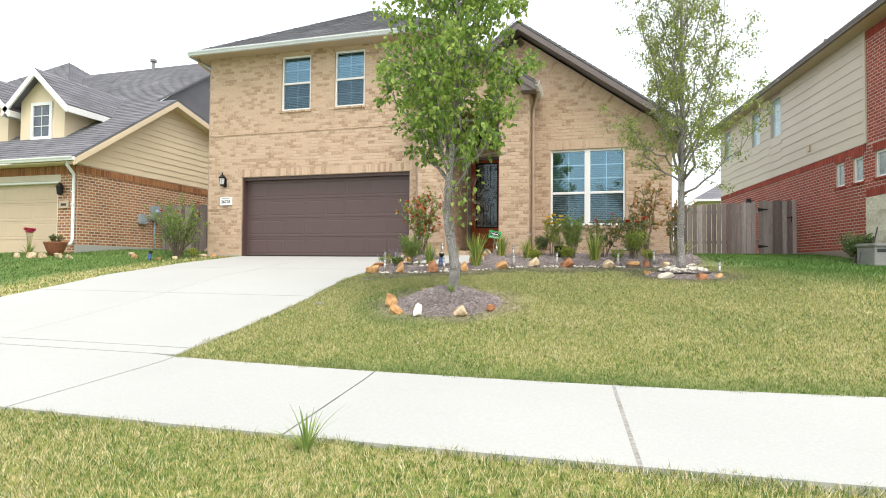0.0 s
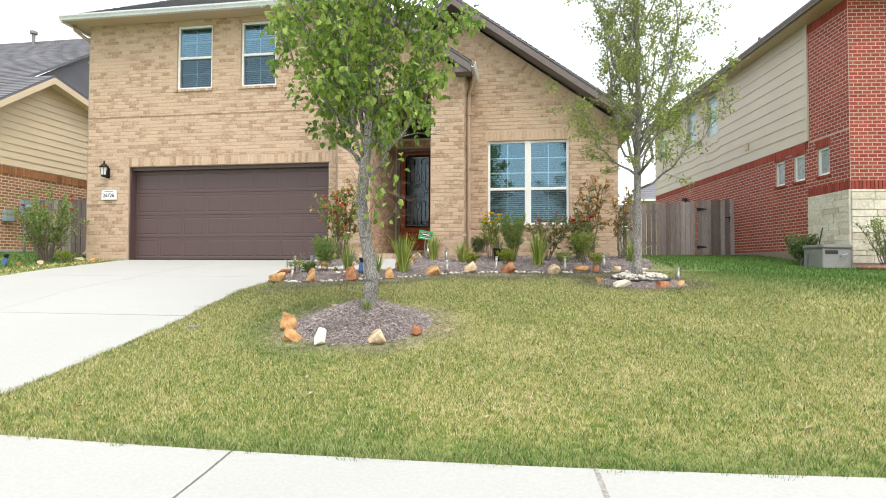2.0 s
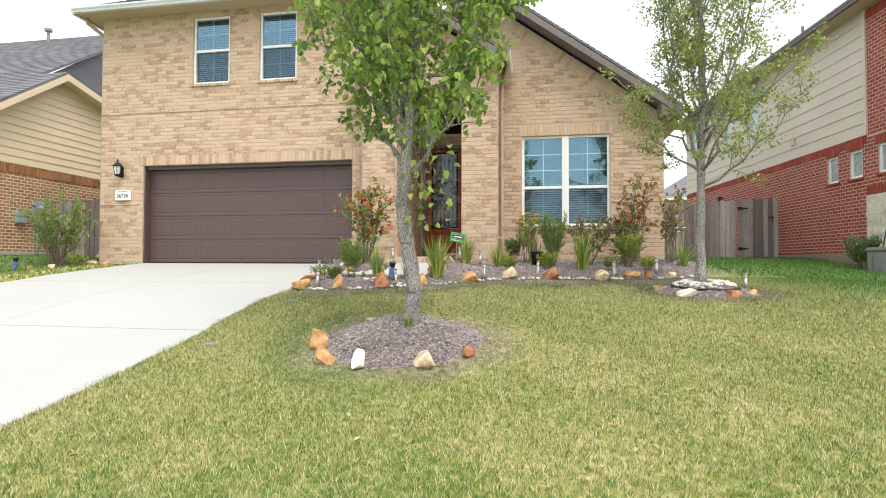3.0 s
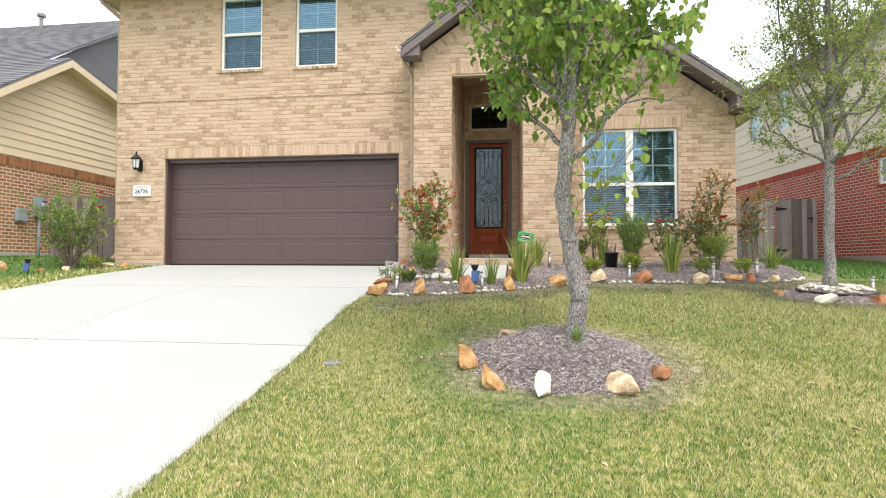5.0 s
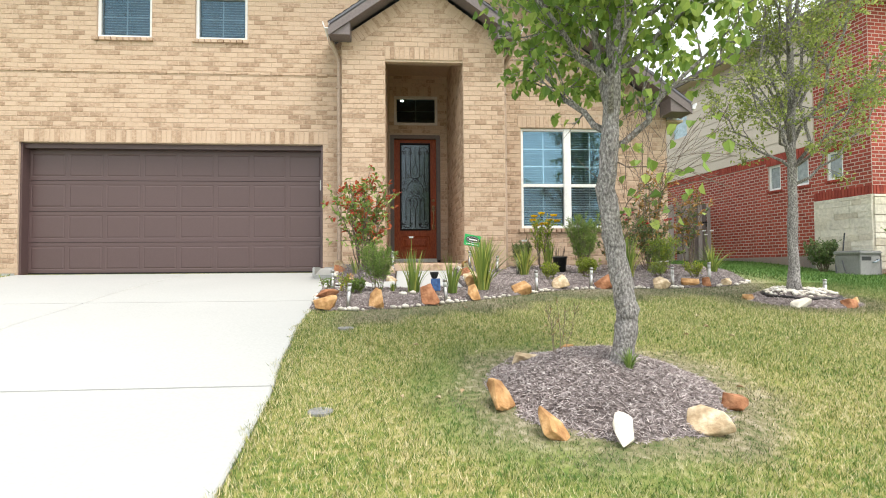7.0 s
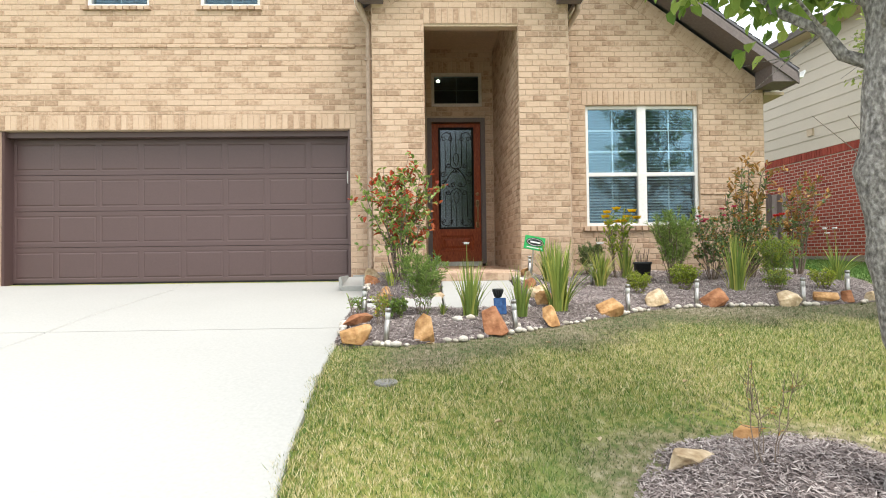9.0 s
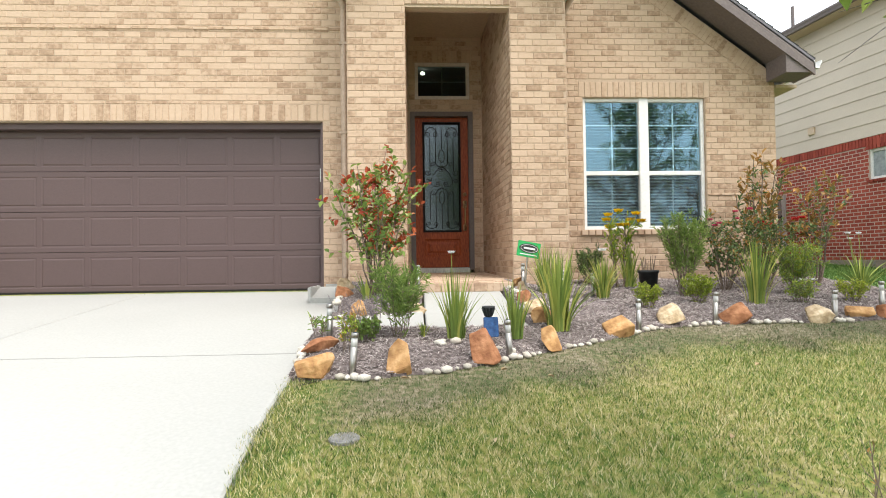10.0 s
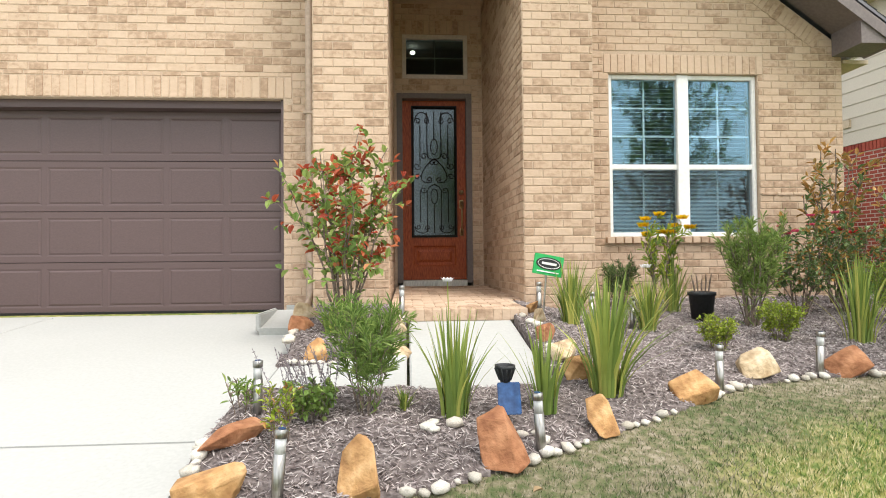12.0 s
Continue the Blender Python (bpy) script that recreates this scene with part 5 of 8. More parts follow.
sR = [(1.45, 6.2, 4.12, 7.0), (6.2, 7.1, 4.12, 5.45), (7.1, 7.95, 4.12, 7.0), (7.95, 8.8, 4.12, 5.5), (8.8, 11.0, 4.12, 7.0), (11.0, 11.85, 4.12, 5.5), (11.85, 12.3, 4.12, 7.0)]
siding(east, fR, sR, 0.29, M_SIDING_R)
cb = Mesh()
backing(cb, fR, 1.40, 1.50, 4.12, 7.0, [], -0.045)
part("corner_board", cb, M_SIDING_R, east)
for i, h in enumerate(RH):
    w = Mesh()
    t = 0.05
    for u0, u1, z0, z1 in ((h[0], h[0] + t, h[2], h[3]), (h[1] - t, h[1], h[2], h[3]), (h[0] + t, h[1] - t, h[3] - t, h[3]), (h[0] + t, h[1] - t, h[2], h[2] + t)):
        lo = [fR.at(u0, z0, -0.1), fR.at(u1, z0, -0.1), fR.at(u1, z0, 0.015 if i > 2 else -0.03), fR.at(u0, z0, 0.015 if i > 2 else -0.03)]
        w.hull(lo, [p + Vector((0, 0, z1 - z0)) for p in lo])
    wo = part("window", w, M_WHITE if i < 3 else M_SIDING_R, east, "white-framed small window" if i < 3 else "")
    pn = Mesh()
    pn.hull([fR.at(h[0] + t, h[2] + t, -0.07), fR.at(h[1] - t, h[2] + t, -0.07), fR.at(h[1] - t, h[3] - t, -0.07), fR.at(h[0] + t, h[3] - t, -0.07)], [fR.at(h[0] + t, h[2] + t, -0.064), fR.at(h[1] - t, h[2] + t, -0.064), fR.at(h[1] - t, h[3] - t, -0.064), fR.at(h[0] + t, h[3] - t, -0.064)])
    part("pane", pn, M_PALEPANE if i < 3 else M_SKYPANE, wo)
lin = Mesh()
lin.hull([fR.at(0.4, 2.9, -0.5), fR.at(11.9, 2.9, -0.5), fR.at(11.9, 2.9, -0.45), fR.at(0.4, 2.9, -0.45)], [fR.at(0.4, 6.9, -0.5), fR.at(11.9, 6.9, -0.5), fR.at(11.9, 6.9, -0.45), fR.at(0.4, 6.9, -0.45)])
part("inner_wall", lin, M_ROOM, east)
farw = Mesh()
farw.hull([fR.at(0.25, 1.0, -9.0), fR.at(12.05, 1.0, -9.0), fR.at(12.05, 1.0, -8.75), fR.at(0.25, 1.0, -8.75)], [fR.at(0.25, 7.0, -9.0), fR.at(12.05, 7.0, -9.0), fR.at(12.05, 7.0, -8.75), fR.at(0.25, 7.0, -8.75)])
part("wall", farw, M_SIDING_R, east)
dkR, tbR = Mesh(), Mesh()
ev = 0.42


def RP(u, d, z):
    p = fR.at(u, z, d)
    return (p.x, p.y, p.z)


ez2 = 7.12
s2 = 4.7
roof_plane(dkR, tbR, RP(12.7, ev, ez2), RP(-0.42, ev, ez2), RP(-0.42 + s2, ev - s2, ez2 + 0.5 * s2), RP(12.7 - s2, ev - s2, ez2 + 0.5 * s2), rng, 0.2, 0.5)
roof_plane(dkR, tbR, RP(-0.42, ev, ez2), RP(-0.42, ev - 2 * s2, ez2), RP(-0.42 + s2, ev - s2, ez2 + 0.5 * s2), RP(-0.42 + s2, ev - s2, ez2 + 0.5 * s2), rng, 0.2, 0.5)
roof_plane(dkR, tbR, RP(12.7, ev - 2 * s2, ez2), RP(12.7, ev, ez2), RP(12.7 - s2, ev - s2, ez2 + 0.5 * s2), RP(12.7 - s2, ev - s2, ez2 + 0.5 * s2), rng, 0.2, 0.5)
rR = part("roof", dkR, M_SHINGLE, east, "grey shingled hip roof")
part("shingles", tbR, M_SHINGLE, rR)
sf = Mesh()
sf.hull([RP(-0.4, 0.40, 6.98), RP(-0.4, 0.0, 6.98), RP(12.7, 0.0, 6.98), RP(12.7, 0.40, 6.98)], [RP(-0.4, 0.40, 7.01), RP(-0.4, 0.0, 7.01), RP(12.7, 0.0, 7.01), RP(12.7, 0.40, 7.01)])
sf.hull([RP(-0.4, 0.0, 6.98), RP(-0.4, -9, 6.98), RP(0, -9, 6.98), RP(0, 0.0, 6.98)], [RP(-0.4, 0.0, 7.01), RP(-0.4, -9, 7.01), RP(0, -9, 7.01), RP(0, 0.0, 7.01)])
part("soffit", sf, M_TANTRIM, rR, "tan soffit")
gR = Mesh()
gutter(gR, RP(-0.42, 0.41, 6.98), RP(12.7, 0.41, 6.98), tuple(fR.n), 0.13)
part("gutter", gR, M_TAUPE, rR)
part("vent_pipe", Mesh().tube([RP(6.5, -1.5, 7.9), RP(6.5, -1.5, 8.75)], 0.045, 10), M_TAUPE, rR)
vb = Mesh()
lo = [fR.at(4.22, 4.5, 0.01), fR.at(4.40, 4.5, 0.01), fR.at(4.40, 4.5, 0.06), fR.at(4.22, 4.5, 0.06)]
vb.hull(lo, [p + Vector((0, 0, 0.17)) for p in lo])
part("wall_vent", vb, M_TANTRIM, east, "small taupe wall vent")

# ---------------------------------------------------------------- neighbour with orange brick and beige siding
west = thing("house", "one-storey orange brick house with beige gable siding and dormers", "house", (-13.8, 12.17, 1.2))
fL = Frame(-13.8, 12.17, (0, 1), (1, 0))
wL = Mesh()
backing(wL, fL, 0.25, 9, 0.9, 3.72, [], 0.25)
gab = [(12.17, 3.72), (19.6, 3.72), (19.6, 5.27), (15.5, 6.30), (12.17, 3.93)]
wL.hull([(-14.05, y, z) for y, z in gab], [(-13.8, y, z) for y, z in gab])
part("wall", weld(wL), M_MORTAR_L, west, "orange brick side wall with siding in the gable")
lb = Mesh()
brick_boxes(lb, fL, courses(0, 9, 1.45, 3.48, joint=0.022, rnd=rng), 0, 0.003)
brick_boxes(lb, fL, soldiers(0, 9, 3.48, 3.70), 0, 0.02)
fLf = Frame(0, 12.17, (1, 0), (0, -1))
LHs = [(-18.9, -14.5, 0.9, 3.28)]
wLf = Mesh()
backing(wLf, fLf, -24, -13.8, 0.9, 3.75, LHs, 0.25)
part("wall", weld(wLf), M_MORTAR_L, west)
brick_boxes(lb, fLf, courses(-20, -13.8, 1.2, 3.45, LHs + [(-20, -14.42, 3.28, 3.5)], joint=0.02, rnd=rng), 0, 0.004)
brick_boxes(lb, fLf, soldiers(-20, -13.8, 3.45, 3.72), 0, 0.016)
tagged(part("bricks", lb, M_BRICK_L, west, "running-bond orange bricks with pale joints"), kind="stuff")
part("foundation", Mesh().box(-13.83, -13.775, 12.15, 21, 0.9, 1.45), M_CONC, west)
lgd = sectional_door(west, -18.85, -14.55, 1.08, 3.22, 12.36, M_GARAGE_L, 8, "closed cream garage door")
part("door_jamb", Mesh().box(-14.55, -14.50, 12.2, 12.4, 1.0, 3.28).box(-18.85, -14.55, 12.2, 12.4, 3.22, 3.279), M_WHITE, west)
# gable siding, cut to the slope
n = 13
for i in range(n):
    a, b = 3.72 + i * 0.2, 3.72 + (i + 1) * 0.2
    def lim(z):
        return 12.17 + max(0, (z - 3.93) / 0.712), min(19.6, 15.5 + (6.30 - z) / 0.251)
    ya, yb = lim(a)
    yc, yd = lim(min(b, 6.28))
    if yb - ya < 0.1 or a > 6.2:
        continue
    m = Mesh().hull([(-13.798, ya, a), (-13.774, ya, a), (-13.774, yb, a), (-13.798, yb, a)], [(-13.798, yc, min(b, 6.28)), (-13.79, yc, min(b, 6.28)), (-13.79, yd, min(b, 6.28)), (-13.798, yd, min(b, 6.28))])
    part("siding_board", m, M_SIDING, west)
dL, tL = Mesh(), Mesh()
roof_plane(dL, tL, (-26, 11.75, 3.86), (-13.45, 11.75, 3.86), (-13.45, 15.5, 6.5), (-26, 15.5, 6.5), rng, 0.16, 0.35)
roof_plane(dL, tL, (-13.45, 20.2, 5.30), (-26, 20.2, 5.30), (-26, 15.5, 6.5), (-13.45, 15.5, 6.5), rng, 0.2, 0.5)
roof_plane(dL, tL, (-26.0, 15.5, 6.46), (-14.5, 15.5, 6.46), (-14.2, 20, 9.62), (-26, 20, 9.62), rng, 0.16, 0.35)
roof_plane(dL, tL, (-14.86, 14.1, 5.2), (-14.86, 26, 5.2), (-14.5, 24, 9.62), (-14.5, 20, 9.62), rng, 0.16, 0.35)
roof_plane(dL, tL, (-26.5, 17.5, 8.2), (-20.6, 17.5, 8.2), (-23.6, 20, 10.3), (-23.6, 20, 10.3), rng, 0.16, 0.35)
roof_plane(dL, tL, (-20.6, 17.5, 8.2), (-20.6, 23, 8.2), (-23.6, 20, 10.3), (-23.6, 20, 10.3), rng, 0.16, 0.35)
rL = part("roof", dL, M_SHINGLE, west, "grey shingled roof with hips and gable")
part("shingles", tL, M_SHINGLE, rL)
part("bargeboard", Mesh().hull([(-13.50, 11.75, 3.62), (-13.50, 15.5, 6.26), (-13.50, 15.5, 6.44), (-13.50, 11.75, 3.80)], [(-13.44, 11.75, 3.62), (-13.44, 15.5, 6.26), (-13.44, 15.5, 6.44), (-13.44, 11.75, 3.80)]).hull([(-13.50, 15.5, 6.26), (-13.50, 20.2, 5.08), (-13.50, 20.2, 5.26), (-13.50, 15.5, 6.44)], [(-13.44, 15.5, 6.26), (-13.44, 20.2, 5.08), (-13.44, 20.2, 5.26), (-13.44, 15.5, 6.44)]), M_SIDING, rL, "beige gable boards")
part("soffit", Mesh().box(-26, -13.5, 11.78, 12.16, 3.70, 3.73), M_SIDING, rL)
part("soffit", Mesh().hull([(-13.79, 11.8, 3.66), (-13.5, 11.8, 3.66), (-13.5, 15.5, 6.28), (-13.79, 15.5, 6.28)], [(-13.79, 11.8, 3.68), (-13.5, 11.8, 3.68), (-13.5, 15.5, 6.30), (-13.79, 15.5, 6.30)]), M_SIDING, rL)
part("soffit", Mesh().hull([(-13.79, 15.5, 6.28), (-13.5, 15.5, 6.28), (-13.5, 20.2, 5.10), (-13.79, 20.2, 5.10)], [(-13.79, 15.5, 6.30), (-13.5, 15.5, 6.30), (-13.5, 20.2, 5.12), (-13.79, 20.2, 5.12)]), M_SIDING, rL)
part("gutter", gutter(Mesh(), (-26, 11.76, 3.74), (-13.45, 11.76, 3.74), (0, -1, 0)), M_WHITE, rL, "white gutter")
part("vent_pipe", Mesh().lathe(-18.4, 19.6, [(0.06, 9.2), (0.06, 9.72), (0.13, 9.73), (0.13, 9.82), (0.06, 9.86)], 12), M_GREYPLASTIC, rL)
downspout(west, -13.86, 12.10, 3.74, 1.45, 0.06, -0.14, M_WHITE, (0.1, -0.3))


def dormer(px):
    y0 = 13.0
    front = [(px - 0.88, 4.4), (px + 0.88, 4.4), (px + 0.88, 5.95), (px, 6.75), (px - 0.88, 5.95)]
    d = part("dormer", Mesh().hull([(x, y0, z) for x, z in front], [(x, y0 + 3.0, z) for x, z in front]), M_SIDING, west, "gabled dormer with beige siding")
    dk, tb = Mesh(), Mesh()
    for sx in (-1, 1):
        a, b = (px + sx * 1.28, y0 - 0.28, 5.67), (px + sx * 1.28, y0 + 3.2, 5.67)
        c, e = (px, y0 + 3.2, 6.86), (px, y0 - 0.28, 6.86)
        roof_plane(dk, tb, a, b, c, e, rng, 0.16, 0.35)
    part("dormer_roof", dk, M_SHINGLE, d)
    part("dormer_shingles", tb, M_SHINGLE, d)
    bb = Mesh()
    for sx in (-1, 1):
        q = [(px, 6.62), (px + sx * 1.28, 5.43), (px + sx * 1.28, 5.65), (px, 6.84)]
        bb.hull([(x, y0 - 0.26, z) for x, z in q], [(x, y0 - 0.31, z) for x, z in q])
        bb.hull([(px + sx * 1.26, y0 - 0.28, 5.45), (px + sx * 1.30, y0 - 0.28, 5.45), (px + sx * 1.30, y0 + 2.2, 5.45), (px + sx * 1.26, y0 + 2.2, 5.45)], [(px + sx * 1.26, y0 - 0.28, 5.64), (px + sx * 1.30, y0 - 0.28, 5.64), (px + sx * 1.30, y0 + 2.2, 5.64), (px + sx * 1.26, y0 + 2.2, 5.64)])
    part("white_fascia", bb, M_WHITE, d)
    x0, x1, z0, z1 = px - 0.42, px + 0.42, 4.72, 5.88
    wf = Mesh()
    for a, b, c, e in ((x0, x0 + 0.1, z0, z1), (x1 - 0.1, x1, z0, z1), (x0 + 0.1, x1 - 0.1, z1 - 0.1, z1), (x0 + 0.1, x1 - 0.1, z0, z0 + 0.1)):
        wf.box(a, b, y0 - 0.05, y0 - 0.002, c, e)
    wf.box(px - 0.01, px + 0.01, y0 - 0.028, y0 - 0.016, z0 + 0.1, z1 - 0.1)
    for z in (z0 + 0.42, z0 + 0.74):
        wf.box(x0 + 0.1, x1 - 0.1, y0 - 0.027, y0 - 0.017, z - 0.01, z + 0.01)
    part("window_frame", wf, M_WHITE, d)
    part("pane", Mesh().box(x0 + 0.09, x1 - 0.09, y0 - 0.014, y0 - 0.003, z0 + 0.09, z1 - 0.09), M_ROOMGLASS, d)


M_ROOMGLASS = surf("dark_reflective_pane", [(0.3, (0.05, 0.07, 0.10)), (0.7, (0.07, 0.09, 0.12))], 0.05, 10, 1, 0.0, spec=0.9)
dormer(-16.22)
dormer(-18.5)
mb = thing("electric_meter", "grey electric meter boxes with conduit on brick wall", "electric meter", (-13.75, 14.8, 1.5))
part("meter_box", Mesh().bevel_box(-13.79, -13.65, 14.78, 15.08, 2.35, 2.83, 0.012), M_METERGREY, mb)
part("meter_dial", Mesh().tube([(-13.65, 14.93, 2.62), (-13.58, 14.93, 2.62)], 0.085, 16), M_METERGREY, mb, "", True)
part("breaker_box", Mesh().bevel_box(-13.79, -13.66, 14.3, 14.55, 2.2, 2.5, 0.012), M_METERGREY, mb)
part("conduit", Mesh().tube([(-13.74, 14.93, 2.36), (-13.74, 14.93, 1.2)], 0.03, 10), M_METERGREY, mb, "", True)
part("cable", Mesh().tube([(-13.74, 14.55, 2.35), (-13.74, 14.66, 2.33), (-13.74, 14.78, 2.40)], 0.014, 8), M_METERGREY, mb, "", True)
ll_ = thing("wall_lantern", "dark coach lantern on orange brick pier", "wall lantern", (-14.3, 12.15, 3.0))
part("body", Mesh().lathe(-14.3, 12.05, [(0.03, 2.85), (0.07, 2.88), (0.09, 3.06), (0.11, 3.08), (0.03, 3.2)], 10), M_IRON, ll_)
part("arm", Mesh().tube([(-14.3, 12.16, 2.95), (-14.3, 12.05, 2.86)], 0.014, 8), M_IRON, ll_)
lp = thing("house_number_plate", "pale stone number plate on orange brick", "number plate", (-14.2, 12.15, 2.5))
part("plate", Mesh().bevel_box(-14.42, -14.05, 12.12, 12.16, 2.48, 2.70, 0.008), M_TANTRIM, lp)
part("digit_bar", Mesh().box(-14.33, -14.14, 12.114, 12.121, 2.55, 2.62), M_INK, lp)

# ---------------------------------------------------------------- fences and far house


def board_fence(label, x0, x1, y, zb, zt, skip=()):
    fence = thing("fence", label, "fence", ((x0 + x1) / 2, y, zb))
    n = int((x1 - x0) / 0.142)
    w = (x1 - x0) / n
    for i in range(n):
        a = x0 + i * w
        if any(s <= a + w / 2 <= e for s, e in skip):
            continue
        t = zt(a) + rng.uniform(-0.02, 0.02)
        d = rng.uniform(-0.006, 0.006)
        b = height(a, y) - 0.02
        lo = [(a + 0.006, y + d), (a + w - 0.006, y + d), (a + w - 0.006, y + d + 0.018), (a + 0.006, y + d + 0.018)]
        m = Mesh().hull([(p, q, b) for p, q in lo], [(p, q, t - 0.035) for p, q in lo])
        m.hull([(p, q, t - 0.035) for p, q in lo], [(p + (0.03 if k in (0, 3) else -0.03), q, t) for k, (p, q) in enumerate(lo)])
        part("board", m, M_FENCE, fence)
    for z in (zb + 0.35, zb + 1.35):
        part("rail", Mesh().box(x0, x1, y + 0.026, y + 0.065, z, z + 0.09), M_FENCE, fence)
    return fence


board_fence("weathered grey-brown cedar board fence beside red brick wall", 2.0, 6.4, 19.9, 1.4, lambda x: 3.0 + 0.035 * (x - 2), [(5.27, 6.25)])
board_fence("weathered grey cedar board fence between two houses", -13.5, -10.47, 15.0, 1.4, lambda x: 2.86 - 0.05 * (x + 13.5))
gate = thing("fence_gate", "closed cedar board gate with black strap hinges", "gate", (5.76, 19.88, 1.4))
for i in range(7):
    a = 5.29 + i * 0.136
    lo = [(a, 19.885), (a + 0.128, 19.885), (a + 0.128, 19.90), (a, 19.90)]
    t = 3.13 + rng.uniform(-0.015, 0.015)
    m = Mesh().hull([(p, q, 1.42) for p, q in lo], [(p, q, t - 0.03) for p, q in lo]).hull([(p, q, t - 0.03) for p, q in lo], [(p + (0.03 if k in (0, 3) else -0.03), q, t) for k, (p, q) in enumerate(lo)])
    part("board", m, M_FENCE, gate)
for z in (2.85, 1.66):
    part("hinge", Mesh().hull([(5.27, 19.88, z - 0.055), (5.29, 19.88, z - 0.055), (5.29, 19.868, z - 0.055), (5.27, 19.868, z - 0.055)], [(5.27, 19.88, z + 0.055), (5.29, 19.88, z + 0.055), (5.29, 19.868, z + 0.055), (5.27, 19.868, z + 0.055)]).hull([(5.29, 19.88, z - 0.05), (5.29, 19.88, z + 0.05), (5.56, 19.88, z + 0.012), (5.56, 19.88, z - 0.012)], [(5.29, 19.87, z - 0.05), (5.29, 19.87, z + 0.05), (5.56, 19.87, z + 0.012), (5.56, 19.87, z - 0.012)]), M_IRON, gate, "black metal strap hinge")
part("latch", Mesh().bevel_box(6.10, 6.25, 19.85, 19.88, 2.56, 2.59, 0.005).bevel_box(6.20, 6.225, 19.85, 19.88, 2.43, 2.62, 0.005), M_IRON, gate)

far = thing("house", "distant cream house with grey hip roof beyond the fence", "house", (11.5, 44, 1.4))
part("wall", Mesh().box(7.0, 17.5, 40.3, 50, 1.2, 5.55), M_SIDING, far)
dF, tF = Mesh(), Mesh()
roof_plane(dF, tF, (6.5, 39.8, 5.5), (18, 39.8, 5.5), (13, 45, 8.6), (11.5, 45, 8.6), rng, 0.3, 0.8)
roof_plane(dF, tF, (6.5, 50.5, 5.5), (6.5, 39.8, 5.5), (11.5, 45, 8.6), (11.5, 45, 8.6), rng, 0.3, 0.8)
roof_plane(dF, tF, (18, 39.8, 5.5), (18, 50.5, 5.5), (13, 45, 8.6), (13, 45, 8.6), rng, 0.3, 0.8)
rF = part("roof", dF, M_SHINGLE, far)
part("shingles", tF, M_SHINGLE, rF)
part("fascia", Mesh().box(6.5, 18, 39.76, 39.8, 5.36, 5.5).box(6.46, 6.5, 39.8, 50, 5.36, 5.5), M_WHITE, rF)

# ---------------------------------------------------------------- planting beds
nz = noise.noise


def in_bed(x, y):
    if not (-4.0 < x < 2.3 and bed_front(x) < y < 13.6):
        return False
    if -3.13 < x < -2.22 and y > 10.74:
        return False
    if x <= -3.13 and 10.77 < y < 11.44:
        return False
    if x < -2.1 and y > 12.9 or -3.26 < x < -2.12 and y > 12.25:
        return False
    if -4.0 < x < -1.27 and y > 12.94:
        return False
    if x < -3.14 and y > 11.6 and x < -4.0 + 0.05:
        return False
    return True


def mulch_height(x, y):
    e = min(1.0, max(0.0, (y - bed_front(x)) / 0.35))
    e2 = 0.09 * (ease(11.4, 12.2, y) if x < -3.1 else ease(10.9, 12.2, y) * ease(-1.5, -2.1, x))
    if x < -3.1:
        e2 -= 0.06 * ease(11.8, 11.46, y) * ease(10.9, 11.2, y)
    return height(x, y) + 0.012 + 0.075 * e + e2 + 0.018 * nz((x * 5, y * 5, 0)) + 0.008 * nz((x * 17, y * 17, 3))


def bed_mesh(inside, top, x0, x1, y0, y1, step=0.05):
    m = Mesh()
    ids = {}
    nx, ny = int((x1 - x0) / step), int((y1 - y0) / step)

    def vid(i, j):
        if (i, j) not in ids:
            x, y = x0 + i * step, y0 + j * step
            ids[i, j] = len(m.v)
            m.v.append((x, y, top(x, y)))
        return ids[i, j]
    for i in range(nx):
        for j in range(ny):
            if inside(x0 + (i + 0.5) * step, y0 + (j + 0.5) * step):
                m.f.append((vid(i, j), vid(i + 1, j), vid(i + 1, j + 1), vid(i, j + 1)))
    # close the rim down into the soil
    edges = collections.Counter(frozenset((f[k], f[(k + 1) % 4])) for f in m.f for k in range(4))
    for f in list(m.f):
        for k in range(4):
            a, b = f[k], f[(k + 1) % 4]
            if edges[frozenset((a, b))] == 1:
                q = len(m.v)
                m.v += [(*m.v[a][:2], m.v[a][2] - 0.2), (*m.v[b][:2], m.v[b][2] - 0.2)]
                m.f.append((b, a, q, q + 1))
    return m


def chips(inside, top, x0, x1, y0, y1, count, seed):
    """Shredded bark: slim three-sided slivers lying every way on the bed."""
    r = random.Random(seed)
    m = Mesh()
    tries = 0
    while tries < count:
        tries += 1
        x, y = r.uniform(x0, x1), r.uniform(y0, y1)
        if not inside(x, y):
            continue
        z = top(x, y) + r.uniform(0.0, 0.012)
        a, ln, w = r.uniform(0, 6.283), r.uniform(0.015, 0.055), r.uniform(0.0012, 0.005)
        dx, dy, dz = math.cos(a) * ln / 2, math.sin(a) * ln / 2, r.uniform(-0.012, 0.014)
        px, py = -math.sin(a) * w, math.cos(a) * w
        k = len(m.v)
        m.v += [(x - dx, y - dy, z - dz), (x + px, y + py, z), (x + dx, y + dy, z + dz), (x - px, y - py, z), (x, y, z + w)]
        m.f += [(k, k + 4, k + 1), (k + 1, k + 4, k + 2), (k + 2, k + 4, k + 3), (k + 3, k + 4, k)]
    return m


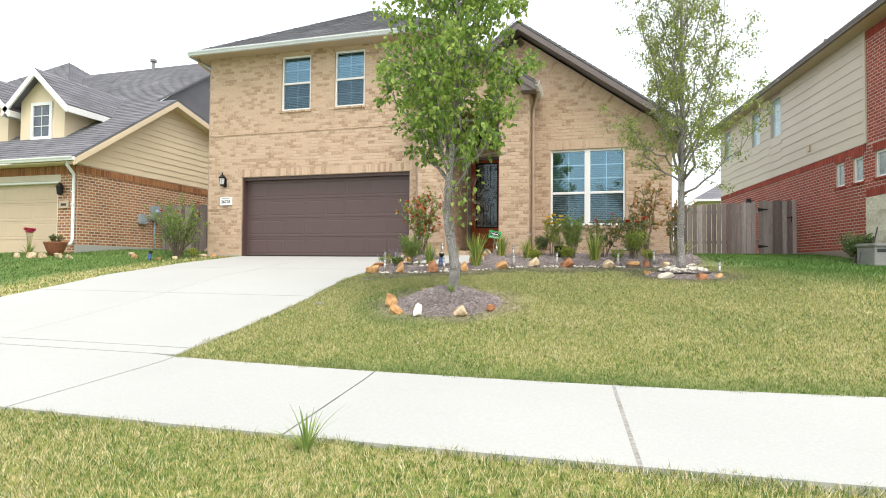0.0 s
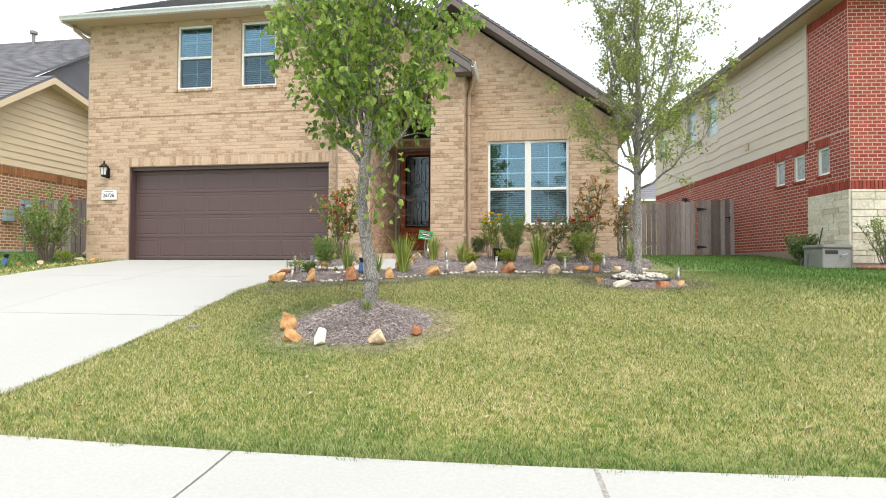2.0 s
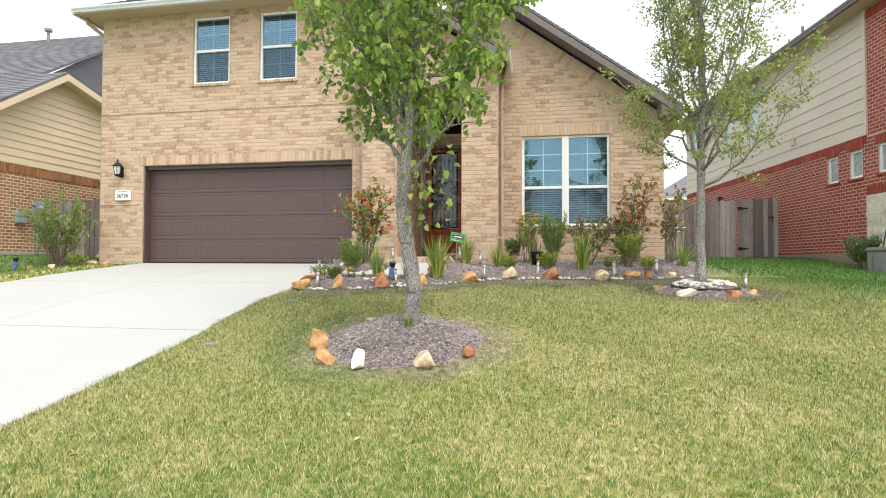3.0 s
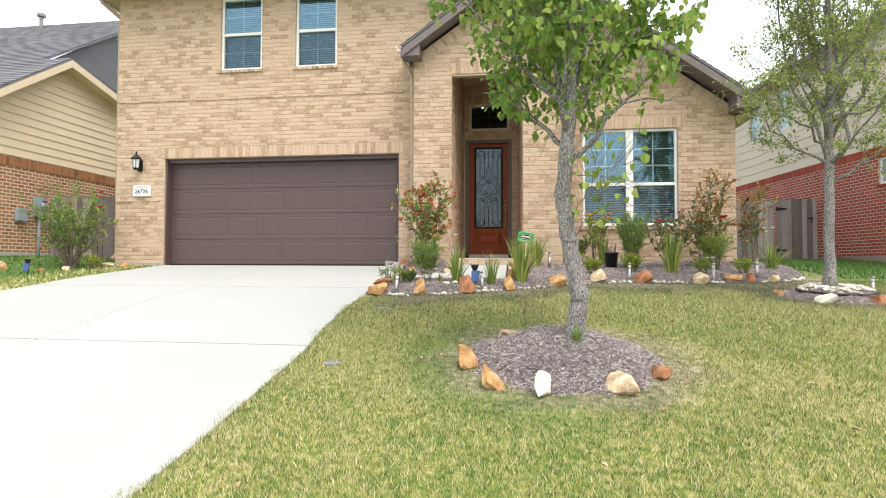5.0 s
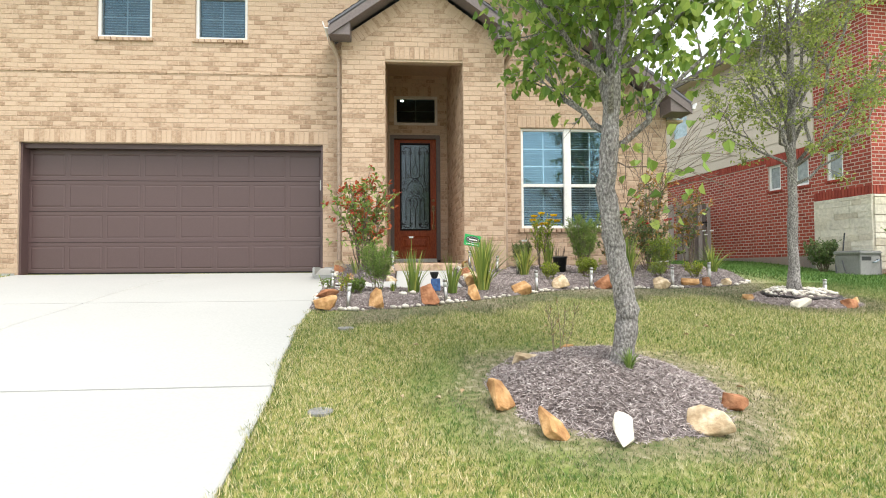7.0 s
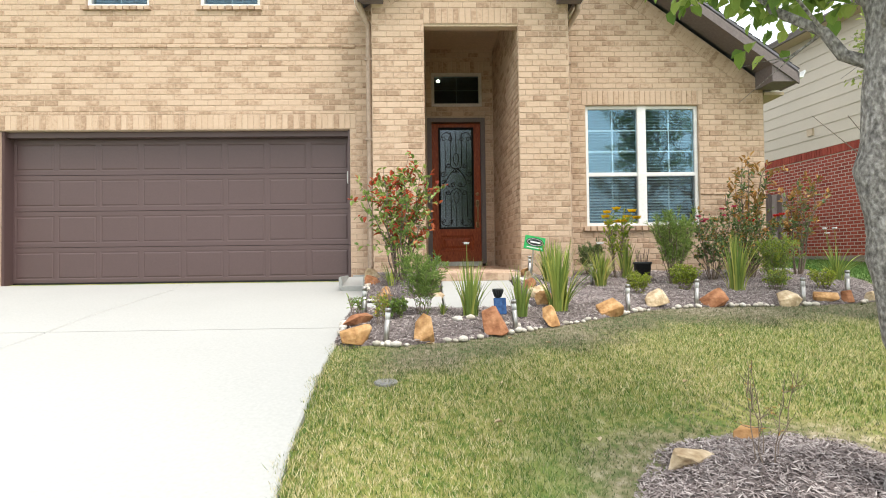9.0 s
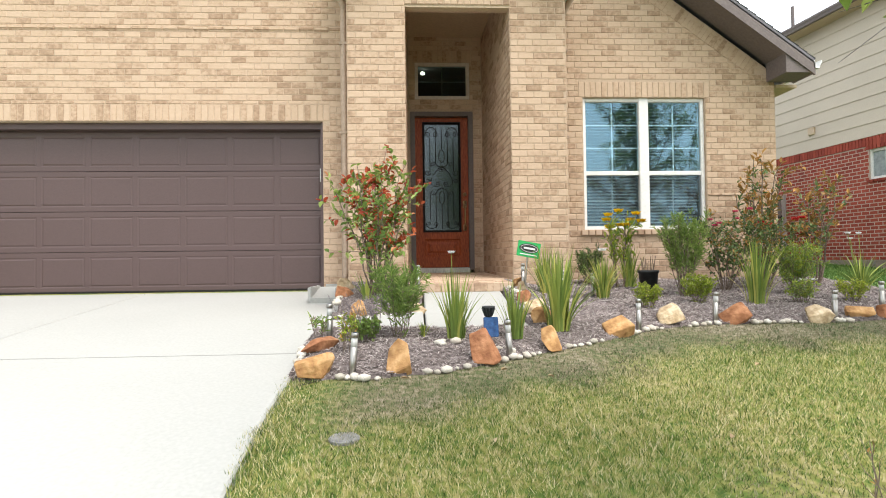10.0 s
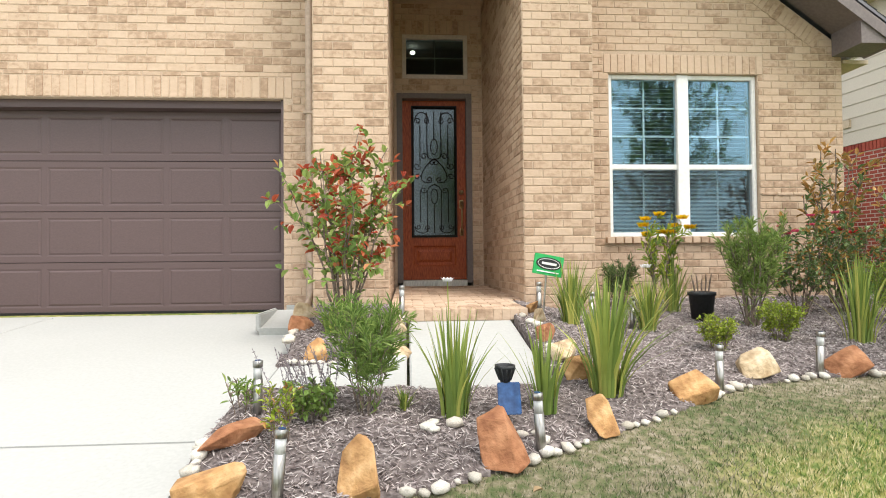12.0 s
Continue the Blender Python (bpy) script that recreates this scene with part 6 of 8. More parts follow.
solid("garden_bed", bed_mesh(in_bed, mulch_height, -4.0, 2.4, 9.5, 13.65, 0.025), M_MULCH, "raised garden bed covered in shredded brown mulch", "garden bed", kind="structure", smooth=True)
solid("mulch", chips(in_bed, mulch_height, -4.0, 2.4, 9.55, 13.6, 110000, 5), M_CHIP, "loose grey-brown shredded bark mulch", "mulch", kind="stuff")
T1, T2 = (-1.72, 7.36), (1.64, 9.97)


def in_ring1(x, y):
    a = math.atan2(y - T1[1], x - T1[0])
    return math.hypot(x - T1[0], y - T1[1]) < 0.76 + 0.05 * nz((math.cos(a) * 2, math.sin(a) * 2, 1))


def ring1_height(x, y):
    d = math.hypot(x - T1[0], y - T1[1])
    return height(x, y) - 0.01 + 0.20 * ease(0.80, 0.15, d) + 0.02 * nz((x * 6, y * 6, 0)) + 0.008 * nz((x * 19, y * 19, 3))


def in_ring2(x, y):
    return math.hypot(x - T2[0], (y - T2[1]) * 1.1) < 0.62 + 0.05 * nz((x * 3, y * 3, 5))


def ring2_height(x, y):
    d = math.hypot(x - T2[0], y - T2[1])
    return height(x, y) - 0.01 + 0.13 * ease(0.66, 0.2, d) + 0.015 * nz((x * 7, y * 7, 2))


for nm, inside, top, c, cnt in (("tree_bed", in_ring1, ring1_height, T1, 34000), ("tree_bed", in_ring2, ring2_height, T2, 8000)):
    solid(nm, bed_mesh(inside, top, c[0] - 0.9, c[0] + 0.9, c[1] - 0.9, c[1] + 0.9, 0.025), M_MULCH, "round mulched mound at the foot of a tree", "tree bed", kind="structure", smooth=True)
    solid("mulch", chips(inside, top, c[0] - 0.85, c[0] + 0.85, c[1] - 0.85, c[1] + 0.85, cnt, 8), M_CHIP, "loose shredded bark mulch on a mound", "mulch", kind="stuff")


def rock(x, y, size, yaw, tilt, material, label, zoff=0.0, seed=0, ground_at=None, group="bed edging rocks", pointed=0.0, lean=0):
    """A split stone: an angular lump with broken flat faces and worn edges."""
    size = tuple(0.84 * q for q in size)
    r = random.Random(seed * 7 + 3)
    bm = bmesh.new()
    for i in range(15):
        c = Vector((r.uniform(-1, 1), r.uniform(-1, 1), r.uniform(-1, 1)))
        c = c / (abs(c.x) ** 7 + abs(c.y) ** 7 + abs(c.z) ** 7) ** (1 / 7) * r.uniform(0.86, 1.0)
        if pointed:
            f = 1 - pointed * (c.z * 0.5 + 0.5)
            c.x *= f
            c.y *= f
        bm.verts.new(c)
    done = bmesh.ops.convex_hull(bm, input=bm.verts[:])
    bmesh.ops.delete(bm, geom=[v for v in bm.verts if not v.link_faces], context="VERTS")
    bmesh.ops.bevel(bm, geom=bm.edges[:], offset=0.045, segments=1, affect="EDGES")
    o = Vector((seed * 3.7, seed * 1.3, seed * 2.1))
    bmesh.ops.triangulate(bm, faces=bm.faces[:])
    bmesh.ops.subdivide_edges(bm, edges=bm.edges[:], cuts=1, use_grid_fill=True)
    for v in bm.verts:
        c = v.co * (1 + 0.035 * noise.noise(v.co * 2.4 + o) + 0.025 * noise.noise(v.co * 6 + o))
        v.co = (c.x * size[0] * 0.5, c.y * size[1] * 0.5, c.z * size[2] * 0.5)
    m = Mesh().take(bm)
    g = (ground_at or mulch_height)(x, y)
    ob = tagged(new("rock", m.data("rock", material)), label, "rock", group)
    ob.matrix_world = pose(x, y, g + size[2] * 0.27 + zoff, tilt, lean, yaw)
    return ob


O, R_, C = (M_ROCK, "rough orange sandstone rock on the bed's edge"), (M_ROCKR, "reddish-brown sandstone rock on the bed's edge"), (M_ROCKC, "pale cream limestone rock on the bed's edge")
ROCKS = [  # x, y, size, yaw, tilt, stone, point, lean
    (-3.84, 9.77, (0.40, 0.19, 0.20), 28, -10, O, 0.15, -14), (-3.86, 10.10, (0.40, 0.15, 0.13), 52, 15, R_, 0.1, -8), (-3.30, 9.80, (0.29, 0.17, 0.33), -8, -22, O, 0.5, -8),
    (-2.72, 10.01, (0.24, 0.14, 0.36), -18, -22, R_, 0.15, -22), (-2.19, 10.30, (0.21, 0.16, 0.27), 8, -18, O, 0.35, -10), (-1.53, 10.66, (0.32, 0.18, 0.25), -14, -24, O, 0.12, -24),
    (-0.94, 11.00, (0.31, 0.17, 0.25), -12, -26, C, 0.15, -24), (-0.32, 11.03, (0.36, 0.15, 0.24), -14, -22, R_, 0.15, -30), (0.45, 11.02, (0.31, 0.17, 0.26), -10, -24, C, 0.25, -20),
    (0.92, 11.12, (0.32, 0.16, 0.18), -20, -18, O, 0.1, -10), (1.16, 11.12, (0.2, 0.16, 0.18), 10, -10, R_, 0.2, 0), (1.5, 11.22, (0.24, 0.16, 0.14), 25, -10, C, 0.1, 0),
    (-2.10, 10.86, (0.30, 0.18, 0.20), 42, -14, O, 0.1, 10), (-2.09, 11.22, (0.32, 0.2, 0.19), 50, -12, C, 0.1, 12), (-2.12, 11.62, (0.26, 0.18, 0.16), 70, -8, R_, 0.1, 0),
    (-2.07, 12.02, (0.30, 0.17, 0.18), 60, -8, C, 0.1, 10), (-2.04, 12.34, (0.26, 0.16, 0.18), 70, 0, O, 0.1, 0), (-3.74, 11.52, (0.24, 0.15, 0.25), 5, -16, O, 0.45, 0),
    (-3.94, 12.30, (0.36, 0.15, 0.18), 40, -18, C, 0.05, 10), (-3.92, 11.95, (0.32, 0.13, 0.18), 62, -12, R_, 0.1, 8), (-3.19, 11.92, (0.34, 0.15, 0.18), 118, 10, C, 0.1, -8), (-3.17, 11.54, (0.28, 0.15, 0.15), 112, 8, C, 0.1, -8),
]
for i, (x, y, sz, yaw, tilt, (mt, lb_), pt_, ln_) in enumerate(ROCKS):
    rock(x, y, sz, yaw, tilt, mt, lb_, 0, i + 1, pointed=pt_, lean=ln_)
RING = [(-2.44, 7.12, (0.30, 0.14, 0.26), 62, -32, O), (-2.23, 6.74, (0.27, 0.13, 0.27), 22, -36, O), (-1.90, 6.60, (0.15, 0.10, 0.27), -3, -26, (M_STONE, "white limestone block on the tree bed's edge")),
        (-1.37, 6.72, (0.33, 0.13, 0.25), -34, -36, C), (-1.06, 7.0, (0.20, 0.12, 0.15), -55, -20, (M_ROCKR, "brown sandstone rock on the tree bed's edge")), (-2.13, 7.80, (0.30, 0.16, 0.17), 30, 10, (M_ROCKC, "grey-cream rock on the tree bed's edge")),
        (-1.76, 8.02, (0.16, 0.1, 0.14), 150, 14, O)]
for i, (x, y, sz, yaw, tilt, (mt, lb_)) in enumerate(RING):
    rock(x, y, sz, yaw, tilt, mt, lb_.replace("the bed's edge", "the tree bed's edge"), 0, 40 + i, height, "tree bed rocks", 0.15, (24, 28, 6, -16, -20, 0, 0)[i])
for i, (x, y, sz, yaw, tilt, (mt, lb_)) in enumerate([(1.33, 9.50, (0.36, 0.16, 0.16), 0, -30, (M_STONE, "flat white stone slab by the tree")), (1.82, 9.48, (0.22, 0.16, 0.16), 20, -15, R_), (2.1, 9.75, (0.26, 0.14, 0.12), 50, -10, O), (1.08, 10.1, (0.2, 0.15, 0.12), 100, 0, O)]):
    rock(x, y, sz, yaw, tilt, mt, lb_.replace("the bed's edge", "the tree bed's edge"), 0, 60 + i, height, "tree bed rocks")
for i, (x, y, s_) in enumerate([(-10.25, 12.95, 0.3), (-9.9, 13.0, 0.24), (-9.65, 13.05, 0.2), (-10.5, 12.2, 0.26), (-10.75, 11.9, 0.22), (-11.4, 11.8, 0.28), (-11.8, 12.1, 0.26)]):
    rock(x, y, (s_, s_ * 0.7, s_ * 0.6), 40 * i, -10, O[0] if i % 3 else C[0], "tan rock on the rose bed's edge", 0, 80 + i, height, "rose bed rocks")

# white pebbles that line the bed, shared meshes
pebble_data = []
for k in range(5):
    bm = bmesh.new()
    bmesh.ops.create_icosphere(bm, subdivisions=1, radius=1)
    for v in bm.verts:
        v.co *= 1 + 0.38 * noise.noise(v.co * 1.3 + Vector((k * 5, 0, 0)))
    pebble_data.append(Mesh().take(bm).data("pebble", M_PEBBLE, True))
edging = thing("pebble_edging", "row of small white pebbles along the mulch bed", "pebbles", (-1.5, 10.5, 0.9))
pr = random.Random(21)
x = -3.98
while x < 2.05:
    if not any(abs(x - q[0]) < q[2][0] * 0.42 and abs(bed_front(x) - q[1]) < 0.3 for q in ROCKS[:12]):
        y = bed_front(x) - 0.01 + pr.uniform(-0.02, 0.02)
        s_ = pr.uniform(0.018, 0.04)
        piece("pebble", pr.choice(pebble_data), edging, pose(x, y, height(x, y) + s_ * 0.55, pr.uniform(-15, 15), pr.uniform(-15, 15), pr.uniform(0, 360)) @ Matrix.Diagonal((s_ * 1.25, s_, s_ * 0.75, 1)))
    x += pr.uniform(0.045, 0.085)
for _ in range(60):
    t = pr.uniform(0, 1)
    x, y = pr.choice([(-2.16 + pr.uniform(-0.02, 0.05), 11 + 1.3 * t), (-3.17, 11.7 + 0.6 * t), (-3.97, 11.7 + 0.3 * t), (-2.75 + 0.3 * pr.uniform(-1, 1), 10.15 + 0.1 * t), (-3.97, 9.9 + 0.2 * t), (-3.93 + 0.75 * t, 11.45), (-3.93 + 0.75 * t, 11.47)])
    s_ = pr.uniform(0.02, 0.045)
    piece("pebble", pr.choice(pebble_data), edging, pose(x, y, mulch_height(x, y) + s_ * 0.4, 0, 0, pr.uniform(0, 360)) @ Matrix.Diagonal((s_ * 1.25, s_, s_ * 0.75, 1)))
ring2 = thing("pebble_ring", "white pebbles ringing the slim tree's trunk", "pebbles", (T2[0], T2[1], 1))
for _ in range(210):
    a, r = pr.uniform(0, 6.283), 0.37 * pr.uniform(0.08, 1) ** 0.5
    x, y = T2[0] + r * math.cos(a), T2[1] + r * math.sin(a) * 0.9
    s_ = pr.uniform(0.015, 0.03)
    piece("pebble", pr.choice(pebble_data), ring2, pose(x, y, ring2_height(x, y) + s_ * 0.5, 0, 0, pr.uniform(0, 360)) @ Matrix.Diagonal((s_ * 1.25, s_, s_ * 0.75, 1)))
part("border", Mesh().tube([(T2[0] + 0.4 * math.cos(t * 0.2618), T2[1] + 0.37 * math.sin(t * 0.2618), ring2_height(T2[0] + 0.4 * math.cos(t * 0.2618), T2[1] + 0.37 * math.sin(t * 0.2618)) + 0.002) for t in range(25)], 0.02, 6), M_IRON, ring2, "black rubber edging ring")

# ---------------------------------------------------------------- garden lights, sign, pot


def path_light(x, y, lean=0.0, h=0.265, ground_at=mulch_height):
    g = ground_at(x, y)
    ob = thing("path_light", "small brushed-steel solar path light stuck in the ground", "path light", (x, y, g), "path lights along the bed")
    tl = math.tan(radians(lean))
    part("stem", Mesh().tube([(x, y, g - 0.04), (x + tl * h * 0.66, y, g + h * 0.66)], 0.023, 14), M_STEEL, ob, "", True)
    part("lens", Mesh().tube([(x + tl * h * 0.66, y, g + h * 0.66), (x + tl * h * 0.9, y, g + h * 0.9)], 0.021, 14), M_LENS, ob, "", True)
    part("cap", Mesh().tube([(x + tl * h * 0.88, y, g + h * 0.88), (x + tl * h * 0.99, y, g + h * 0.99), (x + tl * h, y, g + h)], [0.0245, 0.0245, 0.02], 14), M_STEEL, ob, "", True)
    part("solar_cell", Mesh().tube([(x + tl * h, y, g + h + 0.0005), (x + tl * h, y, g + h + 0.002)], 0.015, 10), M_CELL, ob)


M_LENS = surf("clear_plastic_lens", [(0.3, (0.55, 0.56, 0.56)), (0.7, (0.65, 0.66, 0.66))], 0.15, 90, 3, 0.1, stretch=(1, 1, 0.1))
M_CELL = surf("blue_solar_cell", [(0.3, (0.015, 0.05, 0.15)), (0.7, (0.03, 0.09, 0.24))], 0.22, 40, 3, 0.0, spec=0.6)
M_BLUE = surf("blue_plastic", [(0.3, (0.03, 0.09, 0.22)), (0.7, (0.045, 0.12, 0.28))], 0.35, 40, 3, 0.05)
M_BLACKP = surf("black_plastic", [(0.3, (0.018, 0.02, 0.022)), (0.7, (0.03, 0.034, 0.036))], 0.45, 40, 3, 0.05)
for x, y, le in ((-3.60, 9.76, 5), (-3.84, 10.42, 0), (-2.52, 10.10, -4), (-1.31, 10.77, 0), (-0.51, 11.02, 3), (0.64, 11.06, 0), (-3.16, 12.22, 0), (-1.95, 12.50, 0), (-1.26, 12.12, 0), (-1.55, 12.3, 2), (1.3, 11.3, 0)):
    path_light(x, y, le)
path_light(2.25, 10.35, 0, 0.2, height)


def spotlight(x, y, ground_at, label):
    g = ground_at(x, y)
    ob = thing("solar_spotlight", label, "solar spotlight", (x, y, g))
    part("spike", Mesh().tube([(x, y, g - 0.04), (x, y, g + 0.14)], [0.006, 0.01], 8), M_BLACKP, ob)
    part("panel", Mesh().bevel_box(-0.055, 0.055, -0.008, 0.008, -0.075, 0.075, 0.004, pose(x, y - 0.035, g + 0.11, -18, 0, 0)), M_CELL, ob, "blue solar panel")
    hm = Mesh().lathe(x - 0.012, y + 0.005, [(0.020, g + 0.165), (0.026, g + 0.19), (0.034, g + 0.205), (0.046, g + 0.245), (0.050, g + 0.248), (0.050, g + 0.262), (0.043, g + 0.262), (0.036, g + 0.235)], 20)
    for k in range(12):
        a = 0.5236 * k
        hm.tube([(x - 0.012 + 0.028 * math.cos(a), y + 0.005 + 0.028 * math.sin(a), g + 0.19), (x - 0.012 + 0.05 * math.cos(a), y + 0.005 + 0.05 * math.sin(a), g + 0.248)], 0.0035, 5)
    part("head", hm, M_BLACKP, ob, "ribbed dark lamp head", True)
    part("bracket", Mesh().tube([(x, y - 0.01, g + 0.13), (x, y, g + 0.2)], 0.012, 8), M_BLACKP, ob)
    return ob


spotlight(-2.63, 10.32, mulch_height, "blue solar spotlight on a spike in the mulch")
spotlight(-10.7, 11.6, height, "dark blue solar spotlight by the rose bush")
M_GREEN = surf("green_sign_print", [(0.3, (0.02, 0.36, 0.09)), (0.7, (0.03, 0.42, 0.12))], 0.4, 30, 2, 0.0, wear=0.08)
sg = thing("yard_sign", "small green yard sign with black oval on a metal stake", "yard sign", (-1.93, 12.25, 1.15))
ms = pose(-1.94, 12.2, 1.66, 0, 10, 12)
part("stake", Mesh().tube([(-1.99, 12.24, 1.1), (-1.95, 12.225, 1.62)], 0.008, 8), M_STEEL, sg)
part("board", Mesh().bevel_box(-0.135, 0.135, -0.006, 0.006, -0.085, 0.085, 0.003, ms), M_GREEN, sg)
oval = Mesh().hull([ms @ Vector((0.118 * math.cos(t * 0.2618), -0.0065, 0.052 * math.sin(t * 0.2618) + 0.012)) for t in range(24)], [ms @ Vector((0.118 * math.cos(t * 0.2618), -0.009, 0.052 * math.sin(t * 0.2618) + 0.012)) for t in range(24)])
part("oval", oval, M_BLACKP, sg)
ring = Mesh().tube([ms @ Vector((0.10 * math.cos(t * 0.2618), -0.0095, 0.040 * math.sin(t * 0.2618) + 0.012)) for t in range(25)], 0.0025, 5)
part("oval_outline", ring, M_WHITE, sg)
part("lettering_bar", Mesh().box(-0.065, 0.07, -0.0115, -0.0095, 0.002, 0.022, ms), M_WHITE, sg)
part("lettering_bar", Mesh().box(-0.1, 0.1, -0.0095, -0.0065, -0.062, -0.052, ms), M_WHITE, sg)
pot = thing("plant_pot", "black plastic nursery pot with bare twigs", "plant pot", (-0.53, 12.37, 1.15))
gp = mulch_height(-0.53, 12.37)
part("pot", Mesh().lathe(-0.53, 12.37, [(0.085, gp - 0.01), (0.108, gp + 0.22), (0.118, gp + 0.22), (0.118, gp + 0.25), (0.102, gp + 0.25), (0.098, gp + 0.2)], 20), M_BLACKP, pot, "", True)
tw = Mesh()
for i in range(12):
    a = i * 0.52
    tw.tube([(-0.53 + 0.05 * math.cos(a), 12.37 + 0.05 * math.sin(a), gp + 0.19), (-0.53 + 0.08 * math.cos(a), 12.37 + 0.08 * math.sin(a), gp + 0.37 + 0.04 * math.sin(i * 3))], 0.004, 5)
part("twigs", tw, M_TWIG, pot)
for x, y, lb_ in ((-3.53, 8.84, "round grey irrigation cap sunk in the lawn"), (-3.50, 7.10, "grey irrigation cap sunk in the grass")):
    m = Mesh().lathe(x, y, [(0.075, height(x, y) - 0.03), (0.075, height(x, y) + 0.004), (0.066, height(x, y) + 0.012), (0.02, height(x, y) + 0.014)], 18)
    solid("irrigation_cap", m, M_GREYPLASTIC, lb_, "irrigation cap", "irrigation caps")

# ---------------------------------------------------------------- foliage


def leaf(m, p, d, up, ln, w, fold=0.25):
    """One leaf from p along d: two folded halves meeting at the midrib."""
    d = d.normalized()
    s = d.cross(up)
    if s.length < 1e-3:
        s = d.cross(Vector((1, 0.2, 0)))
    s.normalize()
    n = s.cross(d)
    k = len(m.v)
    tip = p + d * ln - n * ln * 0.12
    for q in (p, p + d * ln * 0.35 + s * w * 0.5 + n * w * fold, p + d * ln * 0.72 + s * w * 0.38 + n * w * fold * 0.6, tip, p + d * ln * 0.72 - s * w * 0.38 + n * w * fold * 0.6, p + d * ln * 0.35 - s * w * 0.5 + n * w * fold):
        m.v.append(tuple(q))
    m.f += [(k, k + 1, k + 2, k + 3), (k, k + 3, k + 4, k + 5)]


def rvec(r, s=1.0):
    return Vector((r.uniform(-s, s), r.uniform(-s, s), r.uniform(-s, s)))


def bent(p0, p1, r, n=5, jitter=0.06, rise=0.0):
    """Points of a gently wandering branch that leaves p0 and ends at p1."""
    ln = (p1 - p0).length
    out = []
    for i in range(n + 1):
        t = i / n
        p = p0.lerp(p1, t) + Vector((0, 0, -rise * ln * math.sin(math.pi * t)))
        if 0 < i < n:
            p += rvec(r, jitter * ln)
        out.append(p)
    return out


M_LEAF1 = leafy("pear_leaves", [(0.25, (0.135, 0.235, 0.05)), (0.5, (0.255, 0.385, 0.08)), (0.75, (0.43, 0.53, 0.14))], 0.46)
M_LEAF2 = leafy("oak_leaves", [(0.25, (0.19, 0.25, 0.065)), (0.5, (0.32, 0.395, 0.105)), (0.75, (0.48, 0.53, 0.17))], 0.4)
M_IRIS = leafy("strap_leaves", [(0.25, (0.15, 0.23, 0.055)), (0.5, (0.28, 0.36, 0.085)), (0.66, (0.43, 0.46, 0.11)), (0.8, (0.62, 0.56, 0.17))], 0.36)
M_DARKLEAF = leafy("dark_glossy_leaves", [(0.25, (0.075, 0.135, 0.048)), (0.55, (0.145, 0.215, 0.075)), (0.8, (0.25, 0.32, 0.115))], 0.2, 0.35)
M_FINELEAF = leafy("fine_green_leaves", [(0.25, (0.15, 0.245, 0.06)), (0.55, (0.26, 0.37, 0.095)), (0.8, (0.42, 0.50, 0.16))], 0.34)
M_LIME = leafy("lime_leaves", [(0.25, (0.216, 0.297, 0.034)), (0.55, (0.351, 0.432, 0.054)), (0.8, (0.486, 0.513, 0.081))], 0.3)
M_REDLEAF = leafy("red_new_leaves", [(0.25, (0.36, 0.06, 0.035)), (0.55, (0.56, 0.135, 0.06)), (0.8, (0.58, 0.27, 0.11))], 0.36)
M_BRONZE = leafy("bronze_leaves", [(0.25, (0.20, 0.16, 0.05)), (0.55, (0.42, 0.22, 0.07)), (0.8, (0.55, 0.33, 0.10))], 0.25)
M_PURPLE = leafy("sage_spikes", [(0.25, (0.200, 0.170, 0.190)), (0.75, (0.340, 0.300, 0.320))], 0.2)
M_REDPETAL = leafy("red_petals", [(0.25, (0.500, 0.012, 0.020)), (0.75, (0.680, 0.050, 0.050))], 0.3)
M_PINKPETAL = leafy("pink_petals", [(0.25, (0.620, 0.050, 0.140)), (0.75, (0.720, 0.140, 0.240))], 0.3)
M_YELLOWPETAL = leafy("yellow_petals", [(0.25, (0.82, 0.52, 0.012)), (0.75, (0.86, 0.66, 0.03))], 0.3)
M_WHITEPETAL = leafy("white_petals", [(0.25, (0.750, 0.740, 0.780)), (0.75, (0.850, 0.850, 0.850))], 0.3)


def flower(m, p, r, size, petals=6, layers=2):
    for l_ in range(layers):
        for i in range(petals):
            a = 6.283 * (i + 0.5 * l_) / petals + r.uniform(-0.2, 0.2)
            d = Vector((math.cos(a), math.sin(a), 0.75 + 0.6 * l_))
            leaf(m, p, d, Vector((0, 0, 1)), size * (1 - 0.3 * l_), size * 0.8, -0.3)


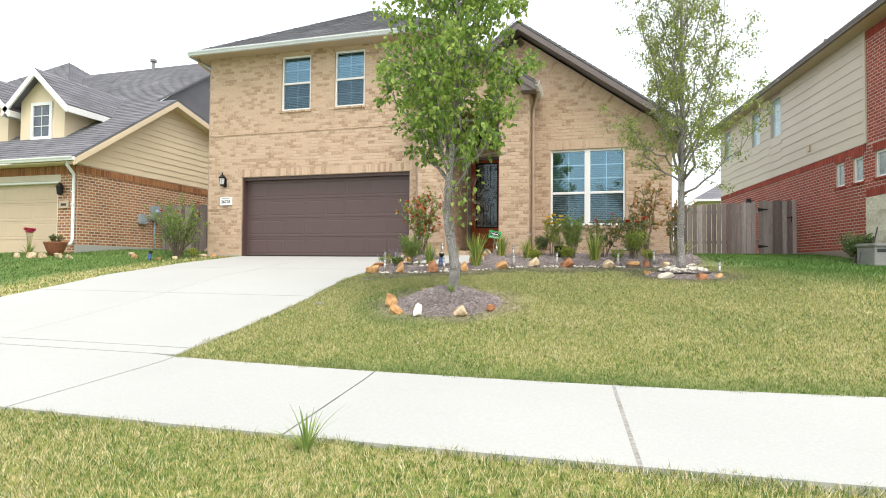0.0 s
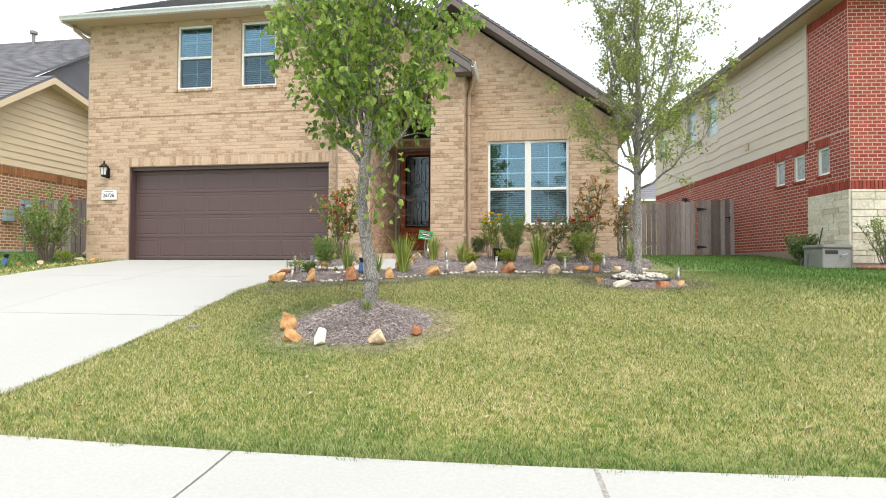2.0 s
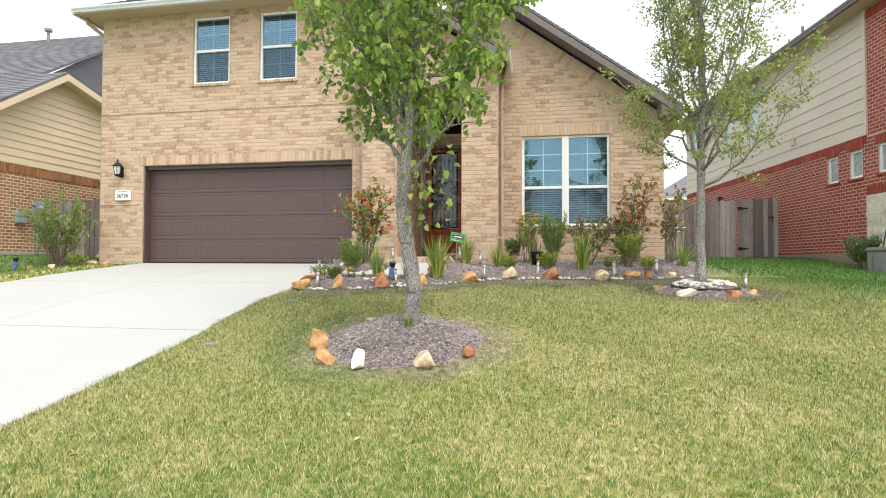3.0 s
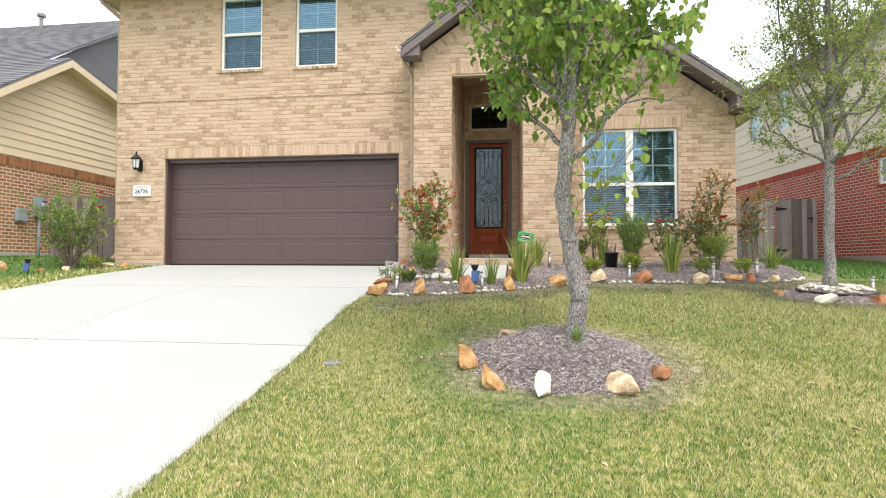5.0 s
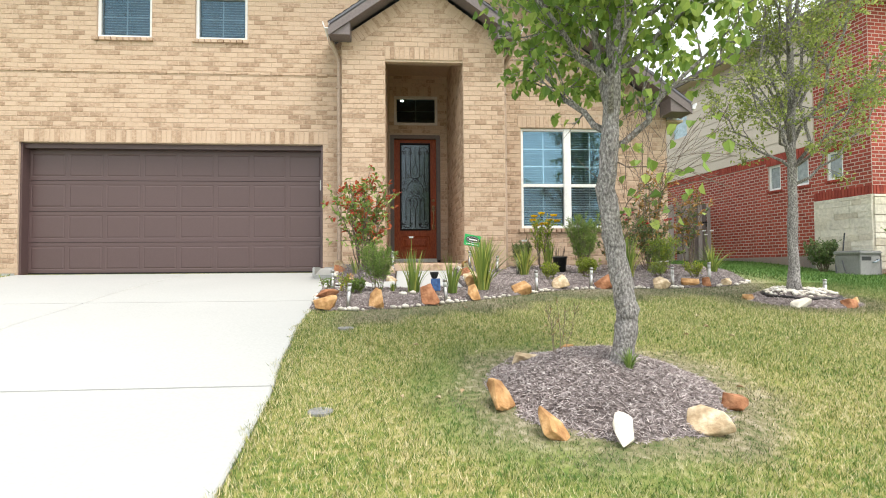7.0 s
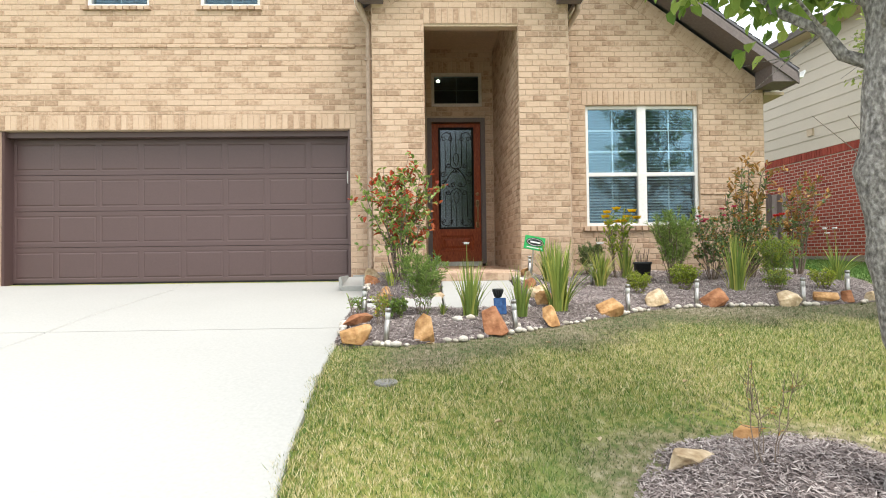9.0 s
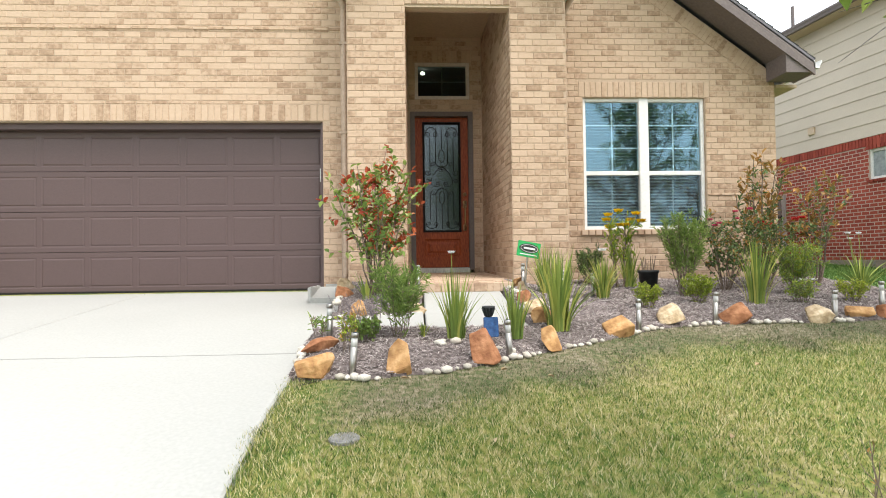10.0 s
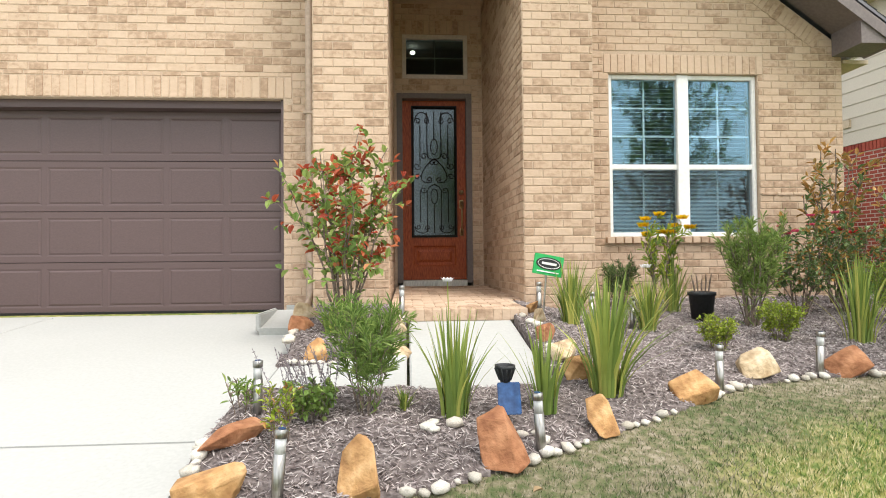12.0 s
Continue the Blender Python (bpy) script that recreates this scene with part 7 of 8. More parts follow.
def tree(label, base, trunk, tr_r, limbs, crown, leaf_count, leaf_len, leaf_w, leaf_mat, seed, spread=0.10, twig_n=5, droop=0.35, sub=6):
    """limbs: (height on trunk, end point, radius). crown(p) accepts leaf places."""
    r = random.Random(seed)
    ob = thing("tree", label, "tree", base, "young lawn trees")
    tp = [Vector(p) for p in trunk]
    fine = []
    for a, b in zip(tp, tp[1:]):
        fine += [a.lerp(b, k / 4) + rvec(r, 0.006) for k in range(4)]
    fine.append(tp[-1])
    rad = [tr_r * (1 - 0.8 * (p.z - fine[0].z) / (fine[-1].z - fine[0].z)) * (1.5 if i == 0 else 1.15 if i == 1 else 1 + 0.05 * math.sin(i * 1.7)) for i, p in enumerate(fine)]
    part("trunk", Mesh().tube(fine, rad, 14), M_BARK, ob, "grey-brown trunk", True)
    lv = Mesh()
    tips = []
    for z, end, lr in limbs:
        i = min(range(len(fine)), key=lambda k: abs(fine[k].z - z))
        p0, p1 = fine[i], Vector(end)
        pts = bent(p0, p1, r, 7, 0.035, 0.10)
        m = Mesh().tube(pts, [lr * (1 - 0.85 * k / 7) for k in range(8)], 7)
        for k in range(2, 8):
            for _ in range(max(1, sub // 3)):
                q = pts[k] if k < 8 else pts[-1]
                d = (p1 - p0).normalized() * 0.6 + rvec(r, 0.9)
                d.z += 0.25
                ln = r.uniform(0.25, 0.6) * (1.15 - 0.06 * k)
                e = q + d.normalized() * ln
                tw = bent(q, e, r, 3, 0.06)
                m.tube(tw, [lr * 0.3, lr * 0.22, lr * 0.15, 0.0015], 5, False)
                tips.append(tw)
                for _ in range(twig_n - 3):
                    e2 = tw[2] + (d.normalized() + rvec(r, 0.8)).normalized() * r.uniform(0.12, 0.32)
                    t2 = bent(tw[r.choice((1, 2))], e2, r, 2, 0.05)
                    m.tube(t2, [lr * 0.14, 0.002, 0.001], 4, False)
                    tips.append(t2)
        part("limb", m, M_BARK if lr > 0.012 else M_TWIG, ob, "", True)
    placed = 0
    while placed < leaf_count:
        tw = r.choice(tips)
        k = r.randrange(len(tw) - 1)
        p = tw[k].lerp(tw[k + 1], r.random())
        off = rvec(r, spread)
        d = off + rvec(r, 0.4) + Vector((0, 0, -droop))
        p = p + off * 0.7
        if not crown(p, r):
            placed += 0.2
            continue
        s_ = r.uniform(0.7, 1.2)
        leaf(lv, p, d if d.length > 0.01 else Vector((1, 0, 0)), rvec(r, 1) + Vector((0, 0, 1.2)), leaf_len * s_, leaf_w * s_)
        placed += 1
    tagged(part("crown", lv, leaf_mat, ob, "crown of leaves with gaps"), kind="stuff")
    return ob


r1 = random.Random(31)
limbs1 = []
for i in range(26):
    z = 2.05 + 2.6 * (i / 25) ** 1.1
    a = i * 2.4 + r1.uniform(-0.3, 0.3)
    top = z + r1.uniform(0.75, 1.35) * (1 - 0.25 * i / 25)
    rad = (0.62 + 0.42 * math.sin(min(1, (top - 2.2) / 1.7) * math.pi / 2)) * (1 - 0.75 * max(0, (top - 4.2) / 1.9)) * r1.uniform(0.75, 1.0)
    limbs1.append((z, (-1.66 + rad * math.cos(a), 7.3 + rad * math.sin(a), top), 0.026 * (1 - 0.5 * i / 25)))
limbs1.append((2.15, (-1.26, 7.25, 5.3), 0.035))
limbs1.append((2.25, (-2.06, 7.35, 5.2), 0.032))
limbs1.append((1.95, (-1.38, 7.0, 1.9), 0.006))
limbs1.append((1.55, (-1.46, 7.1, 1.9), 0.006))
limbs1.append((1.35, (-1.5, 7.08, 1.65), 0.005))


def crown1(p, r):
    if p.z < 2.3 + 0.2 * noise.noise(p * 1.7):
        return p.y < 7.4 and r.random() < 0.035
    c = math.hypot(p.x + 1.66, p.y - 7.3)
    lim = (0.55 + 0.62 * ease(2.0, 3.6, p.z)) * (1 - 0.8 * ease(4.4, 6.1, p.z))
    return c < lim * (1.02 + 0.15 * noise.noise(p * 2.2))


tree("young broad-leaved tree with dense bright green oval crown", (-1.64, 7.3, 0.6), [(-1.65, 7.27, 0.5), (-1.60, 7.27, 0.83), (-1.59, 7.27, 0.97), (-1.63, 7.27, 1.17), (-1.68, 7.27, 1.45), (-1.715, 7.27, 1.75), (-1.685, 7.27, 2.1), (-1.65, 7.28, 2.5), (-1.62, 7.3, 3.2), (-1.60, 7.3, 4.4), (-1.60, 7.3, 5.6)], 0.075, limbs1, crown1, 9000, 0.071, 0.056, M_LEAF1, 32, 0.11, 5, 0.4)
r2 = random.Random(41)
limbs2 = []
for i in range(26):
    z = 2.25 + 2.9 * (i / 25)
    a = i * 2.4 + r2.uniform(-0.4, 0.4)
    reach = (1.5 - 0.9 * (i / 25)) * r2.uniform(0.7, 1.05)
    if math.cos(a) < 0.3 and math.sin(a) > -0.2:
        reach *= 0.6
    rise = r2.uniform(0.5, 0.95) + 0.9 * (i / 25) + (0.5 if i % 3 == 0 else 0)
    limbs2.append((z, (1.62 + reach * math.cos(a), 10.02 + reach * math.sin(a), z + rise), 0.02 * (1 - 0.4 * i / 25)))
for i in range(6):
    a = i * 1.05 + 0.3
    limbs2.append((2.3 + 0.08 * i, (1.62 + 0.75 * math.cos(a), 10.02 + 0.75 * math.sin(a), 5.6 + 0.3 * math.sin(i * 2.0)), 0.026))
tree("slim young tree with sparse small leaves and many fine twigs", (1.6, 10.02, 0.95), [(1.6, 10.02, 0.90), (1.6, 10.02, 1.6), (1.61, 10.02, 2.4), (1.63, 10.02, 3.4), (1.62, 10.0, 4.8), (1.62, 10.0, 6.6)], 0.062, limbs2, lambda p, r: p.z > 2.0 and r.random() < 1.3 - 0.15 * (p.z - 2), 19000, 0.045, 0.024, M_LEAF2, 42, 0.07, 7, 0.1, 7)


def strap_plant(label, x, y, h, n, spread, seed, mat=M_IRIS, flowers=0, petal=M_WHITEPETAL, ground_at=mulch_height, wide=0.0095, fsize=0.04, fh=1.1):
    """A clump of sword leaves, each a tapering folded strip that arches outward."""
    r = random.Random(seed)
    g = ground_at(x, y) - 0.01
    ob = thing("strap_leaf_plant", label, "garden plant", (x, y, g), "strap-leaved clumps")
    m = Mesh()
    for i in range(n):
        a = r.uniform(0, 6.283)
        rr = r.uniform(0, 1) ** 0.7
        base = Vector((x + 0.13 * min(1, h) * rr * math.cos(a), y + 0.13 * min(1, h) * rr * math.sin(a), g))
        out = Vector((math.cos(a), math.sin(a), 0))
        side = Vector((-math.sin(a), math.cos(a), 0))
        hh, lean = h * r.uniform(0.5, 1.05), spread * rr * r.uniform(0.2, 1.35)
        w = wide * r.uniform(0.7, 1.2)
        k = len(m.v)
        seg = 5
        for j in range(seg + 1):
            t = j / seg
            c = base + out * (lean * t ** 1.8) + Vector((0, 0, hh * (t - 0.25 * (lean / h) * t * t)))
            ww = w * (1 - t ** 2.2) + 0.0008
            m.v += [tuple(c - side * ww), tuple(c + out * ww * 0.35), tuple(c + side * ww)]
        for j in range(seg):
            b = k + 3 * j
            m.f += [(b, b + 1, b + 4, b + 3), (b + 1, b + 2, b + 5, b + 4)]
    tagged(part("foliage", m, mat, ob), kind="stuff")
    if flowers:
        st = Mesh()
        for i in range(flowers):
            a = r.uniform(0, 6.283)
            p = Vector((x + 0.3 * spread * math.cos(a), y + 0.3 * spread * math.sin(a), g + h * fh * r.uniform(0.92, 1.08)))
            st.tube([Vector((x, y, g)), Vector((x, y, g)).lerp(p, 0.5) + rvec(r, 0.01), p], 0.003, 5, False)
            fl = Mesh()
            flower(fl, p, r, fsize)
            part("flower", fl, petal, ob)
        part("flower_stalk", st, mat, ob)
    return ob


def shrub(label, x, y, h, w, stems, leaves, ll_, lw, mat, seed, tips=None, tip_share=0.0, ground_at=mulch_height, upright=0.5, blooms=0, petal=None, bsize=0.035, bare=0.15, name="shrub", thin=1.0):
    """Stems with side twigs, leaves along them; the outermost leaves may take a second colour; blooms on some tips."""
    r = random.Random(seed)
    g = ground_at(x, y) - 0.01
    ob = thing(name, label, "shrub", (x, y, g))
    sm, lv, tp, fl = Mesh(), Mesh(), Mesh(), Mesh()
    ways = []
    for i in range(stems):
        a, rr = 6.283 * i / stems + r.uniform(-0.4, 0.4), r.uniform(0.35, 1.0)
        hh = h * r.uniform(0.7, 1.0) * (1.08 - 0.3 * rr * (1 - upright))
        p0 = Vector((x + 0.04 * math.cos(a), y + 0.04 * math.sin(a), g))
        p1 = Vector((x + w / 2 * rr * math.cos(a), y + w / 2 * rr * math.sin(a), g + hh))
        pts = bent(p0, p1, r, 6, 0.03, -0.06)
        sm.tube(pts, [thin * (0.009 * h * (1 - 0.8 * k / 6) + 0.0015) for k in range(7)], 5, False)
        ways.append(pts)
        for k in range(2, 6):
            for _ in range(2):
                e = pts[k] + (rvec(r, 1) + Vector((0, 0, 0.35 + upright))).normalized() * h * r.uniform(0.12, 0.26)
                t2 = bent(pts[k], e, r, 3, 0.05)
                sm.tube(t2, [thin * (0.004 * h + 0.001), thin * 0.003, thin * 0.002, 0.001], 4, False)
                ways.append(t2)
    for i in range(leaves):
        wy = r.choice(ways)
        t = r.random() ** 0.75
        k = min(int(t * (len(wy) - 1)), len(wy) - 2)
        p = wy[k].lerp(wy[k + 1], r.random())
        if p.z < g + bare * h:
            continue
        d = (wy[k + 1] - wy[k]).normalized() * upright + rvec(r, 0.75)
        end = k >= len(wy) - 3 and p.z > g + 0.3 * h
        s_ = r.uniform(0.7, 1.2)
        leaf(tp if end and tips and r.random() < tip_share else lv, p, d, Vector((0, 0, 1)) + rvec(r, 0.5), ll_ * s_, lw * s_)
    part("branchwork", sm, M_TWIG, ob)
    tagged(part("foliage", lv, mat, ob), kind="stuff")
    if tips:
        tagged(part("new_growth", tp, tips, ob, "coloured new leaves at the shoot tips"), kind="stuff")
    high = sorted(ways, key=lambda q: -q[-1].z)[:max(8, len(ways) // 3)]
    for i in range(blooms):
        wy = r.choice(high)
        one = Mesh()
        flower(one, wy[-1] + Vector((0, 0, 0.01)), r, bsize, 7, 3)
        part("flower", one, petal, ob)
    return ob


strap_plant("upright green strap-leaved clump with a white flower", -2.89, 10.36, 0.54, 62, 0.20, 1, flowers=1, fh=1.25)
strap_plant("short green strap-leaved clump in mulch", -2.43, 10.42, 0.48, 46, 0.17, 2)
strap_plant("large yellow-green strap-leaved clump beside rocks", -2.03, 10.64, 0.70, 90, 0.32, 3, wide=0.013)
strap_plant("dense green strap-leaved clump behind a larger one", -1.78, 12.12, 0.56, 110, 0.24, 4, wide=0.008)
strap_plant("olive-green arching clump with a white flower", -1.19, 11.98, 0.48, 110, 0.34, 44, wide=0.008, flowers=1, fh=1.15, fsize=0.06)
strap_plant("strap-leaved clump under the window", -0.60, 12.77, 0.56, 60, 0.22, 5)
shrub("tall leafy plant with yellow flowers under the window", -0.70, 12.78, 0.84, 0.46, 8, 420, 0.075, 0.022, M_LIME, 45, M_FINELEAF, 0.4, upright=0.9, blooms=16, petal=M_YELLOWPETAL, bsize=0.075, bare=0.35)
strap_plant("tall green strap-leaved clump before roses", 0.20, 11.52, 0.68, 80, 0.26, 6)
strap_plant("arching strap-leaved clump with white flowers", 1.90, 12.25, 0.5, 60, 0.42, 7, flowers=3, fh=1.3)
strap_plant("small broad-leaved arching clump by rocks", -3.69, 11.86, 0.34, 9, 0.22, 8, wide=0.02)
strap_plant("low yellow-green grass tuft in mulch", -3.13, 10.44, 0.13, 40, 0.09, 46, wide=0.005)
strap_plant("coarse green weed tuft in the lawn strip", -1.27, 2.78, 0.26, 30, 0.26, 9, ground_at=height, wide=0.006, mat=M_FINELEAF)
shrub("tall shrub with green leaves and bright red shoot tips", -3.60, 12.04, 1.52, 0.95, 15, 1500, 0.078, 0.042, M_FINELEAF, 11, M_REDLEAF, 0.46, upright=0.35, bare=0.02, thin=0.7)
shrub("bushy fine-leaved green shrub", -3.31, 10.40, 0.52, 0.44, 20, 2400, 0.06, 0.0055, M_FINELEAF, 12, upright=1.0, bare=0.02, thin=0.35)
shrub("low green herb with grey-purple flower spikes", -3.57, 10.36, 0.20, 0.32, 14, 520, 0.035, 0.024, M_FINELEAF, 13, upright=0.4, bare=0.0, thin=0.6)
spk = thing("herb_spikes", "grey-purple seed spikes of a sage plant", "garden plant", (-3.6, 10.36, 0.95))
sp = Mesh()
sr = random.Random(14)
for i in range(34):
    p0 = Vector((-3.58 + sr.uniform(-0.14, 0.12), 10.37 + sr.uniform(-0.1, 0.1), mulch_height(-3.58, 10.37) + 0.08))
    p1 = p0 + Vector((sr.uniform(-0.14, 0.06), sr.uniform(-0.05, 0.05), sr.uniform(0.16, 0.28)))
    sp.tube([p0, p1], 0.0013, 4, False)
    for k in range(8):
        q = p0.lerp(p1, 0.4 + 0.075 * k)
        for _ in range(3):
            leaf(sp, q, rvec(sr, 1) + Vector((0, 0, 0.6)), Vector((0, 0, 1)), 0.011, 0.006)
part("spikes", sp, M_PURPLE, spk)
shrub("yellow-green low plant beside a path light", -3.66, 10.08, 0.26, 0.18, 9, 260, 0.03, 0.012, M_LIME, 15, M_BRONZE, 0.3, upright=0.8, bare=0.0, thin=0.6)
shrub("small weedy plant at the driveway edge", -3.92, 10.44, 0.18, 0.16, 5, 70, 0.055, 0.014, M_FINELEAF, 16, upright=0.7, bare=0.0)
shrub("dark green bush against the brick", -0.98, 13.1, 0.46, 0.46, 18, 1700, 0.05, 0.008, M_DARKLEAF, 19, upright=0.8, bare=0.02, thin=0.6)
shrub("upright feathery green shrub under the window", -0.26, 12.08, 0.80, 0.54, 24, 3600, 0.065, 0.007, M_FINELEAF, 20, upright=1.1, bare=0.0, thin=0.6)
shrub("lime-green small rounded bush", -0.97, 11.37, 0.25, 0.27, 26, 1700, 0.022, 0.012, M_LIME, 21, upright=0.35, bare=0.0, thin=0.5)
shrub("lime-green rounded bush in mulch", -0.35, 11.60, 0.31, 0.38, 28, 2300, 0.024, 0.013, M_LIME, 22, upright=0.35, bare=0.0, thin=0.5)
shrub("lime-green small bush with pale flowers", 0.64, 11.5, 0.28, 0.32, 20, 1200, 0.024, 0.012, M_FINELEAF, 23, M_LIME, 0.6, upright=0.4, bare=0.0, blooms=2, petal=M_WHITEPETAL, bsize=0.04, thin=0.5)
shrub("lime-green low bush at the bed's end", 1.22, 11.55, 0.26, 0.34, 18, 1000, 0.025, 0.013, M_LIME, 24, upright=0.4, bare=0.0, thin=0.5)
shrub("rose bush with pink and red blooms", 0.40, 12.42, 1.0, 0.95, 14, 1700, 0.045, 0.026, M_DARKLEAF, 25, M_BRONZE, 0.3, upright=0.3, blooms=9, petal=M_PINKPETAL, bsize=0.045, bare=0.1, name="rose_bush", thin=0.6)
shrub("rose bush with red blooms", 1.02, 12.62, 0.95, 0.9, 14, 1500, 0.045, 0.026, M_DARKLEAF, 26, M_BRONZE, 0.35, upright=0.3, blooms=6, petal=M_REDPETAL, bsize=0.055, bare=0.1, name="rose_bush", thin=0.6)
shrub("tall thin shrub with bronze new leaves at the house corner", 1.30, 13.1, 1.6, 0.8, 6, 560, 0.085, 0.036, M_DARKLEAF, 27, M_BRONZE, 0.9, upright=0.7, bare=0.2)
shrub("tall bronze-tipped shrub beyond the house corner", 1.85, 12.9, 1.35, 0.6, 6, 440, 0.08, 0.036, M_DARKLEAF, 28, M_BRONZE, 0.9, upright=0.7, bare=0.2)
shrub("feathery bright green shrub at the bed's end", 1.0, 12.05, 0.56, 0.6, 22, 2400, 0.05, 0.009, M_FINELEAF, 29, M_LIME, 0.5, upright=0.7, bare=0.0, thin=0.6)
shrub("large rose bush with red blooms beside the house corner", -10.75, 12.6, 1.75, 1.6, 24, 4200, 0.06, 0.026, M_FINELEAF, 30, upright=0.2, blooms=6, petal=M_REDPETAL, bsize=0.06, bare=0.1, ground_at=height, name="rose_bush")
shrub("low yellow-green plant by the house corner", -10.25, 12.6, 0.32, 0.4, 12, 420, 0.04, 0.018, M_LIME, 31, upright=0.4, bare=0.0, ground_at=height)
shrub("dry thin-twigged seedling on the tree mound", -1.95, 7.55, 0.38, 0.36, 5, 40, 0.02, 0.006, M_BRONZE, 33, thin=0.5, upright=0.6, ground_at=ring1_height)
strap_plant("grass tuft at the tree's foot", -1.62, 7.18, 0.14, 60, 0.1, 34, mat=M_FINELEAF, ground_at=ring1_height, wide=0.004)

# things by the red brick house
pb = Vector((6.22, 15.25, 0))
shrub("dark green clipped bush against red brick", pb.x, pb.y, 0.8, 0.8, 24, 3200, 0.05, 0.028, M_DARKLEAF, 35, upright=0.3, bare=0.0, ground_at=height)
pc = Vector((7.3, 14.15, 0))
gc = height(pc.x, pc.y)
shrub("loose green shrub in an edged mulch bed", pc.x, pc.y, 1.15, 1.0, 16, 1100, 0.05, 0.026, M_FINELEAF, 36, upright=0.4, bare=0.12, ground_at=height)
solid("mulch_bed", Mesh().lathe(pc.x + 0.1, pc.y, [(0.54, gc - 0.05), (0.54, gc + 0.05), (0.48, gc + 0.07), (0.1, gc + 0.12)], 28), M_MULCH, "dark mulch bed under a loose shrub", "mulch bed", kind="structure")
solid("bed_edging", Mesh().tube([(pc.x + 0.1 + 0.56 * math.cos(t * 0.2244), pc.y + 0.56 * math.sin(t * 0.2244), gc + 0.03) for t in range(29)], 0.035, 8), M_ROCKR, "terracotta-red curved edging round a mulch bed", "bed edging", smooth=True)
pd_ = Vector((6.33, 14.48, 0))
gb = height(pd_.x, pd_.y)
box = thing("deck_box", "grey plastic storage box on the grass by the wall", "storage box", (pd_.x, pd_.y, gb))
mbx = pose(pd_.x, pd_.y, gb, 0, 0, 20)
part("body", Mesh().bevel_box(-0.36, 0.36, -0.24, 0.24, 0.0, 0.42, 0.02, mbx), M_GREYPLASTIC, box)
part("lid", Mesh().bevel_box(-0.385, 0.385, -0.265, 0.265, 0.42, 0.50, 0.025, mbx), M_GREYPLASTIC, box)
part("handle", Mesh().tube([mbx @ Vector(q) for q in ((0.06, -0.245, 0.26), (0.07, -0.29, 0.27), (0.2, -0.29, 0.31), (0.22, -0.245, 0.32))], 0.014, 8), M_METERGREY, box, "", True)
part("slot", Mesh().bevel_box(-0.3, 0.02, -0.243, -0.236, 0.30, 0.38, 0.003, mbx), M_BLACKP, box, "dark hose slot")
for q in (-0.37, 0.33):
    part("corner_post", Mesh().bevel_box(q, q + 0.04, -0.25, -0.21, 0.0, 0.42, 0.01, mbx), M_GREYPLASTIC, box)
part("plinth", Mesh().bevel_box(-0.37, 0.37, -0.25, 0.25, 0.0, 0.06, 0.012, mbx), M_GREYPLASTIC, box)
hose = Mesh().tube([Vector((pd_.x - 0.42, pd_.y - 0.1, gb + 0.3)), Vector((pd_.x - 0.5, pd_.y - 0.25, gb + 0.12)), Vector((pd_.x - 0.6, pd_.y - 0.42, gb + 0.02)), Vector((pd_.x - 0.75, pd_.y - 0.4, gb + 0.02)), Vector((pd_.x - 0.62, pd_.y - 0.2, gb + 0.03)), Vector((pd_.x - 0.5, pd_.y - 0.02, gb + 0.2))], 0.013, 8)
solid("garden_hose", hose, M_BLACKP, "coiled dark garden hose beside the storage box", "garden hose", smooth=True)
solid("garden_tool", Mesh().tube([Vector((pd_.x - 0.1, pd_.y + 0.32, gb)), Vector((pd_.x + 0.16, pd_.y + 0.5, gb + 0.9))], 0.014, 8), M_BLACKP, "dark tool handle leaning on the wall", "garden tool")
ac = fR.at(8.9, 0, 0.12)
solid("utility_box", Mesh().bevel_box(ac.x - 0.08, ac.x + 0.08, ac.y - 0.14, ac.y + 0.14, 3.25, 3.62, 0.02), M_BLACKP, "small dark utility box on red brick above the fence", "utility box")

# pot and stones before the orange brick house
gw = height(-13.6, 11.4)
pw = thing("plant_pot", "terracotta bowl planted with low foliage", "plant pot", (-13.6, 11.4, gw))
M_TERRA = surf("terracotta", [(0.3, (0.24, 0.085, 0.045)), (0.7, (0.34, 0.13, 0.07))], 0.7, 30, 3, 0.2)
part("bowl", Mesh().lathe(-13.6, 11.4, [(0.14, gw - 0.02), (0.21, gw + 0.16), (0.27, gw + 0.32), (0.29, gw + 0.36), (0.25, gw + 0.36), (0.23, gw + 0.3)], 24), M_TERRA, pw, "", True)
shrub("low foliage planted in a terracotta bowl", -13.6, 11.4, 0.26, 0.5, 12, 400, 0.05, 0.024, M_DARKLEAF, 37, M_BRONZE, 0.3, upright=0.3, bare=0.0, ground_at=lambda x, y: gw + 0.30)
strap_plant("red lilies on tall stalks over strap leaves", -14.25, 11.2, 0.45, 36, 0.3, 38, flowers=12, petal=M_PINKPETAL, fh=1.5, fsize=0.09, ground_at=height)
for i in range(7):
    rock(-14.3 + 0.3 * i, 10.95 + 0.12 * math.sin(i * 2.0), (0.3, 0.16, 0.2), 30 * i, -20, M_ROCKC, "pale stone round the lily bed", 0, 100 + i, height, "lily bed stones")

# ---------------------------------------------------------------- lawn grass


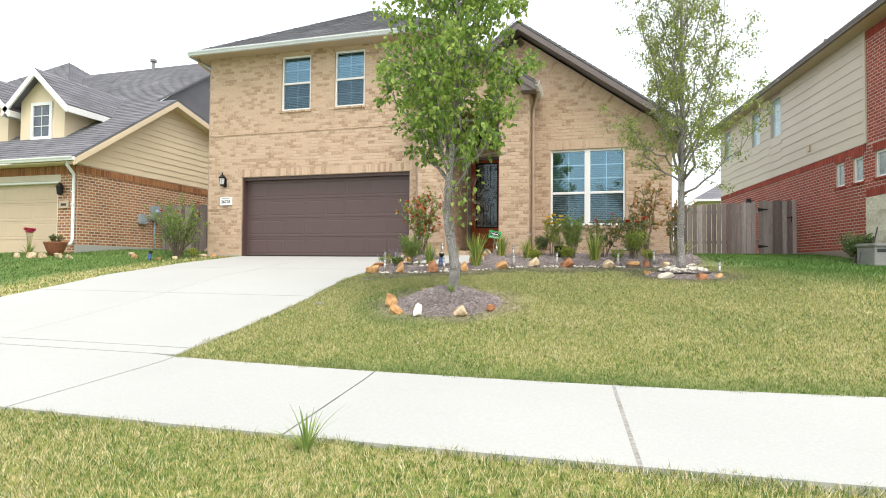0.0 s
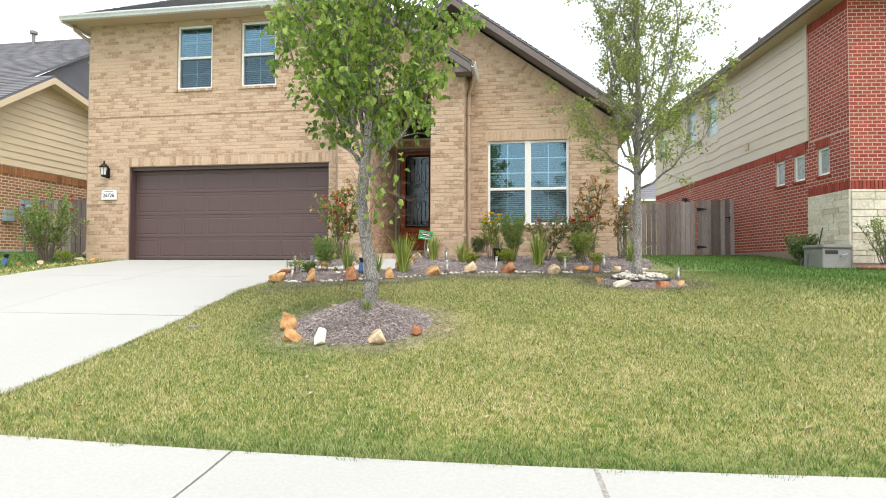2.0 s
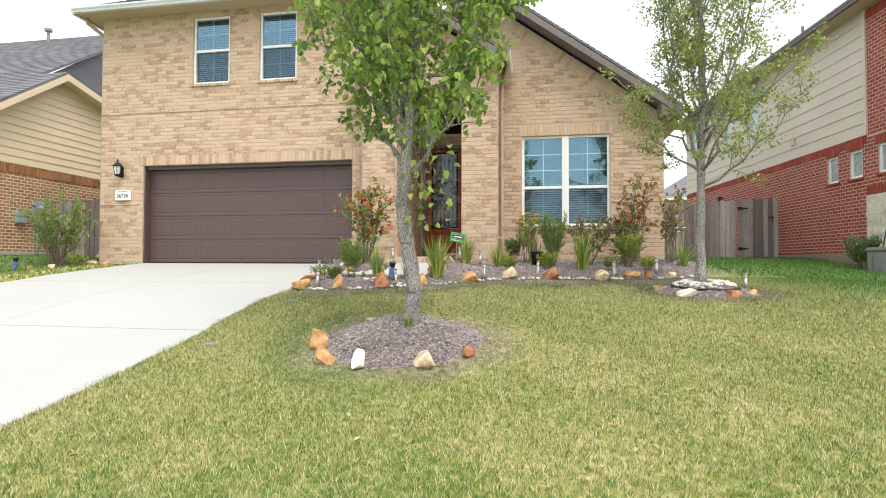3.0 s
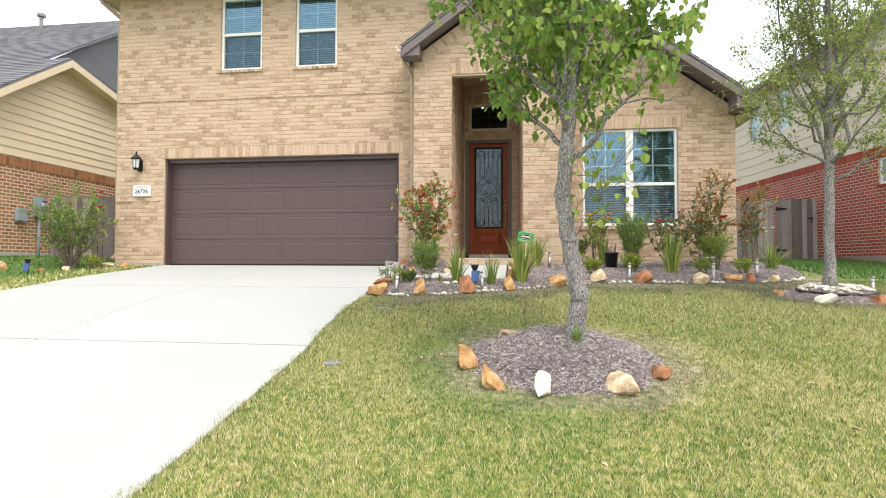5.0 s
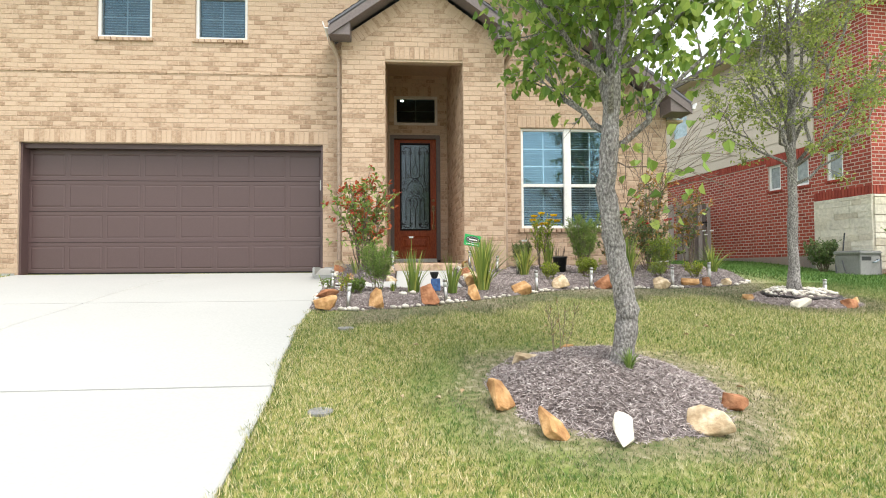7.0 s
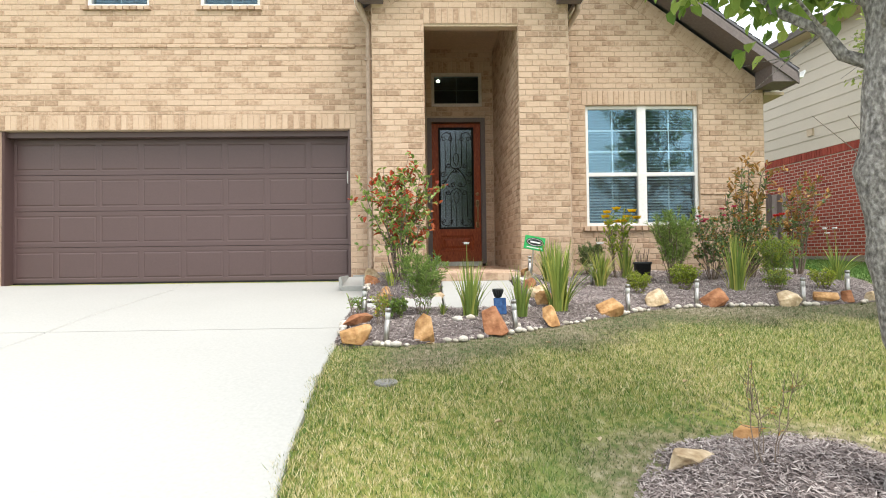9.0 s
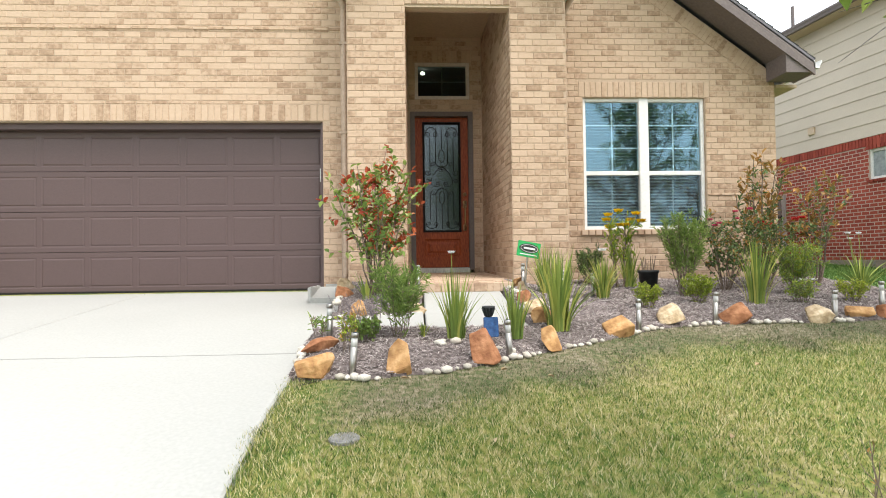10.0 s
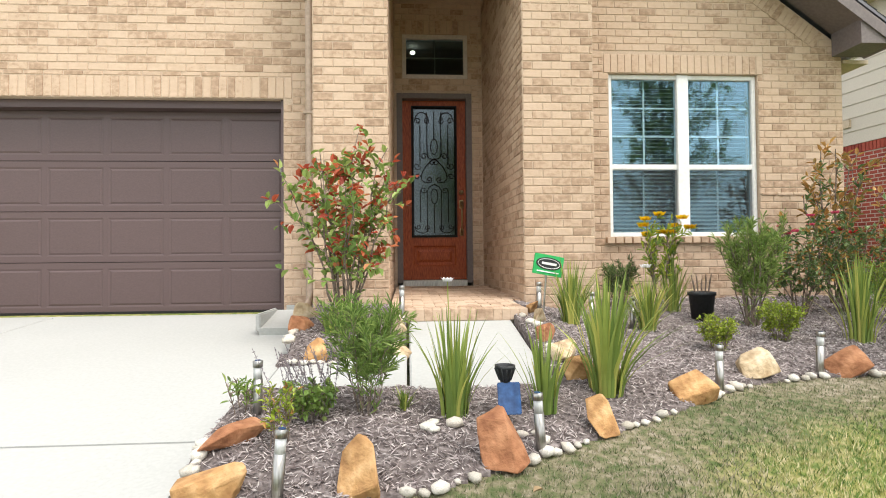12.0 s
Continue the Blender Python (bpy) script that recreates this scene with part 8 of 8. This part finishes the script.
def grass_blades():
    g = np.random.default_rng(7)
    zones = [  # x0 x1 y0 y1 blades per square metre, blade height, blade width
        (-4.0, 3.5, 1.4, 3.3, 9500, 0.037, 0.0024), (-4.2, 4.5, 4.3, 6.0, 10500, 0.035, 0.0024), (-4.2, 3.2, 6.0, 11.4, 12500, 0.033, 0.0024), (3.2, 4.5, 6.0, 11.6, 4000, 0.04, 0.004),
        (-4.2, 3.5, -1.5, 1.4, 3000, 0.038, 0.004), (3.5, 8.5, -1.5, 4.0, 1800, 0.042, 0.005), (4.5, 8.5, 4.6, 11.6, 1200, 0.045, 0.007), (1.8, 8.0, 11.6, 21.0, 800, 0.05, 0.008), (-16.0, -8.4, 5.0, 15.0, 500, 0.05, 0.009)]
    px, py, hh, ww = [], [], [], []
    for x0, x1, y0, y1, d, h, w in zones:
        n = int((x1 - x0) * (y1 - y0) * d)
        px.append(g.uniform(x0, x1, n)), py.append(g.uniform(y0, y1, n))
        hh.append(h * g.uniform(0.5, 1.25, n)), ww.append(np.full(n, w))
    x, y, h, w = (np.concatenate(a) for a in (px, py, hh, ww))
    q = np.clip(x, -8, 8)
    near, farr = 2.99 + 0.035 * x + 0.005 * q * q, np.where(x < -3.8, 4.64, 4.555 + 0.035 * x + 0.012 * q * q)
    wob = 0.02 * np.sin(x * 9.0) + 0.015 * np.sin(x * 23 + 1)
    ok = ~((y > near - 0.0 + wob) & (y < farr - 0.02 + wob))
    dr = np.interp(y, [4.6, 7.3, 8.05, 9.3, 12.9], [-3.78, -3.83, -3.91, -3.97, -3.98]) - 0.03 + 0.03 * np.sin(y * 7) + 0.015 * np.sin(y * 19)
    dl = np.interp(y, [4.6, 7, 8.3, 10.7, 13.4], [-9.2, -9.2, -9.15, -9.32, -9.33]) + 0.02
    ok &= ~((x < dr) & (x > dl))
    bf = np.interp(x, [-4.0, -3.5, -3.0, -2.4, -2.0, -1.6, -1.1, -0.6, 0.0, 0.6, 1.2, 1.6, 2.0, 2.3], [9.74, 9.70, 9.82, 10.14, 10.36, 10.58, 10.88, 11.0, 11.02, 11.0, 11.08, 11.2, 11.5, 12.2])
    ok &= ~((x > -4.1) & (x < 2.3) & (y > bf + 0.015 + 0.02 * np.sin(x * 37)))
    d1, d2 = np.hypot(x + 1.72, y - 7.36), np.hypot(x - 1.64, (y - 9.97) * 1.1)
    ok &= (d1 > 0.76) & (d2 > 0.62)
    ok &= ~((x < -13.8) & (y > 12.1)) & ~((x > 1.9) & (x < 2.0) & (y > 13.6)) & ~((x > 6.93 - 0.107 * (y - 14.7) - 0.05) & (y > 14.6))
    # thinner and shorter where the turf is worn
    worn = np.maximum(np.clip((1.2 - d1) / 0.35, 0, 1), np.clip((0.9 - (bf - y)) / 0.6, 0, 1) * ((x > -3.9) & (x < 2.6)))
    ok &= g.uniform(0, 1, len(x)) > 0.45 * worn
    tuft = np.sin(x * 31 + 3 * np.sin(y * 17)) * np.sin(y * 29 + 3 * np.sin(x * 13))
    h = h * (1 - 0.3 * worn) * (1 + 0.3 * tuft)
    x, y, h, w = x[ok], y[ok], h[ok], w[ok]
    n = len(x)
    ky, kz = np.array(KY), np.array(KZ)
    z = sum(np.interp(y + o, ky, kz) for o in (-0.3, -0.15, 0, 0.15, 0.3)) / 5

    def es(a, b, v):
        t = np.clip((v - a) / (b - a), 0, 1)
        return t * t * (3 - 2 * t)
    z = z + 0.16 * es(-10.3, -13.0, x) * es(8, 12, y) * (1 - es(13, 18, y)) - 0.19 * es(3, 6.5, x) * es(8, 13, y) * (1 - es(15, 18.5, y)) - 0.006
    a, lean = g.uniform(0, 2 * np.pi, n), g.uniform(0.2, 1.1, n) * h
    la = a + g.normal(0, 0.8, n)
    v = np.empty((n, 3, 3), dtype=np.float32)
    cx, cy = np.cos(a) * w, np.sin(a) * w
    v[:, 0] = np.stack([x - cx, y - cy, z], 1)
    v[:, 1] = np.stack([x + cx, y + cy, z], 1)
    v[:, 2] = np.stack([x + lean * np.cos(la + 1.57), y + lean * np.sin(la + 1.57), z + h], 1)
    f = np.arange(n, dtype=np.int32)[:, None] * 3
    tri = np.concatenate([f + 0, f + 1, f + 2], 1).reshape(-1)
    d = bpy.data.meshes.new("grass")
    d.vertices.add(n * 3)
    d.vertices.foreach_set("co", v.reshape(-1))
    d.loops.add(n * 3)
    d.loops.foreach_set("vertex_index", tri)
    d.polygons.add(n)
    d.polygons.foreach_set("loop_start", np.arange(n, dtype=np.int32) * 3)
    d.update(calc_edges=True)
    d.materials.append(M_GRASS)
    gr = es(2.2, 4.2, x + 0.25 * (y - 9)) * es(8, 11.5, y)
    gr = np.maximum(gr, es(-10.0, -10.8, x) * 0.9)
    gr = np.maximum(gr, 0.5 * es(1.4, 1.15, d1[ok]) * es(0.6, -0.6, x + 1.9 + 0.4 * (y - 7.3)))
    gr = np.maximum(gr, 0.55 * es(0.5, 0.05, y - farr[ok]) * es(0, 1, x + 3) * (y > 4))
    attribute_values(d, "green", np.repeat(gr, 3))
    wo = np.maximum(0.85 * es(1.15, 0.85, d1[ok] + 0.12 * np.sin(7 * np.arctan2(y - 7.36, x + 1.72))), 1.0 * es(0.98, 0.45, bf[ok] - y + 0.16 * np.sin(x * 4) + 0.1 * np.sin(x * 11 + y * 5)) * es(-4.0, -3.4, x) * es(3.0, 1.5, x))
    attribute_values(d, "worn", np.repeat(np.maximum(wo, 0.8 * es(1.15, 0.7, d2[ok])), 3))
    return d


tagged(new("grass", grass_blades()), "short mown dry-green lawn grass blades", "grass", kind="stuff")
dl_ = Mesh()
lr_ = random.Random(77)
for i in range(46):
    x, y = lr_.uniform(-3.4, 3), lr_.uniform(4.9, 9.8)
    if not (in_ring1(x, y) or in_ring2(x, y) or on_paving(x, y)):
        leaf(dl_, Vector((x, y, height(x, y) + 0.035)), Vector((lr_.uniform(-1, 1), lr_.uniform(-1, 1), 0.1)), Vector((0, 0, 1)), 0.05, 0.03, 0.4)
tagged(new("fallen_leaves", dl_.data("fallen_leaves", surf("dry_leaf", [(0.2, (0.34, 0.24, 0.13)), (0.8, (0.55, 0.46, 0.32))], 0.8, 40, 4, 0.2, "island"))), "scattered dry tan leaves on the lawn", "fallen leaves", kind="stuff")

# ---------------------------------------------------------------- single bricks, nearest walls and the porch
cache = {}


def brick_data(w, d, h, mat):
    key = (round(w, 2), round(d, 3), round(h, 3), mat.name)
    if key not in cache:
        cache[key] = shared_brick(key[0] if abs(key[0] - w) < 0.006 else w, d, h, "brick", mat)
    return cache[key]


for u0, u1, z0, z1 in near_rects:
    w, h = u1 - u0, z1 - z0
    piece("brick", brick_data(w, round(h, 4), 0.03, M_BRICKO), wall_porch, pose((u0 + u1) / 2, 12.95 - BR + 0.015, (z0 + z1) / 2, 90, 0, 0))
y = 12.44
row = 0
while y < 15.1:
    right = -2.11 if y < 12.94 else -1.99
    x = -3.27 + (0.1 if row % 2 else 0)
    if row % 2:
        piece("brick", brick_data(0.094, 0.095, 0.03, M_BRICKO), porch, pose(-3.22, y + 0.05, porch_z(y + 0.05) - 0.008, 1.15, 0, 0))
    while x < right - 0.04:
        w = min(0.2, right - x) - 0.006
        piece("brick", brick_data(w, 0.095, 0.03, M_BRICKO), porch, pose(x + w / 2 + 0.003, y + 0.05, porch_z(y + 0.05) - 0.008 + rng.uniform(-0.001, 0.001), 1.15, 0, 0))
        x += 0.2
    y += 0.1
    row += 1
for i in range(16):
    x = -3.26 + i * 0.0725
    piece("brick", brick_data(0.066, 0.19, 0.095, M_BRICKO), porch, pose(x + 0.03, 12.34, 1.255 + rng.uniform(-0.002, 0.002)))
